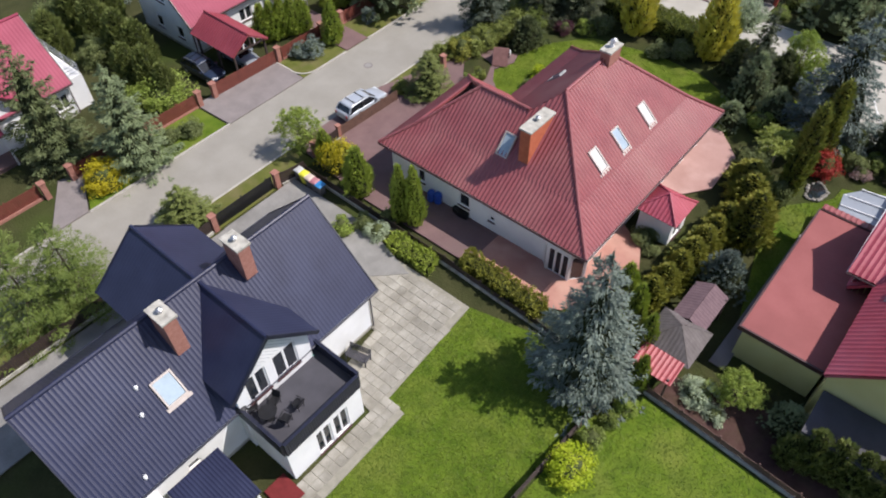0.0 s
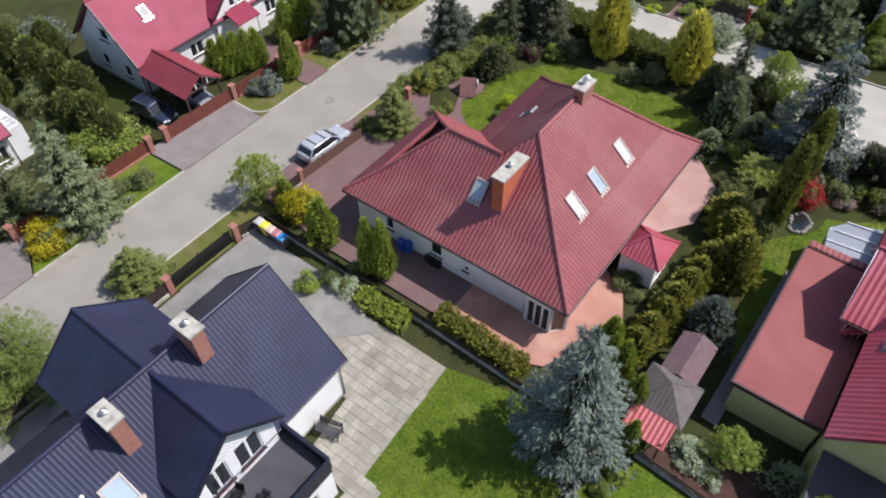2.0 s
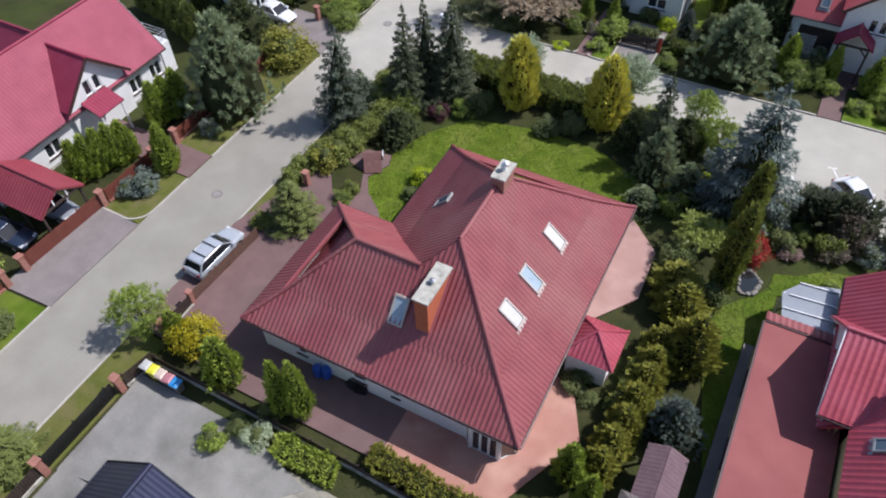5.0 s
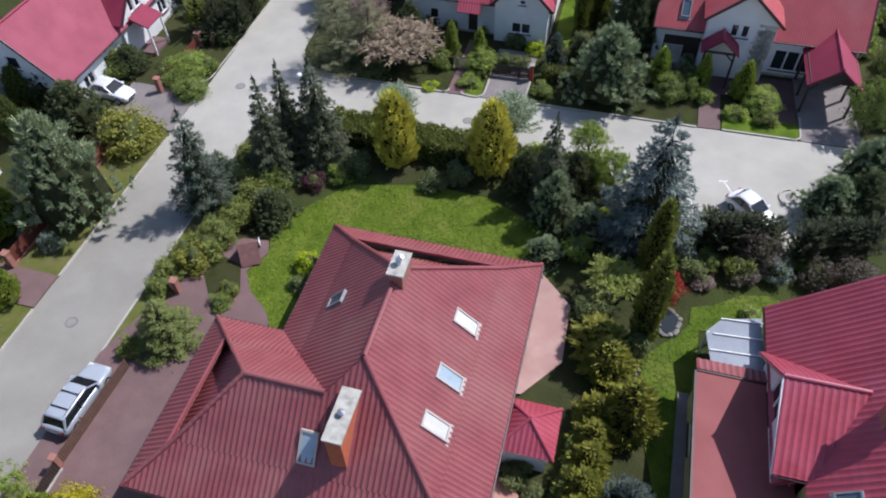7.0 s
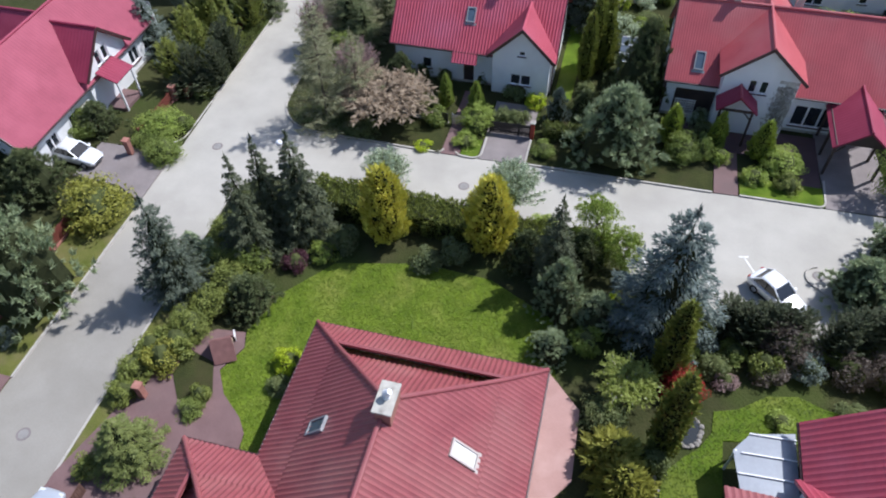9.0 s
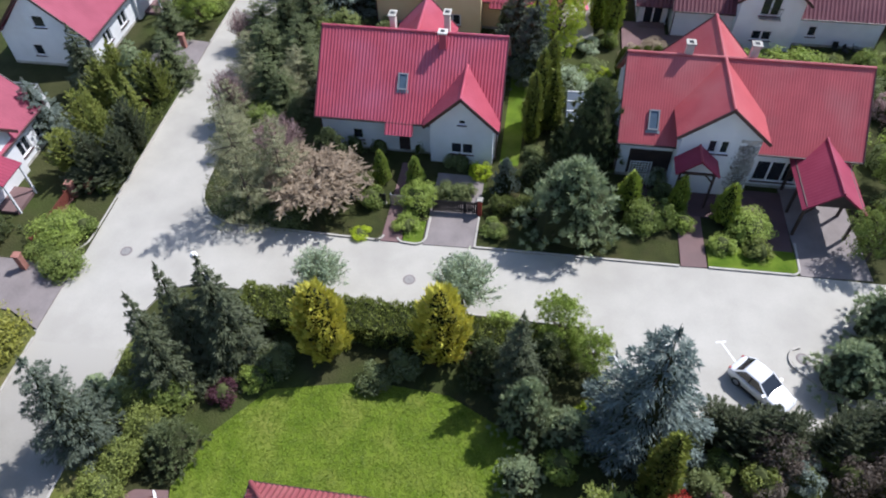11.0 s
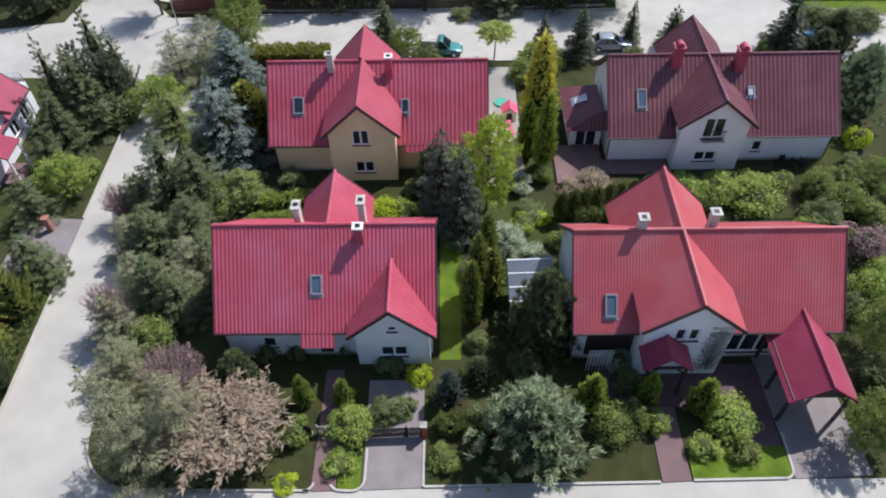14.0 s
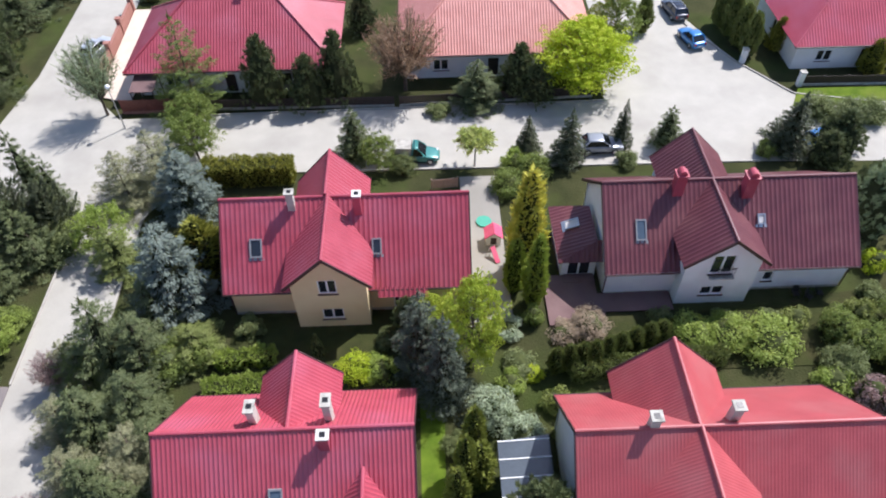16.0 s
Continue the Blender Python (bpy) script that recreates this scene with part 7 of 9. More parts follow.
for x, y, tall, wide in [
    (-56.19, 59.06, 5.0, 4.8), (-14.93, 58.69, 4.0, 3.38), (-11.26, 59.6, 4.0, 3.37), (9.2, 62.1, 4.4, 5.0),
    (-32.2, 51.02, 3.2, 4.11), (-52.39, 56.96, 5.0, 5.52), (-52.4, 65.08, 3.0, 4.0), (-29.18, 76.31, 4.0, 3.67), (-30.86, 124.2, 8.32, 5.23),
    (-26.47, 123.62, 6.4, 4.93), (-23.65, 124.79, 8.32, 4.95), (-5.31, 124.46, 6.4, 4.99),
]:
    grow("dark_pine", x, y, tall, wide)
for x, y, tall, wide in [
    (-3.71, 123.17, 5.12, 4.35), (23.37, 114.16, 5.0, 5.68), (22.26, 106.2, 6.0, 5.19), (21.59, 112.47, 4.0, 4.6), (-21.7, 137.18, 5.0, 4.43),
    (-16.7, 94.88, 5.0, 3.28), (-23.27, 93.38, 3.0, 1.22), (-13.1, 76.55, 2.6, 2.81), (-8.93, 79.44, 8.5, 5.92), 
]:
    grow("dark_pine", x, y, tall, wide)
for x, y, tall, wide in [
    (-4.1, 51.2, 2.3, 3.1),
]:
    grow("shrub_red", x, y, tall, wide)
for x, y, tall, wide in [
    (-30.62, 55.01, 1.5, 2.08),
]:
    grow("shrub_purple", x, y, tall, wide)
for x, y, tall, wide in [
    (-27.95, 57.56, 2.0, 2.65), (-21.75, 57.1, 1.7, 2.37), (-19.92, 58.12, 2.2, 2.59),
]:
    grow("shrub_blue2", x, y, tall, wide)
for x, y, tall, wide in [
    (-13.0, 57.9, 8.4, 3.9), (-33.9, 55.37, 9.6, 4.3), (-33.33, 57.67, 9.4, 3.8), (-31.12, 58.3, 9.6, 5.27), (-52.86, 83.05, 7.0, 4.51),
    (-5.43, 115.65, 4.2, 2.72), (-1.9, 113.86, 6.2, 3.81), (3.54, 116.24, 5.2, 2.36), (18.86, 114.67, 6.5, 4.89),
]:
    grow("dark_spruce", x, y, tall, wide)
for x, y, tall, wide in [
    (-26.64, 63.66, 4.2, 4.26), (-17.0, 63.53, 5.2, 4.99),
]:
    grow("tree_silver", x, y, tall, wide)
for x, y, tall, wide in [
    (-5.71, 55.88, 11.3, 7.2),
]:
    grow("steel_spruce", x, y, tall, wide)
for x, y, tall, wide in [
    (15.29, 88.19, 2.6, 2.7), (16.58, 87.29, 3.0, 3.41),
]:
    grow("shrub_mauve", x, y, tall, wide)
for x, y, tall, wide in [
    (9.74, 64.88, 5.0, 5.39), (6.8, 61.1, 4.2, 4.8),
]:
    grow("pine", x, y, tall, wide)
for x, y, tall, wide in [
    (-35.62, 45.44, 2.6, 2.73),
]:
    grow("shrub_yellowish", x, y, tall, wide)
for x, y, tall, wide in [
    (-37.13, 118.97, 5.0, 4.64), (-36.37, 115.85, 5.0, 4.67), (5.64, 131.69, 7.0, 5.41), (-19.28, 113.94, 3.5, 3.6), (13.75, 78.86, 5.0, 3.76),
    (10.56, 71.54, 5.0, 4.04), (20.22, 94.28, 3.0, 3.7),
]:
    grow("tree_green", x, y, tall, wide)
for x, y, tall, wide in [
    (-29.0, 72.0, 4.4, 9.2), (-31.7, 71.99, 3.6, 4.27),
]:
    grow("tree_blossom", x, y, tall, wide)
for x, y, tall, wide in [
    (-33.01, 75.43, 5.0, 4.83), (-38.92, 80.79, 5.0, 3.42), (-41.46, 91.47, 4.0, 3.14),
]:
    grow("tree_mauve", x, y, tall, wide)
for x, y, tall, wide in [
    (-38.48, 80.1, 5.0, 3.88), (-41.33, 110.47, 6.0, 5.32), (-37.87, 83.96, 5.0, 3.97), (-37.21, 77.08, 4.5, 3.99), (-40.26, 92.02, 5.0, 3.93),
    (-39.59, 87.8, 4.5, 4.09), (-34.29, 85.47, 5.0, 4.31), (-38.93, 112.39, 6.5, 5.95), (-34.75, 83.65, 4.0, 3.59), (-34.1, 70.6, 12.0, 4.77),
    (-31.8, 72.2, 8.5, 4.6),
]:
    grow("tree_dull", x, y, tall, wide)
for x, y, tall, wide in [
    (-16.88, 125.6, 8.8, 9.4),
]:
    grow("tree_bare", x, y, tall, wide)
for x, y, tall, wide in [
    (1.2, 125.21, 7.5, 9.88),
]:
    grow("tree_lime", x, y, tall, wide)
for x, y, tall, wide in [
    (-10.5, 113.6, 5.2, 4.4),
]:
    grow("tree_willow", x, y, tall, wide)
for x, y, tall, wide in [
    (-12.13, 92.33, 9.5, 4.8), (-14.65, 95.15, 4.0, 3.32),
]:
    grow("tree_fresh2", x, y, tall, wide)
for x, y, tall, wide in [
    (-7.05, 97.47, 8.0, 1.5), (-8.42, 98.92, 6.0, 1.46),
]:
    grow("slim_thuja", x, y, tall, wide)
for x, y, tall, wide in [
    (-7.39, 100.95, 11.0, 2.4),
]:
    grow("slim_gold", x, y, tall, wide)
for x, y, tall, wide in [
    (-3.01, 95.14, 1.5, 3.39), (-5.0, 94.46, 1.2, 2.53),
]:
    grow("shrub_blossom", x, y, tall, wide)
for x, y, tall, wide in [
    (-7.5, 49.9, 3.5, 4.5),
]:
    grow("tree_weep", x, y, tall, wide)
for x, y, tall, wide in [
    (-24.78, 74.81, 3.0, 1.44), (-22.09, 74.67, 2.8, 1.51),
]:
    grow("thuja_fresh", x, y, tall, wide)
for x, y, tall, wide in [
    (-3.7, 77.5, 1.6, 2.01),
]:
    grow("lilac", x, y, tall, wide)
for x, y, tall, wide in [
    (-15.44, 59.6, 1.6, 1.91),
]:
    grow("shrub_purple2", x, y, tall, wide)
for x, y, tall, wide in [
    (-38.3, 4.6, 9.0, 6.5), (-37.2, 7.4, 8.0, 5.5),
]:
    grow("larch_fresh", x, y, tall, wide)
for x, y, tall, wide in [
    (-25.2, 59.0, 7.0, 2.8), (-17.8, 59.8, 6.9, 2.8),
]:
    grow("gold_thuja", x, y, tall, wide)
for x, y, tall, wide in [
    (-37.67, 93.07, 8.4, 5.92), (-34.68, 82.26, 4.8, 3.88), (-34.99, 88.95, 6.0, 4.57), (-33.3, 86.09, 4.8, 3.33), (-36.01, 97.28, 4.8, 4.23),
    (-35.24, 92.74, 7.2, 4.85),
]:
    grow("fir", x, y, tall, wide)
for x, y, tall, wide in [
    (-39.58, 92.0, 5.0, 4.39), (-39.97, 102.5, 5.0, 4.48), (-32.21, 93.96, 3.5, 4.51),
]:
    grow("fir_olive", x, y, tall, wide)
for x, y, tall, wide in [
    (-49.03, 92.03, 5.0, 4.0), (-47.34, 103.89, 6.0, 5.49), (-51.09, 105.31, 9.0, 3.74), (-46.44, 108.84, 7.5, 3.09), (-48.82, 97.01, 7.5, 3.26),
]:
    grow("fir", x, y, tall, wide)
for x, y, tall, wide in [
    (-49.58, 76.44, 5.4, 2.47), (-47.16, 74.7, 5.4, 2.41), (-46.24, 82.13, 5.4, 2.58), (-50.31, 81.2, 4.86, 2.56), (-49.35, 72.7, 4.59, 2.7),
    (-50.28, 83.59, 4.86, 2.63),
]:
    grow("plume_thuja", x, y, tall, wide)
for x, y, tall, wide in [
    (-47.28, 72.4, 4.73, 2.37), (-45.27, 73.3, 4.73, 2.38), (-45.4, 76.01, 5.4, 2.19), (-46.36, 76.61, 4.05, 2.42), (-46.07, 71.74, 2.03, 2.31),
    (-47.84, 71.02, 2.03, 2.67),
]:
    grow("plume_dark", x, y, tall, wide)
for x, y, tall, wide in [
    (-0.24, 55.8, 3.94, 2.14), (0.88, 56.35, 3.94, 2.14), (-1.48, 56.64, 3.2, 2.17), (4.74, 56.26, 3.94, 2.11), (5.57, 56.69, 4.16, 2.11),
    (6.56, 57.33, 3.73, 2.12), (7.36, 57.19, 4.06, 2.11), (8.29, 57.51, 3.84, 2.11), (9.16, 57.8, 4.16, 2.11), (-0.88, 56.16, 3.63, 2.05),
    (0.39, 56.21, 3.73, 2.05), (1.66, 56.37, 3.73, 2.14), (2.46, 56.26, 3.84, 2.12),
]:
    grow("plume_dark", x, y, tall, wide)
for x, y, tall, wide in [
    (-2.3, 27.0, 1.3, 2.6), (-1.0, 26.3, 1.0, 1.7),
]:
    grow("shrub_silver", x, y, tall, wide)
for x, y, tall, wide in [
    (-60.5, 123.6, 7.5, 6.0), (-59.6, 129.5, 8.5, 5.5), (-62.5, 134.5, 9.0, 7.0),
]:
    grow("dark_pine", x, y, tall, wide)
for x, y, tall, wide in [
    (-59.0, 126.4, 9.0, 4.6), (-61.5, 140.5, 10.0, 6.0), (-59.4, 146.0, 9.5, 5.0), (-64.5, 128.0, 9.5, 5.5),
]:
    grow("fir", x, y, tall, wide)
for x, y, tall, wide in [
    (-46.9, 123.0, 8.6, 6.5),
]:
    grow("tree_grey", x, y, tall, wide)
for x, y, tall, wide in [
    (-47.6, 145.5, 2.6, 3.0), (-46.8, 149.0, 2.8, 3.2),
]:
    grow("shrub_dull", x, y, tall, wide)
for x, y, tall, wide in [
    (-47.3, 94.9, 3.8, 4.4),
]:
    grow("tree_fresh", x, y, tall, wide)
for x, y, tall, wide in [
    (1.9, 55.6, 3.3, 3.9), (5.8, 54.6, 2.2, 2.8), (1.0, 53.6, 1.6, 2.6), (8.2, 54.8, 2.6, 3.6),
]:
    grow("shrub_brown", x, y, tall, wide)
for x, y, tall, wide in [
    (9.8, 53.4, 2.4, 3.2),
]:
    grow("shrub_hedge", x, y, tall, wide)
for x, y, tall, wide in [
    (5.6, 51.8, 1.0, 2.0), (8.8, 51.7, 1.1, 2.2), (-2.2, 53.2, 1.6, 2.2),
]:
    grow("shrub_dull", x, y, tall, wide)
for x, y, tall, wide in [
    (21.4, 104.0, 8.0, 6.4),
]:
    grow("grey_pine", x, y, tall, wide)
for x, y, tall, wide in [
    (19.4, 101.6, 2.0, 2.6), (19.2, 97.0, 1.6, 2.4),
]:
    grow("shrub_dull", x, y, tall, wide)
for x, y, tall, wide in [
    (-48.37, 105.51, 7.8, 4.19), (-46.18, 106.54, 6.5, 3.28),
]:
    grow("plume_dark", x, y, tall, wide)
for x, y, tall, wide in [
    (-27.96, 47.28, 1.6, 2.15),
]:
    grow("shrub_lime", x, y, tall, wide)
for x, y, tall, wide in [
    (-47.16, 74.7, 6.05, 2.29), (-46.99, 77.79, 6.05, 2.37), (-50.31, 81.2, 5.44, 2.43), (-49.98, 78.13, 5.14, 2.35), (-50.28, 83.59, 5.44, 2.5),
    (-47.18, 79.59, 5.44, 2.38),
]:
    grow("spire_olive", x, y, tall, wide)
for x, y, tall, wide in [
    (17.6, 95.2, 1.8, 2.6), (12.6, 95.0, 1.5, 2.4), (-6.4, 88.6, 1.7, 2.4), (-6.0, 86.2, 1.5, 2.2), (18.4, 90.6, 2.4, 3.2),
]:
    grow("shrub_hedge", x, y, tall, wide)
for x, y, tall, wide in [
    (10.6, 94.8, 1.4, 2.2), (7.2, 95.4, 1.0, 1.8), (2.4, 95.6, 1.2, 2.0), (-13.6, 85.6, 1.8, 2.2), (-13.2, 79.2, 1.4, 2.0),
    (-10.2, 77.4, 1.8, 2.6), (-28.6, 95.8, 1.6, 2.4), (-18.2, 94.4, 1.4, 2.2), (13.4, 76.0, 2.8, 3.6), (12.8, 73.6, 2.4, 3.2),
]:
    grow("shrub_dull", x, y, tall, wide)
for x, y, tall, wide in [
    (13.2, 89.4, 2.0, 3.0), (17.2, 85.0, 2.2, 3.2), (-9.4, 90.2, 1.6, 2.4), (11.8, 83.6, 2.4, 2.8), (11.9, 86.4, 2.2, 2.6),
]:
    grow("shrub_fresh", x, y, tall, wide)
for x, y, tall, wide in [
    (-9.0, 86.0, 2.6, 3.2),
]:
    grow("shrub_silver", x, y, tall, wide)
for x, y, tall, wide in [
    (-38.2, 124.3, 10.6, 6.6),
]:
    grow("larch_fresh", x, y, tall, wide)
for x, y, tall, wide in [
    (-5.1, 52.2, 7.6, 1.65), (-5.2, 46.9, 8.8, 1.6),
]:
    grow("slim_dark", x, y, tall, wide)
for x, y, tall, wide in [
    (-9.77, 54.88, 3.5, 3.58),
]:
    grow("grey_pine", x, y, tall, wide)
for x, y, tall, wide in [
    (-20.5, 91.7, 2.2, 3.2),
]:
    grow("shrub_lime", x, y, tall, wide)
for x, y, tall, wide in [
    (-18.79, 91.67, 1.8, 2.82),
]:
    grow("shrub_fresh", x, y, tall, wide)
for x, y, tall, wide in [
    (-37.4, 51.0, 9.6, 4.73),
]:
    grow("ash_spruce", x, y, tall, wide)
for x, y, tall, wide in [
    (3.3, 54.4, 1.9, 2.5),
]:
    grow("shrub_blue", x, y, tall, wide)
for x, y, tall, wide in [
    (0.6, 53.8, 2.3, 2.3),
]:
    grow("shrub_hedge", x, y, tall, wide)
for x, y, tall, wide in [
    (-1.5, 52.4, 1.1, 1.8),
]:
    grow("shrub_mauve", x, y, tall, wide)
for x, y, tall, wide in [
    (1.6, 50.4, 1.0, 1.7),
]:
    grow("shrub_fresh", x, y, tall, wide)
for x, y, tall, wide in [
    (-8.7, 56.7, 1.3, 1.6),
]:
    grow("shrub_lime", x, y, tall, wide)
for x, y, tall, wide in [
    (-14.2, 89.4, 10.3, 3.9),
]:
    grow("ash_spruce", x, y, tall, wide)
for x, y, tall, wide in [
    (-15.7, 92.03, 9.3, 4.3),
]:
    grow("ash_spruce", x, y, tall, wide)
for x, y, tall, wide in [
    (-13.17, 82.46, 8.0, 1.41), (-13.69, 81.13, 7.0, 1.32), (-12.53, 84.28, 8.0, 1.44), (-12.27, 83.02, 6.0, 1.69),
]:
    grow("slim_dark", x, y, tall, wide)


# ---- hedges, fences, gates ----
def hedge(p, q, wide, tall, leaf, label, group=""):
    """A clipped hedge from p to q: a dark, shade-coloured body covered with leaf sprays."""
    p, q = Vector((*p, 0)), Vector((*q, 0))
    L = (q - p).length
    ob = thing("hedge", Matrix.Translation(p) @ Matrix.Rotation(math.atan2(q.y - p.y, q.x - p.x), 4, "Z"), label, "hedge", group)
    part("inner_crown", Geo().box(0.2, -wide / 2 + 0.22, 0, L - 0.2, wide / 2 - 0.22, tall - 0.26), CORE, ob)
    n = int((L * wide + 2 * L * tall + 2 * wide * tall) * 190)
    a = rng.uniform(0, 2 * L * tall + L * wide + 2 * wide * tall, n)
    u, v = rng.uniform(0, 1, n), rng.uniform(0, 1, n)
    pts, nrm = np.zeros((n, 3)), np.zeros((n, 3))
    top = a < L * wide
    s1 = ~top & (a < L * wide + L * tall)
    s2 = ~top & ~s1 & (a < L * wide + 2 * L * tall)
    e = ~top & ~s1 & ~s2
    sign = np.where(v > 0.5, 1, -1)
    pts[top] = np.stack([u * L, (v - 0.5) * wide, np.full(n, tall)], 1)[top]
    nrm[top] = (0, 0, 1)
    for m, s in ((s1, -1), (s2, 1)):
        pts[m] = np.stack([u * L, np.full(n, s * wide / 2), v * tall], 1)[m]
        nrm[m] = (0, s, 0.3)
    pts[e] = np.stack([(sign > 0) * L, (u - 0.5) * wide, rng.uniform(0, 1, n) * tall], 1)[e]
    nrm[e] = np.stack([sign, 0 * u, 0 * u + 0.3], 1)[e]
    bump = 0.10 * np.sin(pts[:, 0] * 2.3 + pts[:, 1]) + 0.09 * np.sin(pts[:, 0] * 5.7 + pts[:, 1] * 5) + 0.06 * np.sin(pts[:, 0] * 11 - pts[:, 2] * 6) + rng.normal(0, 0.06, n) - 0.06
    pts += nrm * bump[:, None]
    me = blade_mesh("leaves", pts, nrm + np.array([0, 0, 0.7]), nrm + ball(n) * 0.6, 0.19, 0.045, 0.35)
    me.materials.append(LEAF[leaf])
    new("crown", me).parent = ob
    return ob


hedge((-24.9, 24.3), (-21.0, 24.3), 1.3, 0.85, "thuja", "low flat-clipped bright green hedge")
hedge((-19.6, 26.1), (-12.9, 25.7), 1.3, 1.35, "olive", "clipped olive-gold hedge beside the terrace")
hedge((-31.4, 61.2), (-19.6, 60.9), 2.4, 1.9, "hedge", "olive-green clipped hedge along the road")
hedge((-17.0, 61.0), (-9.5, 60.8), 1.8, 1.6, "hedge", "green hedge along the road")
hedge((-35.0, 112.6), (-27.0, 112.6), 1.8, 2.3, "olive", "tall clipped yellow-green hedge")
hedge((-31.0, 90.4), (-25.4, 90.8), 1.3, 1.3, "fresh", "clipped fresh green garden hedge")
hedge((-30.6, 92.8), (-26.4, 93.2), 1.1, 1.2, "fresh", "clipped fresh green garden hedge")
hedge((-15.9, 72.8), (-12.2, 73.0), 1.0, 1.2, "thuja_dark", "dark clipped front-garden hedge")
hedge((-5.2, 90.8), (6.0, 91.6), 1.0, 1.6, "thuja_dark", "dark boundary hedge between gardens")
hedge((-45.9, 70.6), (-46.0, 84.8), 1.0, 0.7, "thuja_dark", "low dark hedge along the kerb")


def pier(x, y, tall=1.5, w=0.42, material=None, label="red brick gate pier with a capping slab"):
    ob = thing("gate_pier", pose(x, y, 0), label, "gate pier")
    part("shaft", Geo().box(-w / 2, -w / 2, 0, w / 2, w / 2, tall), material or BRICK, ob)
    part("cap", Geo().box(-w / 2 - 0.06, -w / 2 - 0.06, tall, w / 2 + 0.06, w / 2 + 0.06, tall + 0.1), BRICK if material is None else CONCRETE, ob)
    return ob


def fence(p, q, tall, material, label, gap=0.02, board=0.14, name="fence", base=True):
    """Upright boards on two rails between posts."""
    p, q = Vector((*p, 0)), Vector((*q, 0))
    L = (q - p).length
    ob = thing(name, Matrix.Translation(p) @ Matrix.Rotation(math.atan2(q.y - p.y, q.x - p.x), 4, "Z"), label, name.replace("_", " "))
    n = min(295, int(L / (board + gap)))
    step = L / n
    me = None
    for i in range(n):
        if me is None:
            b = part("board", Geo().box(-board / 2, -0.015, 0.12, board / 2, 0.015, tall), material, ob)
            me = b.data
        else:
            b = new("board", me)
            b.parent = ob
        b.location = ((i + 0.5) * step, 0, 0)
    for z in (0.35, tall - 0.25):
        part("rail", Geo().box(0, 0.02, z, L, 0.07, z + 0.09), material, ob)
    for i in range(int(L / 2.4) + 1):
        x = min(i * 2.4, L - 0.06)
        part("post", Geo().box(x, 0.02, 0, x + 0.1, 0.12, tall + 0.08), material, ob)
    if base:
        part("base_wall", Geo().box(0, -0.12, 0, L, 0.15, 0.25), BRICK if material is REDWOOD else CONCRETE, ob)
    return ob


fence((-48.9, -4), (-48.7, 10.6), 1.4, REDWOOD, "red-brown board fence on a brick base")
fence((-48.7, 13.6), (-48.6, 25.1), 1.4, REDWOOD, "red-brown board fence on a brick base")
fence((-48.6, 27.3), (-48.4, 33.9), 1.4, REDWOOD, "closed red-brown sliding gate", name="gate", base=False)
fence((-48.3, 34.6), (-48.3, 39.4), 1.4, REDWOOD, "red-brown board fence on a brick base")
fence((-48.3, 42.4), (-48.3, 57.2), 1.4, REDWOOD, "red-brown board fence on a brick base")
fence((-48.4, 64.6), (-48.3, 69.8), 1.2, REDWOOD, "red-brown board fence on a brick base")
fence((-47.2, 70.4), (-47.2, 85), 1.1, REDWOOD, "red-brown board fence on a brick base")
for x, y in ((-48.5, 10.9), (-48.7, 13.3), (-48.6, 25.4), (-48.6, 27.0), (-48.4, 34.2), (-48.3, 39.6), (-48.3, 42.2), (-48.3, 62.8), (-48.2, 70.1), (-47.4, 86.5), (-47.4, 90.5)):
    pier(x, y)
fence((-36.1, 27.6), (-36.1, 30.0), 1.2, DARKWOOD, "short dark-stained board fence")
fence((-36.2, 30.2), (-35.9, 36.9), 1.15, mat("brown_boards", (0.11, 0.06, 0.045), (0.17, 0.095, 0.07), rough=0.7, scale=2, fine=40, bump=0.3), "brown sliding gate of the forecourt", name="gate", base=False)
pier(-36.0, 27.3)
pier(-36.2, 30.1, 1.3, 0.3)
pier(-35.8, 43.0, 1.4, 0.4)
fence((-35.7, -18), (-35.7, 16.7), 1.3, DARKWOOD, "dark board fence behind the house")
fence((-35.8, 17.3), (-35.8, 22.6), 1.35, BLACKMETAL, "black slatted sliding gate, closed", name="gate", base=False)
pier(-35.75, 17.0)
pier(-35.7, 22.95)
fence((-35.6, 23.3), (-35.2, 25.4), 1.3, DARKWOOD, "short dark fence by the bins")
fence((-35.2, 25.4), (-20.0, 25.2), 0.9, DARKWOOD, "low dark fence between two gardens")
fence((-20.0, 25.2), (-11.0, 24.9), 0.7, DARKWOOD, "low dark fence between two gardens")
fence((-6.6, 21.9), (-7.4, 8), 1.0, DARKWOOD, "dark board fence between two lawns", base=False)
fence((-4.9, 25.2), (6.0, 24.5), 0.8, mat("brown_slats", (0.09, 0.05, 0.042), (0.14, 0.08, 0.066), rough=0.8, scale=2, fine=40), "low brown slatted fence")
fence((-20.4, 72.2), (-17.0, 72.3), 1.3, BLACKMETAL, "black slatted driveway gate, closed", name="gate", base=False)
pier(-16.85, 72.3, 1.6, 0.3, mat("red_post", (0.28, 0.03, 0.02), (0.34, 0.05, 0.03), rough=0.6))
fence((-24.0, 72.5), (-31.5, 73.5), 1.1, BLACKMETAL, "black metal front-garden fence")
fence((-23.7, 72.5), (-22.3, 72.5), 1.1, STEEL, "grey slatted garden gate", name="gate", base=False)
fence((-38, 123.4), (-18, 123.0), 1.2, DARKWOOD, "dark fence along the far road")
fence((-17.5, 123.0), (2.2, 123.6), 1.2, DARKWOOD, "dark fence along the far road")
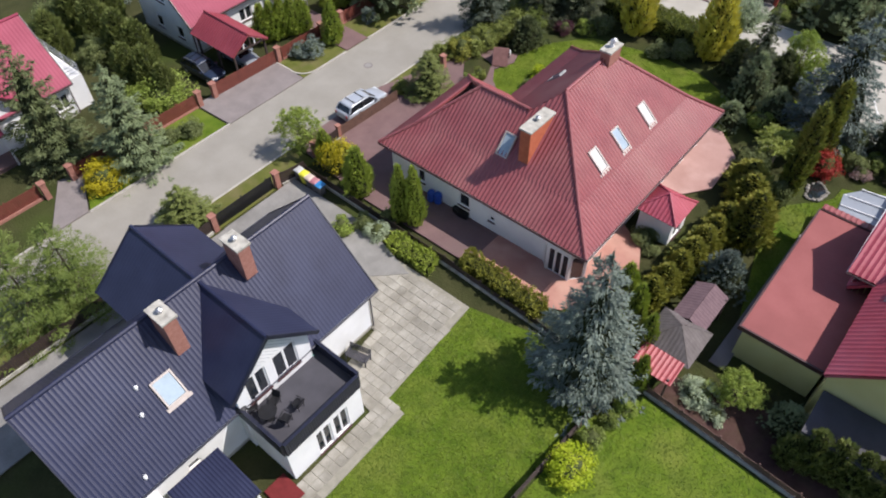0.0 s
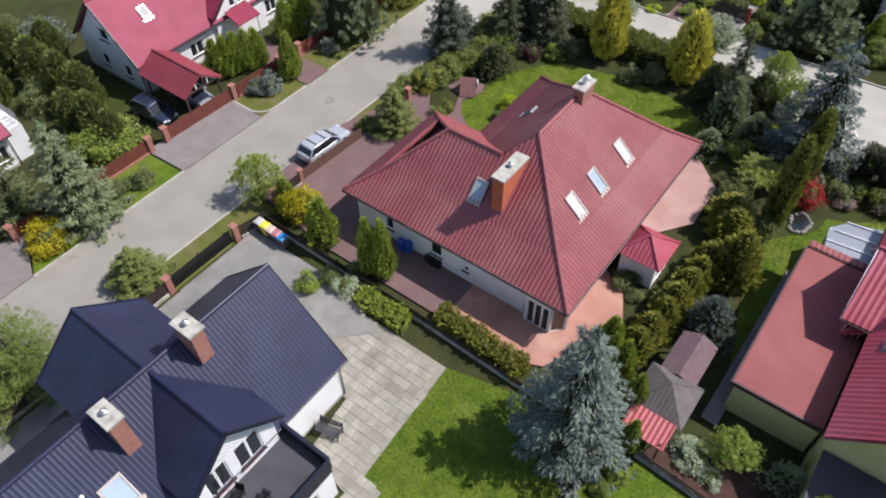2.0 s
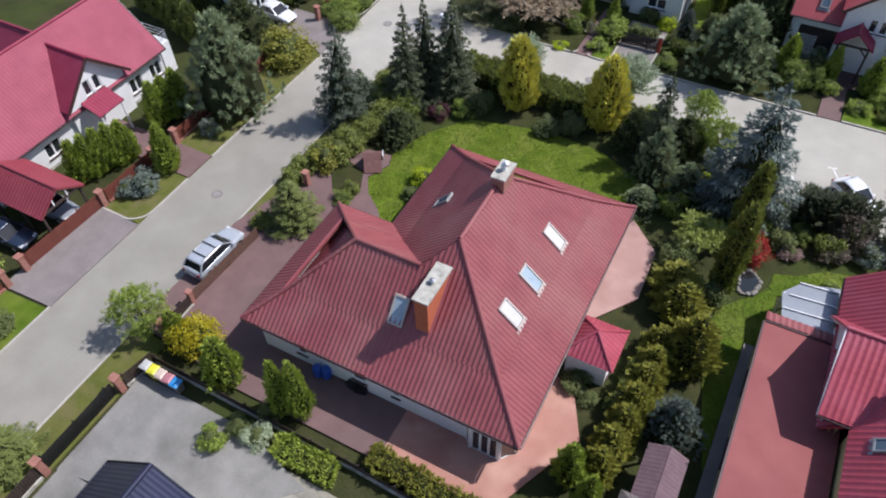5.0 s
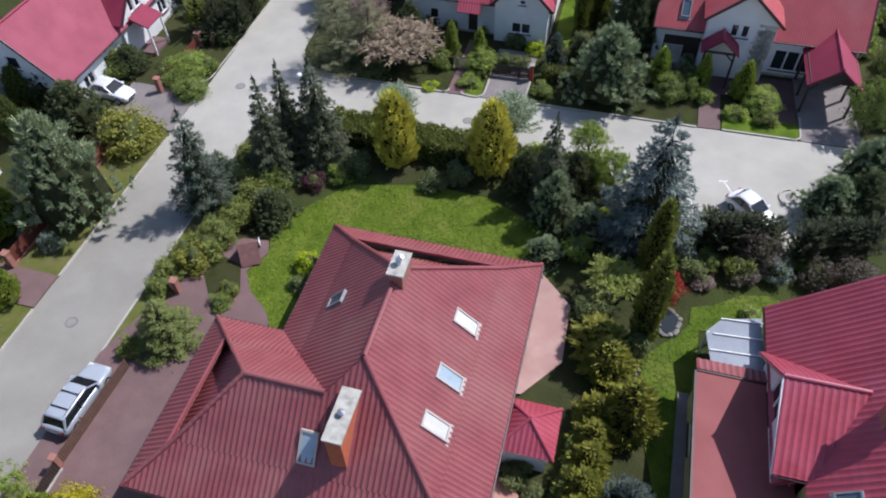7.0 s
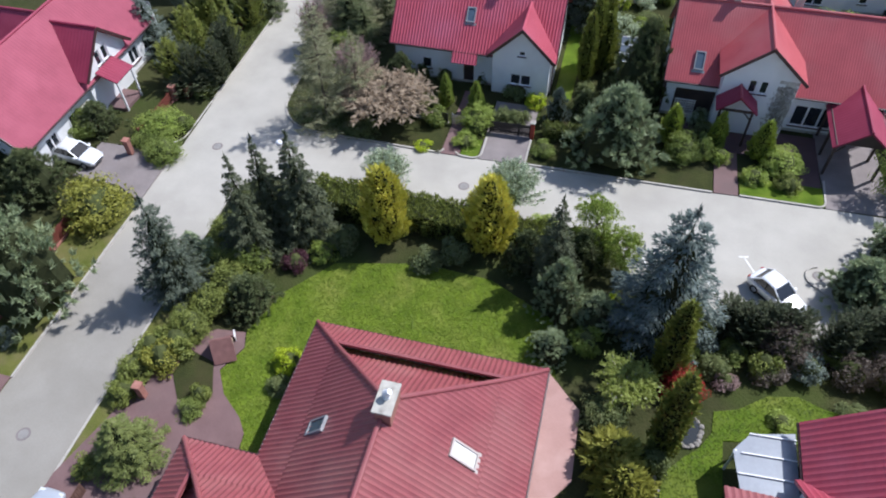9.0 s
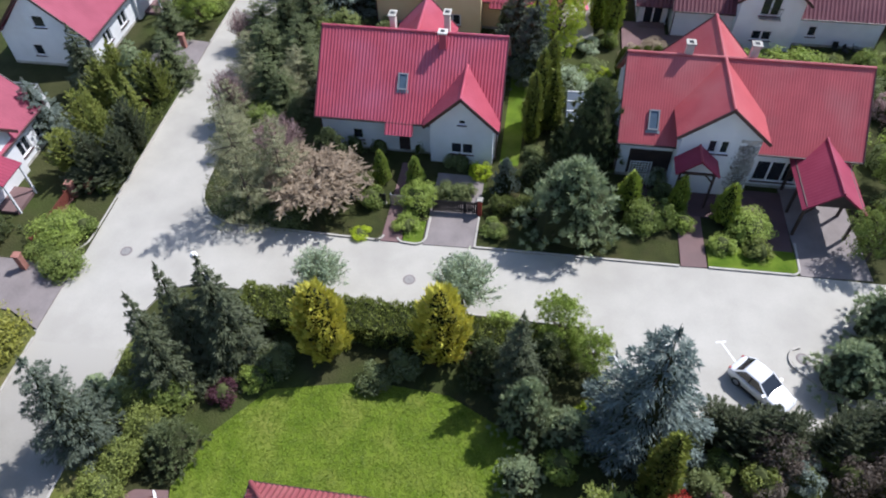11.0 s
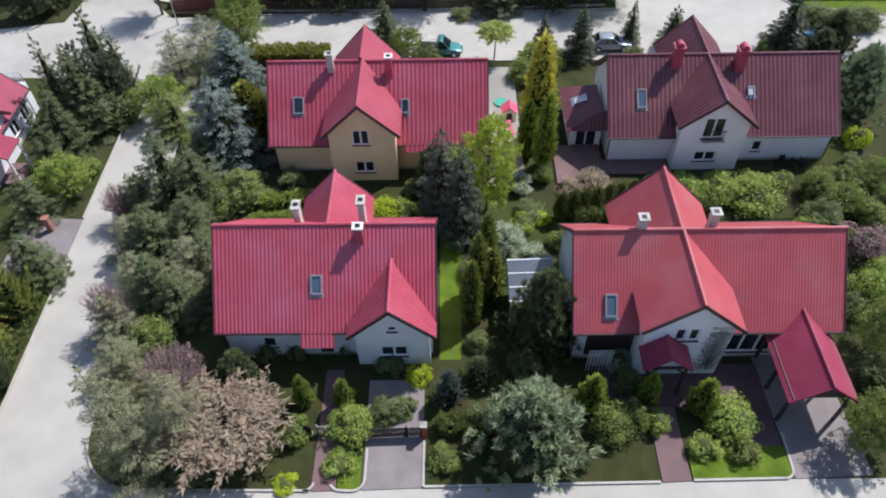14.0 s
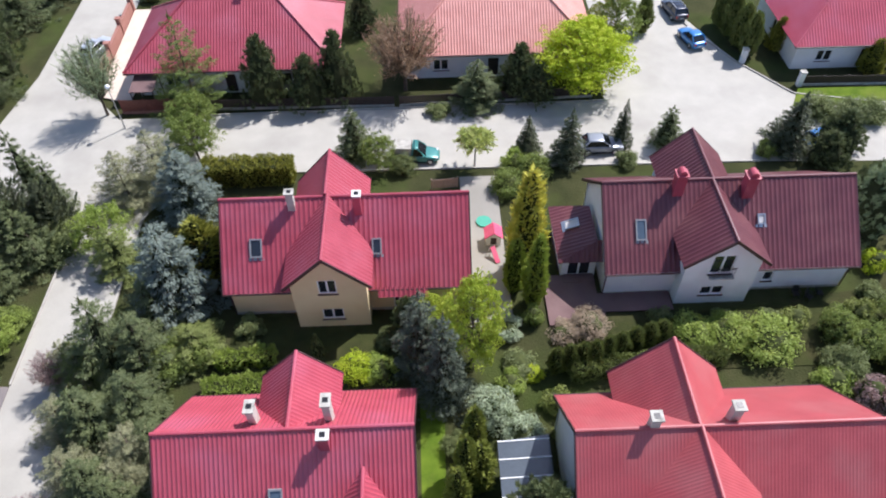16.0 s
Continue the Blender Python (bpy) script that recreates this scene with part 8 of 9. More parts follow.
fence((23.8, 124.4), (40, 124.0), 1.1, DARKWOOD, "dark fence along the far road")
fence((-14.6, 110.6), (-12.2, 110.8), 1.2, mat("pinkish_boards", (0.30, 0.2, 0.17), (0.4, 0.28, 0.24), rough=0.7), "closed pinkish wooden board gate", name="gate", base=False)
for x, y in ((19.3, 128.8), (23.8, 124.4)):
    pier(x, y, 1.6, 0.5, WHITE, "white rendered gate pier")
for i in range(4):
    pier(-49.0 - 0.12 * i, 128.0 + 5.0 * i, 2.0, 0.5)
tagged(part("boundary_wall", Geo().beam((-49.0, 128.2, 0.7), (-49.4, 143.0, 0.7), 0.3, 1.4), BRICK), "red brick garden wall between piers", "wall", kind="structure")
fence((-45.4, 123.2), (-39.6, 123.2), 1.6, REDWOOD, "tall red-brown board fence by the corner")
shed = thing("lean_to_shelter", pose(-43.0, 124.9, 0), "small shelter with a flat pinkish-grey roof", "shelter")
part("roof_panel", Geo().add([(-1.2, -1.4, 2.3), (1.2, -1.4, 2.3), (1.2, 1.4, 2.6), (-1.2, 1.4, 2.6), (-1.2, -1.4, 2.22), (1.2, -1.4, 2.22), (1.2, 1.4, 2.52), (-1.2, 1.4, 2.52)], [(0, 1, 2, 3), (7, 6, 5, 4), (0, 4, 5, 1), (1, 5, 6, 2), (2, 6, 7, 3), (3, 7, 4, 0)]), PAVER_RED, shed, "pinkish-grey felt roof")
for x in (-1.1, 1.1):
    for y in (-1.3, 1.3):
        part("post", Geo().box(x - 0.05, y - 0.05, 0, x + 0.05, y + 0.05, 2.22 + 0.1 * (y + 1.4)), DARKWOOD, shed)

# ---- vehicles ----
TYRE = mat("tyre_rubber", (0.012, 0.012, 0.012), (0.02, 0.02, 0.02), rough=0.9)
CARGLASS = glass("car_glass", (0.012, 0.014, 0.017), 0.04)
LAMP = glass("lamp_lens", (0.55, 0.57, 0.58), 0.1)
TAIL = glass("tail_lamp", (0.25, 0.012, 0.012), 0.15)


def paint(name, c):
    return mat(name, c, tuple(v * 1.08 for v in c), rough=0.28, scale=1, fine=10, bump=0, coat=0.6, metal=0.15)


def car(m, label, colour, L=4.5, W=1.78, H=1.48, estate=True, pick=False):
    """Front along +x. Body, glasshouse, roof, wheels, lamps, mirrors."""
    ob = thing("car", m, label, "car")
    h = L / 2
    def ring(x, w, top, bot):
        side = [(0.86, bot), (0.97, bot + 0.1), (1.0, bot + (top - bot) * 0.45), (0.985, bot + (top - bot) * 0.72), (0.94, top - 0.05), (0.86, top - 0.012), (0.6, top + 0.012), (0.2, top + 0.02)]
        return [(x, -w * k, z) for k, z in side] + [(x, w * k, z) for k, z in reversed(side)]
    w = W / 2
    belt = 0.92
    tail = belt + (0.02 if estate else -0.02)
    body = loft([ring(-h, w * 0.80, tail - 0.22, 0.36), ring(-h + 0.06, w * 0.88, tail - 0.06, 0.3), ring(-h + 0.2, w * 0.95, tail, 0.26), ring(-h + 0.8, w, belt + 0.02, 0.22), ring(0, w, belt, 0.2), ring(h - 1.5, w, belt - 0.01, 0.2), ring(h - 1.0, w * 0.985, 0.87, 0.21), ring(h - 0.6, w * 0.95, 0.80, 0.23), ring(h - 0.28, w * 0.88, 0.72, 0.26), ring(h - 0.09, w * 0.78, 0.63, 0.3), ring(h, w * 0.66, 0.54, 0.36)])
    part("body", body, colour, ob, smooth=True)
    r0 = -h + (0.18 if estate else 0.35)
    r1 = r0 + (0.42 if estate else 0.55)
    f1, f0 = h - 2.05, h - 1.25
    if pick:
        r0, r1 = -0.35, -0.2
    g = Geo()
    base = [(r0, -w * 0.9), (f0, -w * 0.88), (f0, w * 0.88), (r0, w * 0.9)]
    top = [(r1, -w * 0.74), (f1, -w * 0.74), (f1, w * 0.74), (r1, w * 0.74)]
    g.add([(x, y, belt - 0.02) for x, y in base] + [(x, y, H - 0.07) for x, y in top], [(0, 1, 5, 4), (1, 2, 6, 5), (2, 3, 7, 6), (3, 0, 4, 7), (4, 5, 6, 7), (3, 2, 1, 0)])
    part("glasshouse", g, CARGLASS, ob, "dark tinted windows")
    bow = ((-1, -0.085), (-0.96, -0.045), (-0.84, -0.01), (-0.4, 0.005), (0.4, 0.005), (0.84, -0.01), (0.96, -0.045), (1, -0.085))
    roof = loft([[(x, w * k * u, H + z + c) for u, z in bow] for x, k, c in ((r1 - 0.1, 0.73, -0.035), (r1 + 0.05, 0.755, -0.008), (r1 + 0.35, 0.77, 0.015), ((r1 + f1) / 2, 0.775, 0.025), (f1 - 0.3, 0.77, 0.008), (f1, 0.75, -0.02), (f1 + 0.1, 0.73, -0.05))])
    part("roof", roof, colour, ob, smooth=True)
    for s in (-1, 1):
        part("pillar", Geo().beam((f0, s * w * 0.885, belt), (f1, s * w * 0.75, H - 0.06), 0.07, 0.07), colour, ob)
        part("pillar", Geo().beam((r0, s * w * 0.905, belt), (r1, s * w * 0.75, H - 0.06), 0.1, 0.09), colour, ob)
        xm = (r0 + f0) / 2 - 0.1
        part("pillar", Geo().beam((xm, s * w * 0.90, belt), (xm, s * w * 0.755, H - 0.06), 0.08, 0.05), BLACKMETAL, ob)
        part("mirror", Geo().box(f0 - 0.28, s * w * 0.95 - 0.09 + s * 0.08, belt, f0 - 0.12, s * w * 0.95 + 0.09 + s * 0.08, belt + 0.14), colour, ob)
        part("door_handle", Geo().box(-0.35, s * w * 0.99 - 0.015, 0.78, -0.17, s * w * 0.99 + 0.015, 0.81), colour, ob)
        if estate and not pick:
            part("roof_rail", Geo().beam((r1 + 0.1, s * w * 0.66, H + 0.05), (f1 - 0.2, s * w * 0.66, H + 0.05), 0.04, 0.05), STEEL, ob)
        part("headlight", Geo().box(h - 0.42, s * w * 0.66 - 0.16, 0.6, h - 0.12, s * w * 0.66 + 0.16, 0.71), LAMP, ob)
        part("tail_light", Geo().box(-h - 0.005, s * w * 0.72 - 0.09, 0.62, -h + 0.14, s * w * 0.72 + 0.09, 0.86), TAIL, ob)
        for x in (h - 0.85, -h + 0.82):
            wheel = part("wheel", Geo().tube((x, s * (w - 0.2), 0.32), (x, s * (w + 0.012), 0.32), 0.32, 0.31, 18), TYRE, ob)
            part("rim", Geo().tube((x, s * (w - 0.02), 0.32), (x, s * (w + 0.025), 0.32), 0.21, 0.19, 14), STEEL, wheel)
    if estate and not pick:
        for x in (r1 + 0.55, f1 - 0.55):
            part("cross_bar", Geo().beam((x, -w * 0.66, H + 0.09), (x, w * 0.66, H + 0.09), 0.06, 0.03), BLACKMETAL, ob)
    part("windscreen_wiper", Geo().beam((f0 + 0.01, -0.5, belt + 0.03), (f0 - 0.08, 0.1, belt + 0.11), 0.02, 0.02), BLACKMETAL, ob)
    part("front_grille", Geo().box(h - 0.04, -0.42, 0.4, h + 0.012, 0.42, 0.54), BLACKMETAL, ob)
    part("number_plate", Geo().box(-h - 0.02, -0.26, 0.5, -h + 0.02, 0.26, 0.61), WHITEPAINT, ob)
    part("sill_trim", Geo().box(-h + 1.2, -w - 0.01, 0.2, h - 1.25, w + 0.01, 0.3), BLACKMETAL, ob)
    return ob


SILVER = paint("silver_paint", (0.40, 0.43, 0.47))
WHITECAR = paint("white_paint_car", (0.75, 0.76, 0.78))
INK = paint("dark_blue_paint", (0.02, 0.03, 0.055))
BLUECAR = paint("blue_paint", (0.02, 0.16, 0.42))
TEAL = paint("teal_paint", (0.05, 0.22, 0.20))
GREYCAR = paint("grey_paint", (0.25, 0.27, 0.30))
car(pose(-37.35, 34.0, 0.15, 0, 0, 88), "silver estate car with roof rails, parked by the gate", SILVER, 4.75, 1.8, 1.5)
car(pose(1.75, 59.9, 0.03, 0, 0, -44), "white hatchback parked in a marked bay", WHITECAR, 4.0, 1.7, 1.5, False)
car(pose(-52.0, 61.2, 0.15, 0, 0, -6), "white hatchback on a grey driveway", WHITECAR, 4.1, 1.75, 1.5, False)
car(pose(-52.0, 28.5, 0.15, 0, 0, 4), "dark blue car standing beside the carport", INK, 4.5, 1.8, 1.5)
car(pose(-51.2, 32.0, 0.15, 0, 0, 2), "grey car under the carport roof", GREYCAR, 4.4, 1.75, 1.5, False)
pick = car(pose(-15.9, 114.9, 0.03, 0, 0, -4), "teal off-road car with a pale canvas load cover", TEAL, 4.4, 1.75, 1.75, True, True)
part("load_cover", loft([[(x, -0.8, 0.9), (x, -0.72, zt), (x, 0.72, zt), (x, 0.8, 0.9)] for x, zt in ((-2.15, 1.6), (-1.9, 1.75), (-0.4, 1.75))]), CONCRETE, pick, "pale canvas cover")
car(pose(14.8, 133.0, 0.03, 0, 0, 105), "bright blue small car on the far road", BLUECAR, 3.9, 1.7, 1.5, False)
car(pose(14.4, 139.0, 0.03, 0, 0, 100), "dark blue car on the far road", INK, 4.4, 1.8, 1.5)
car(pose(1.5, 115.4, 0.03, 0, 0, 0), "grey car parked behind small spruces", GREYCAR, 4.2, 1.75, 1.5, False)
car(pose(22.4, 115.2, 0.03, 0, 0, 20), "blue car parked under dark trees", BLUECAR, 4.1, 1.75, 1.5, False)
car(pose(-51.0, 134.5, 0.03, 0, 0, 70), "silver car on the side road", SILVER, 4.3, 1.75, 1.5)

# ---- street furniture ----
LINE = mat("road_marking_paint", (0.66, 0.66, 0.64), (0.78, 0.78, 0.76), rough=0.7, scale=3, fine=25, stain=(0.5, 0.49, 0.45), stain_scale=2.5)
for x in (-8.0, -4.05, -0.15):
    g = Geo().beam((x, 63.15, RZ + 0.006), (x + 2.55, 58.3, RZ + 0.006), 0.12, 0.008)
    g.beam((x - 0.35, 63.1, RZ + 0.006), (x + 0.3, 63.25, RZ + 0.0055), 0.12, 0.007)
    tagged(part("parking_line", g, LINE), "white painted parking bay line", "road marking", "parking bay lines", "structure")


def manhole(x, y, z=RZ):
    ob = thing("manhole_cover", pose(x, y, z), "round iron manhole cover in a concrete ring", "manhole cover", "manhole covers")
    part("ring", Geo().tube((0, 0, -0.05), (0, 0, 0.008), 0.44, 0.44, 24), PAVER_GREY, ob)
    part("lid", Geo().tube((0, 0, -0.04), (0, 0, 0.016), 0.31, 0.31, 24), mat("cast_iron", (0.21, 0.20, 0.19), (0.28, 0.27, 0.25), rough=0.7, metal=0.0) if "cast_iron" not in bpy.data.materials else bpy.data.materials["cast_iron"], ob)


for p in ((-41.57, 39.03), (-21.0, 65.5), (-41.86, 65.33)):
    manhole(*p)
manhole(4.75, 62.5, 0.1)
sheet("kerb_island", [(3.95, 62.5), (4.3, 61.5), (6.2, 60.0), (9, 58.6), (9.4, 62), (6, 63.1), (4.6, 63.2)], 0.1, PAVER, "small raised paved island by the bays", "pavement")


def street_lamp(x, y):
    ob = thing("street_lamp", pose(x, y, 0), "street lamp with a white globe on a slim pole", "street lamp", "street lamps")
    part("pole", Geo().tube((0, 0, 0), (0, 0, 4.7), 0.07, 0.045, 10), STEEL, ob)
    part("collar", Geo().tube((0, 0, 0), (0, 0, 0.5), 0.11, 0.1, 10), STEEL, ob)
    bm = bmesh.new()
    bmesh.ops.create_icosphere(bm, subdivisions=3, radius=0.24)
    me = bpy.data.meshes.new("globe")
    bm.to_mesh(me)
    bm.free()
    me.materials.append(LAMPGLOBE)
    globe = new("globe", me)
    globe.parent, globe.location = ob, (0, 0, 4.92)
    return ob


LAMPGLOBE = mat("opal_globe", (0.8, 0.8, 0.8), (0.85, 0.85, 0.85), rough=0.3)
corner_lamp = street_lamp(-33.9, 61.85)
part("sign_board", Geo().obox((0.05, -0.12, 2.75), (0.94, 0.34, 0), (-0.34, 0.94, 0), (0, 0, 1), 0.42, 0.02, 0.3), FRAMEGREY, corner_lamp, "grey notice board clamped to the pole")
part("sign_clamp", Geo().box(-0.09, -0.12, 2.7, 0.09, 0.06, 2.8), BLACKMETAL, corner_lamp)
street_lamp(-44.6, 120.8)

BINS = [((0.42, 0.42, 0.4), "pale grey"), ((0.58, 0.56, 0.04), "yellow"), ((0.5, 0.4, 0.34), "cream"), ((0.36, 0.15, 0.17), "dusty pink"), ((0.03, 0.22, 0.5), "blue")]
for i, (c, word) in enumerate(BINS):
    ob = thing("wheelie_bin", pose(-34.9 + 0.62 * i, 24.62 - 0.03 * i, 0.13, 0, 0, 6 * (i % 2)), f"{word} lidded wheelie bin by the fence", "wheelie bin", "wheelie bins")
    mb = mat("bin_plastic", c, tuple(v * 1.15 for v in c), rough=0.5)
    dark = mat("bin_body", (0.06, 0.06, 0.065), (0.09, 0.09, 0.095), rough=0.6)
    part("body", loft([[(-a, -a * 1.1, z), (a, -a * 1.1, z), (a, a * 1.1, z), (-a, a * 1.1, z)] for z, a in ((0.08, 0.2), (0.5, 0.24), (0.98, 0.28))]), mb if i == 1 else dark, ob)
    part("lid", loft([[(-a, -a * 1.1, z), (a, -a * 1.1, z), (a, a * 1.1, z), (-a, a * 1.1, z)] for z, a in ((0.98, 0.31), (1.04, 0.3), (1.1, 0.18))]), mb, ob)
    for s in (-1, 1):
        part("wheel", Geo().tube((s * 0.16 - 0.03, 0.26, 0.1), (s * 0.16 + 0.03, 0.26, 0.1), 0.1, 0.1, 12), TYRE, ob)

# ---- garden things ----
BLUEP = mat("blue_plastic", (0.02, 0.07, 0.36), (0.03, 0.1, 0.45), rough=0.45)
for x, y, s in ((-25.5, 29.35, 0.0), (-24.95, 29.5, 0.1)):
    ob = thing("water_butt", pose(x, y, 0.13, 0, 0, 30 * s), "blue plastic water butt by the wall", "water butt")
    part("drum", loft([[(r * math.cos(a), r * math.sin(a), z) for a in [i * math.pi / 8 for i in range(16)]] for r, z in ((0.26, 0), (0.3, 0.08), (0.31, 0.45), (0.3, 0.8), (0.26, 0.88))]), BLUEP, ob)
    part("lid", Geo().tube((0, 0, 0.88), (0, 0, 0.93), 0.27, 0.25, 16), BLUEP, ob)
for x, y, a in ((-22.5, 29.6, 10), (-23.1, 29.6, -15)):
    ob = thing("garden_box", pose(x, y, 0.13, 0, 0, a), "dark plastic storage box by the wall", "storage box")
    part("body", Geo().box(-0.35, -0.25, 0, 0.35, 0.25, 0.45), BLACKMETAL, ob)
    part("lid", Geo().box(-0.38, -0.28, 0.45, 0.38, 0.28, 0.52), BLACKMETAL, ob)


def chair(m, label, material):
    ob = thing("garden_chair", m, label, "chair", "terrace chairs")
    part("seat", Geo().box(-0.25, -0.25, 0.40, 0.25, 0.25, 0.46), material, ob)
    part("backrest", Geo().add([(-0.25, 0.22, 0.46), (0.25, 0.22, 0.46), (0.25, 0.36, 0.95), (-0.25, 0.36, 0.95), (-0.25, 0.26, 0.46), (0.25, 0.26, 0.46), (0.25, 0.40, 0.95), (-0.25, 0.40, 0.95)], [(0, 1, 2, 3), (7, 6, 5, 4), (0, 4, 5, 1), (1, 5, 6, 2), (2, 6, 7, 3), (3, 7, 4, 0)]), material, ob)
    for sx in (-1, 1):
        for sy in (-1, 1):
            part("leg", Geo().tube((sx * 0.22, sy * 0.22, 0), (sx * 0.22, sy * 0.22, 0.42), 0.022, 0.022, 6), material, ob)
        part("armrest", Geo().box(sx * 0.27 - 0.03, -0.24, 0.62, sx * 0.27 + 0.03, 0.3, 0.66), material, ob)
    return ob


first = chair(pose(-18.3, 9.2, 3.4, 0, 0, 200), "black terrace chair on the roof terrace", BLACKMETAL)
for x, y, a in ((-18.5, 10.2, 280), (-20.2, 8.5, 60), (-19.6, 9.5, 20)):
    copy_thing(first, pose(x, y, 3.4, 0, 0, a))
tb = thing("terrace_table", pose(-19.2, 8.75, 3.4), "round black table on the roof terrace", "table")
part("tabletop", Geo().tube((0, 0, 0.7), (0, 0, 0.74), 0.5, 0.5, 24), BLACKMETAL, tb)
part("column", Geo().tube((0, 0, 0.03), (0, 0, 0.7), 0.04, 0.04, 8), BLACKMETAL, tb)
part("foot", Geo().tube((0, 0, 0), (0, 0, 0.03), 0.26, 0.24, 16), BLACKMETAL, tb)
gr = thing("kettle_grill", pose(-20.4, 7.95, 3.4), "black kettle grill in the terrace corner", "grill")
part("bowl", loft([[(r * math.cos(a), r * math.sin(a), z) for a in [i * math.pi / 8 for i in range(16)]] for r, z in ((0.06, 0.45), (0.25, 0.55), (0.31, 0.72), (0.29, 0.86), (0.14, 0.98), (0.03, 1.0))]), BLACKMETAL, gr)
for i in range(3):
    part("leg", Geo().tube((0.12 * math.cos(i * 2.1), 0.12 * math.sin(i * 2.1), 0.5), (0.3 * math.cos(i * 2.1), 0.3 * math.sin(i * 2.1), 0), 0.015, 0.015, 6), STEEL, gr)
wc = thing("watering_can", pose(-20.5, 12.9, 3.4), "turquoise watering can on the terrace", "watering can")
part("body", Geo().tube((0, 0, 0), (0, 0, 0.3), 0.14, 0.12, 14), mat("turquoise_plastic", (0.1, 0.42, 0.36), (0.14, 0.5, 0.42), rough=0.5), wc)
part("spout", Geo().tube((0.1, 0, 0.08), (0.35, 0, 0.32), 0.025, 0.02, 8), bpy.data.materials["turquoise_plastic"], wc)
swing = thing("garden_bench", pose(-19.8, 15.7, 0.16, 0, 0, 15), "dark slatted garden bench on the patio", "bench")
for i in range(6):
    part("slat", Geo().box(-0.75, -0.28 + i * 0.1, 0.42, 0.75, -0.2 + i * 0.1, 0.45), DECK, swing)
for i in range(4):
    part("back_slat", Geo().box(-0.75, 0.34 + i * 0.03, 0.52 + i * 0.12, 0.75, 0.37 + i * 0.03, 0.61 + i * 0.12), DECK, swing)
for sx in (-0.7, 0.7):
    part("side_frame", Geo().beam((sx, -0.28, 0), (sx, -0.28, 0.62), 0.06, 0.06).beam((sx, 0.32, 0), (sx, 0.46, 1.0), 0.06, 0.06).beam((sx, -0.3, 0.62), (sx, 0.4, 0.62), 0.06, 0.06).beam((sx, -0.28, 0.41), (sx, 0.34, 0.41), 0.05, 0.05), DECK, swing)
mt = thing("doormat", pose(-16.9, 7.0, 0.17), "dark red mat under the canopy", "mat")
part("mat", Geo().box(-0.9, -0.7, 0, 0.9, 0.7, 0.03), mat("red_mat", (0.12, 0.012, 0.012), (0.17, 0.02, 0.02), rough=0.95), mt)

hut = thing("garden_swing", pose(-32.4, 47.2, 0.14, 0, 0, 30), "small A-frame garden seat of brown wood", "garden seat")
for s in (-1, 1):
    part("roof_board", Geo().add([(-0.7, s * 0.95, 0.1), (0.7, s * 0.95, 0.1), (0.7, 0, 1.35), (-0.7, 0, 1.35), (-0.7, s * 1.02, 0.1), (0.7, s * 1.02, 0.1), (0.7, s * 0.05, 1.38), (-0.7, s * 0.05, 1.38)], [(0, 1, 2, 3), (7, 6, 5, 4), (0, 4, 5, 1), (1, 5, 6, 2), (2, 6, 7, 3), (3, 7, 4, 0)]), mat("weathered_wood", (0.18, 0.085, 0.075), (0.26, 0.13, 0.115), rough=0.8) if s < 0 else bpy.data.materials["weathered_wood"], hut)
part("seat", Geo().box(-0.6, -0.6, 0.35, 0.6, 0.6, 0.42), mat("pale_wood", (0.55, 0.42, 0.3), (0.65, 0.5, 0.38), rough=0.7), hut)
part("sign", Geo().box(0.72, 0.5, 0.1, 0.78, 1.1, 0.55), WHITEPAINT, hut)

# bare creeper on the gable of the brick-red house
k = 1500
cx, cz = rng.normal(1.9, 0.42, k), rng.uniform(0.6, 5.0, k)
keep = (cx < 2.56) & (cx > 0.9 + 0.25 * np.sin(cz * 3))
cx, cz = cx[keep], cz[keep]
me = blade_mesh("creeper", np.stack([cx, np.full(len(cx), 76.75), cz], 1), np.tile([0.0, 0.0, 1.0], (len(cx), 1)), np.tile([0.0, -1.0, 0.0], (len(cx), 1)), 0.22, 0.035, 0.5)
me.materials.append(LEAF["twigs"])
tagged(new("creeper", me), "bare grey creeper clinging to a white gable", "climbing plant")

# pond with a ring of stones
sheet("pond", [(-3.5 + 0.62 * math.cos(a), 48.7 + 1.0 * math.sin(a)) for a in [i * math.pi / 8 for i in range(16)]], 0.13, glass("pond_water", (0.012, 0.016, 0.016), 0.06), "small dark garden pond", "water")


def stone(x, y, s, z=0.05):
    bm = bmesh.new()
    bmesh.ops.create_icosphere(bm, subdivisions=2, radius=s)
    for v in bm.verts:
        v.co *= 1 + 0.25 * noise.noise(v.co * 3 / s + Vector((x, y, 0)))
        v.co.z *= 0.65
    me = bpy.data.meshes.new("stone")
    bm.to_mesh(me)
    bm.free()
    me.materials.append(STONE)
    ob = new("stone", me)
    ob.location = (x, y, z + s * 0.3)
    return tagged(ob, "rough grey-brown border stone", "stone", "border stones")


for i in range(20):
    a = i * 2 * math.pi / 20 + 0.08 * math.sin(7 * i)
    stone(-3.5 + (0.68 + 0.08 * math.sin(5 * a)) * math.cos(a), 48.7 + (1.08 + 0.1 * math.cos(3 * a)) * math.sin(a), 0.08 + 0.11 * random.random(), 0.06)
for i in range(9):
    stone(-5.4 + 0.3 * random.random(), 43.2 + i * 0.35, 0.12 + 0.05 * random.random(), 0.06)

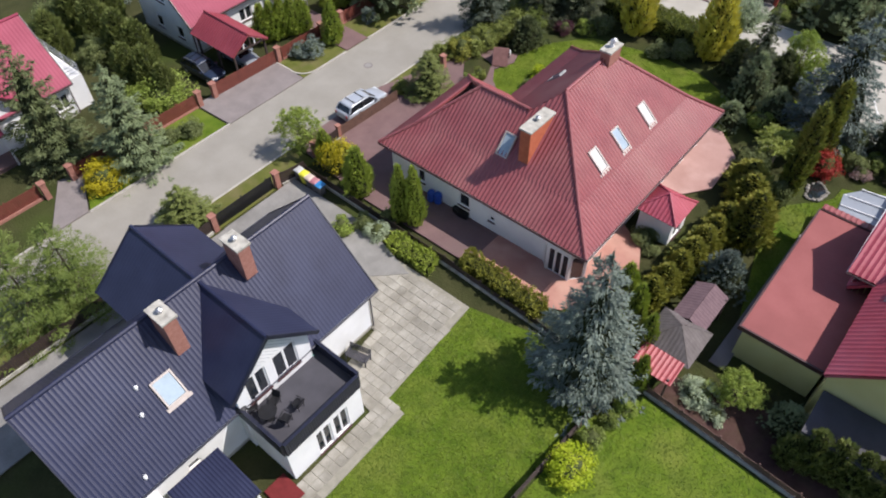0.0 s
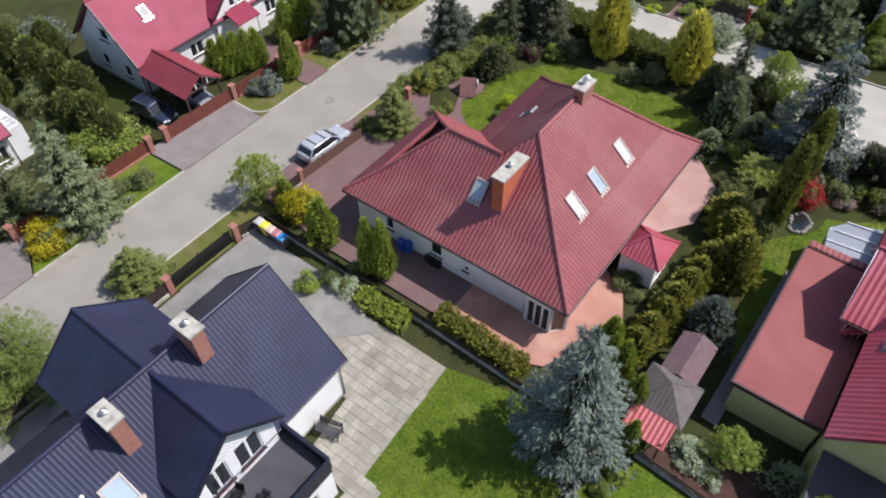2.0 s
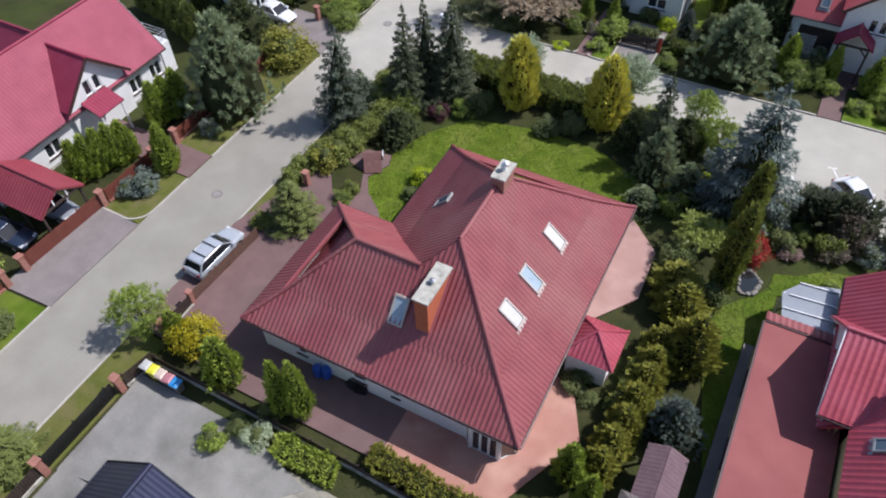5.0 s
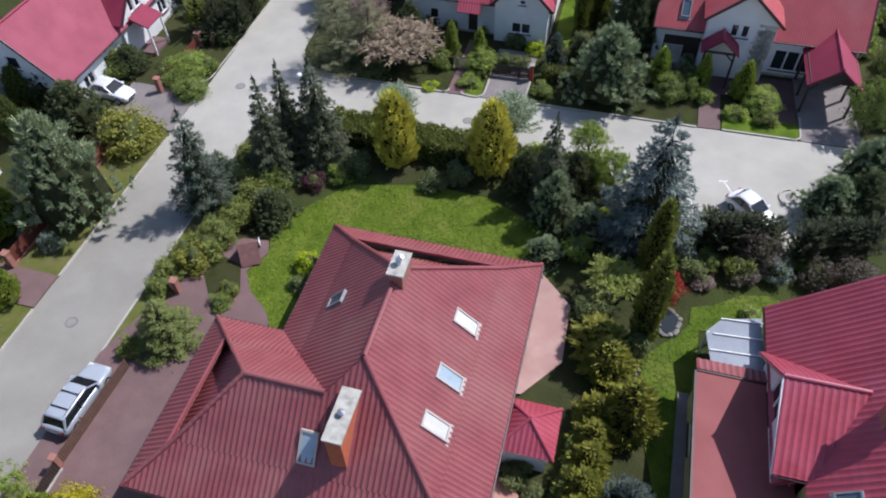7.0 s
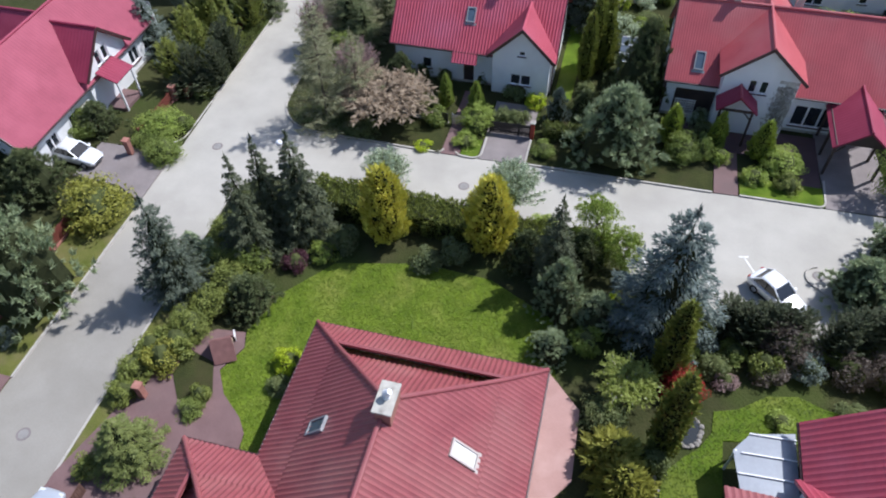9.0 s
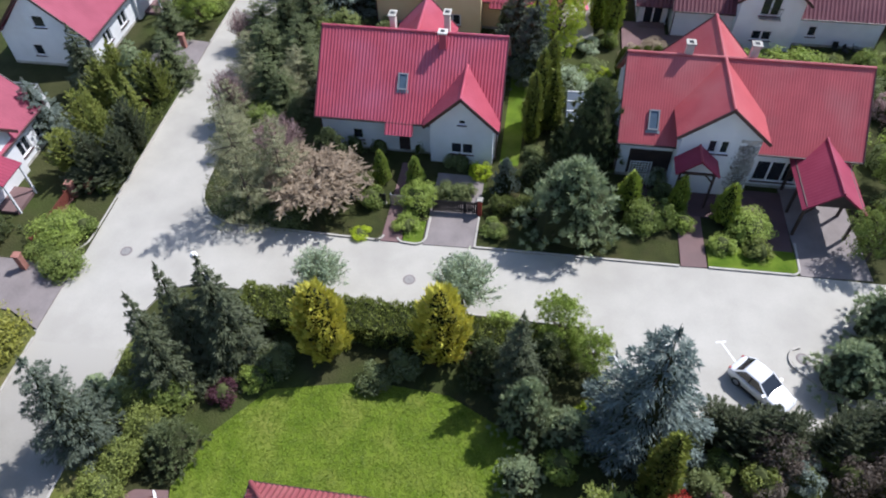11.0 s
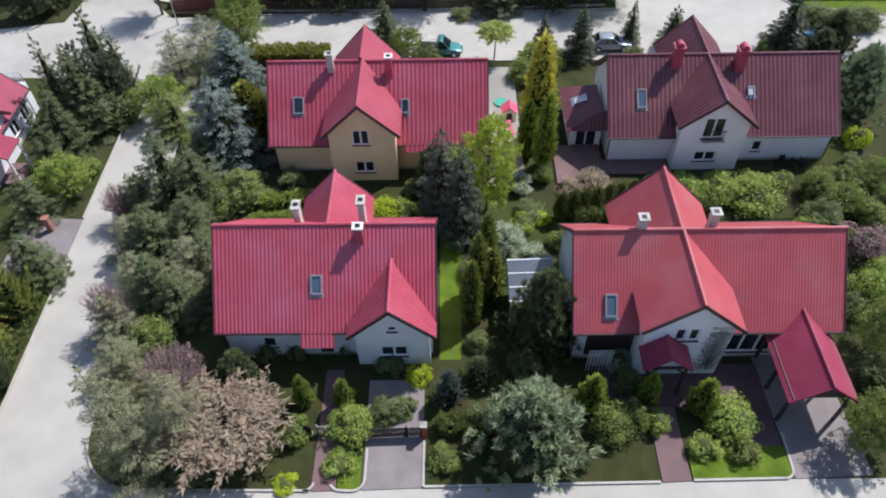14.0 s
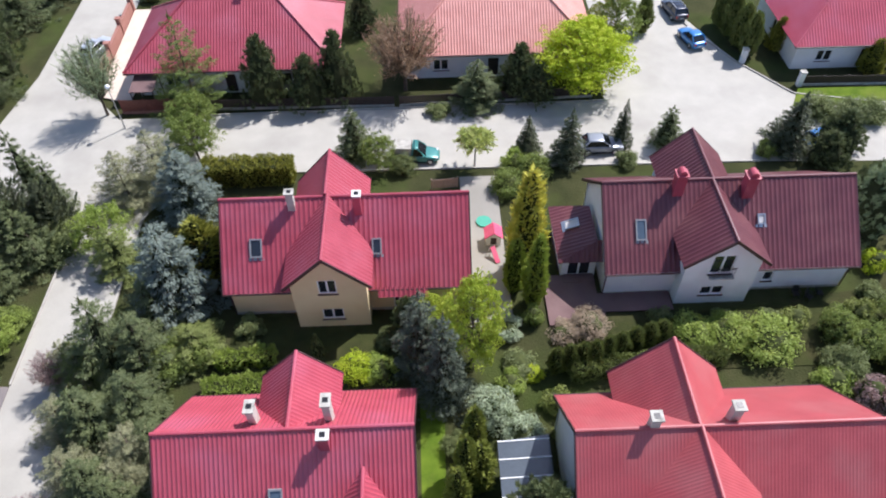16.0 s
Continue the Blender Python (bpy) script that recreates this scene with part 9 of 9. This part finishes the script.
# glazed lean-to by the brick-red house
lean = thing("pergola", pose(-9.4, 83.4, 0), "dark glazed lean-to with white bars", "pergola")
part("roof_panel", Geo().add([(-1.6, -2.3, 2.4), (1.7, -2.3, 2.4), (1.7, 1.7, 2.7), (-1.6, 1.3, 2.7), (-1.6, -2.3, 2.36), (1.7, -2.3, 2.36), (1.7, 1.7, 2.66), (-1.6, 1.3, 2.66)], [(0, 1, 2, 3), (7, 6, 5, 4), (0, 4, 5, 1), (1, 5, 6, 2), (2, 6, 7, 3), (3, 7, 4, 0)]), glass("smoked_glazing", (0.07, 0.085, 0.10), 0.15), lean)
for i in range(4):
    y = -2.2 + i * 1.17
    part("glazing_bar", Geo().beam((-1.6, y, 2.43 + 0.075 * (y + 2.3)), (1.7, y + 0.1, 2.43 + 0.075 * (y + 2.4)), 0.07, 0.06), WHITEPAINT, lean)
for x in (-1.5, 1.6):
    for y in (-2.2, 1.2):
        part("post", Geo().box(x - 0.05, y - 0.05, 0, x + 0.05, y + 0.05, 2.4 + 0.07 * (y + 2.2)), WHITEPAINT, lean)

# play things in the side court
toy = thing("playhouse", pose(-9.6, 104.0, 0.15), "toy playhouse with a pink roof", "playhouse")
pink = mat("pink_plastic", (0.62, 0.08, 0.16), (0.7, 0.12, 0.22), rough=0.5)
wall(toy, (-0.6, -0.5), (0.6, -0.5), [(0, 1.1), (0.6, 1.55), (1.2, 1.1)], [(0.35, 0.1, 0.85, 0.95, 0)], WHITEPAINT, 0.05)
wall(toy, (0.6, 0.5), (-0.6, 0.5), [(0, 1.1), (0.6, 1.55), (1.2, 1.1)], [], WHITEPAINT, 0.05)
wall(toy, (0.6, -0.45), (0.6, 0.45), [(0, 1.1), (0.9, 1.1)], [], WHITEPAINT, 0.05)
wall(toy, (-0.6, 0.45), (-0.6, -0.45), [(0, 1.1), (0.9, 1.1)], [], WHITEPAINT, 0.05)
for s in (-1, 1):
    slope(toy, [(s * 0.75, -0.65, 1.0), (0, -0.65, 1.62), (0, 0.65, 1.62), (s * 0.75, 0.65, 1.0)], pink, 0.2, 0.02, 0, thick=0.05)
slide = thing("toy_slide", pose(-9.6, 102.2, 0.15, 0, 0, 20), "red and white toy slide", "slide")
part("chute", Geo().beam((0, -0.7, 0.1), (0, 0.5, 0.85), 0.4, 0.06), pink, slide)
for s in (-0.18, 0.18):
    part("ladder_leg", Geo().beam((s, 0.5, 0.85), (s, 0.85, 0), 0.05, 0.05), WHITEPAINT, slide)
sand = thing("sandpit", pose(-10.2, 106.2, 0.15), "round green plastic sandpit", "sandpit")
part("shell", Geo().tube((0, 0, 0), (0, 0, 0.2), 0.6, 0.65, 18), mat("green_plastic", (0.04, 0.3, 0.2), (0.06, 0.36, 0.25), rough=0.5), sand)

# furniture by the wine-roofed house
for i in range(3):
    copy_thing(first, pose(13.4 + i * 0.9, 97.2 - 0.3 * (i % 2), 0.06, 0, 0, 40 * i))

# ---- grass tufts ----
def inside(x, y, poly):
    hit = False
    for i, a in enumerate(poly):
        b = poly[i - 1]
        if (a[1] > y) != (b[1] > y) and x < (b[0] - a[0]) * (y - a[1]) / (b[1] - a[1]) + a[0]:
            hit = not hit
    return hit


TUFT = leafmat("grass_blades", (0.122, 0.182, 0.016), (0.21, 0.275, 0.031), island=0.1)
# TUFT darkened the same way for the dimmer lawns.
TUFT_DIMMED = leafmat("dimmed_grass_blades", (0.09, 0.145, 0.013), (0.175, 0.235, 0.027), island=0.14)
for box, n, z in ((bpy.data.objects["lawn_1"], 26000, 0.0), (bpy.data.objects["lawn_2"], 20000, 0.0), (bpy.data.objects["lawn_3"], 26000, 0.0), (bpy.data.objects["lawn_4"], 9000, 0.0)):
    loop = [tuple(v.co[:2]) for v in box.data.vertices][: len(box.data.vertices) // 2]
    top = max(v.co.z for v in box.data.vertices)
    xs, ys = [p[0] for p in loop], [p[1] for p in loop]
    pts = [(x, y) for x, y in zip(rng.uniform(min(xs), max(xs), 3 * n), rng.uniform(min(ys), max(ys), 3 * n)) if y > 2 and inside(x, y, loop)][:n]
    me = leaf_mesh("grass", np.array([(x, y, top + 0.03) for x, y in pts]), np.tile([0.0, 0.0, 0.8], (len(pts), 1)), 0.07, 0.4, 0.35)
    me.materials.append(TUFT_DIMMED if box.name != "lawn_3" else TUFT)
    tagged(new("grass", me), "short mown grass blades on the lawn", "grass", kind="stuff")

# ---- patio slabs, last ----
patio_poly = [(-27.0, 23.4), (-17.0, 23.35), (-16.5, 14.95), (-15.1, 14.8), (-14.95, 4.0), (-16.7, 4.0), (-16.7, 13.6), (-20.0, 14.0), (-20.6, 18.0), (-27.0, 18.2)]
patio = tagged(part("patio", Geo().prism(patio_poly, 0.0, 0.12), JOINT), "weathered grey slab patio with mossy joints", "patio", kind="structure")


SIZE = 0.62
slab_me = None
for i in range(22):
    for j in range(34):
        x, y = -27.3 + SIZE * (i + 0.5), 3.8 + SIZE * (j + 0.5)
        if not all(inside(x + dx, y + dy, patio_poly) for dx in (-0.2, 0.2) for dy in (-0.2, 0.2)):
            continue
        if slab_me is None:
            a = SIZE / 2 - 0.02
            slab_me = part("slab", loft([[(-k, -k, z), (k, -k, z), (k, k, z), (-k, k, z)] for z, k in ((0.0, a), (0.02, a), (0.03, a - 0.012))]), SLAB, patio)
            ob = slab_me
        else:
            ob = new("slab", slab_me.data)
            ob.parent = patio
        ob.location = (x, y, 0.118 + 0.004 * random.random())
        ob.rotation_euler = (radians(random.uniform(-0.4, 0.4)), radians(random.uniform(-0.4, 0.4)), radians(random.uniform(-0.6, 0.6)))
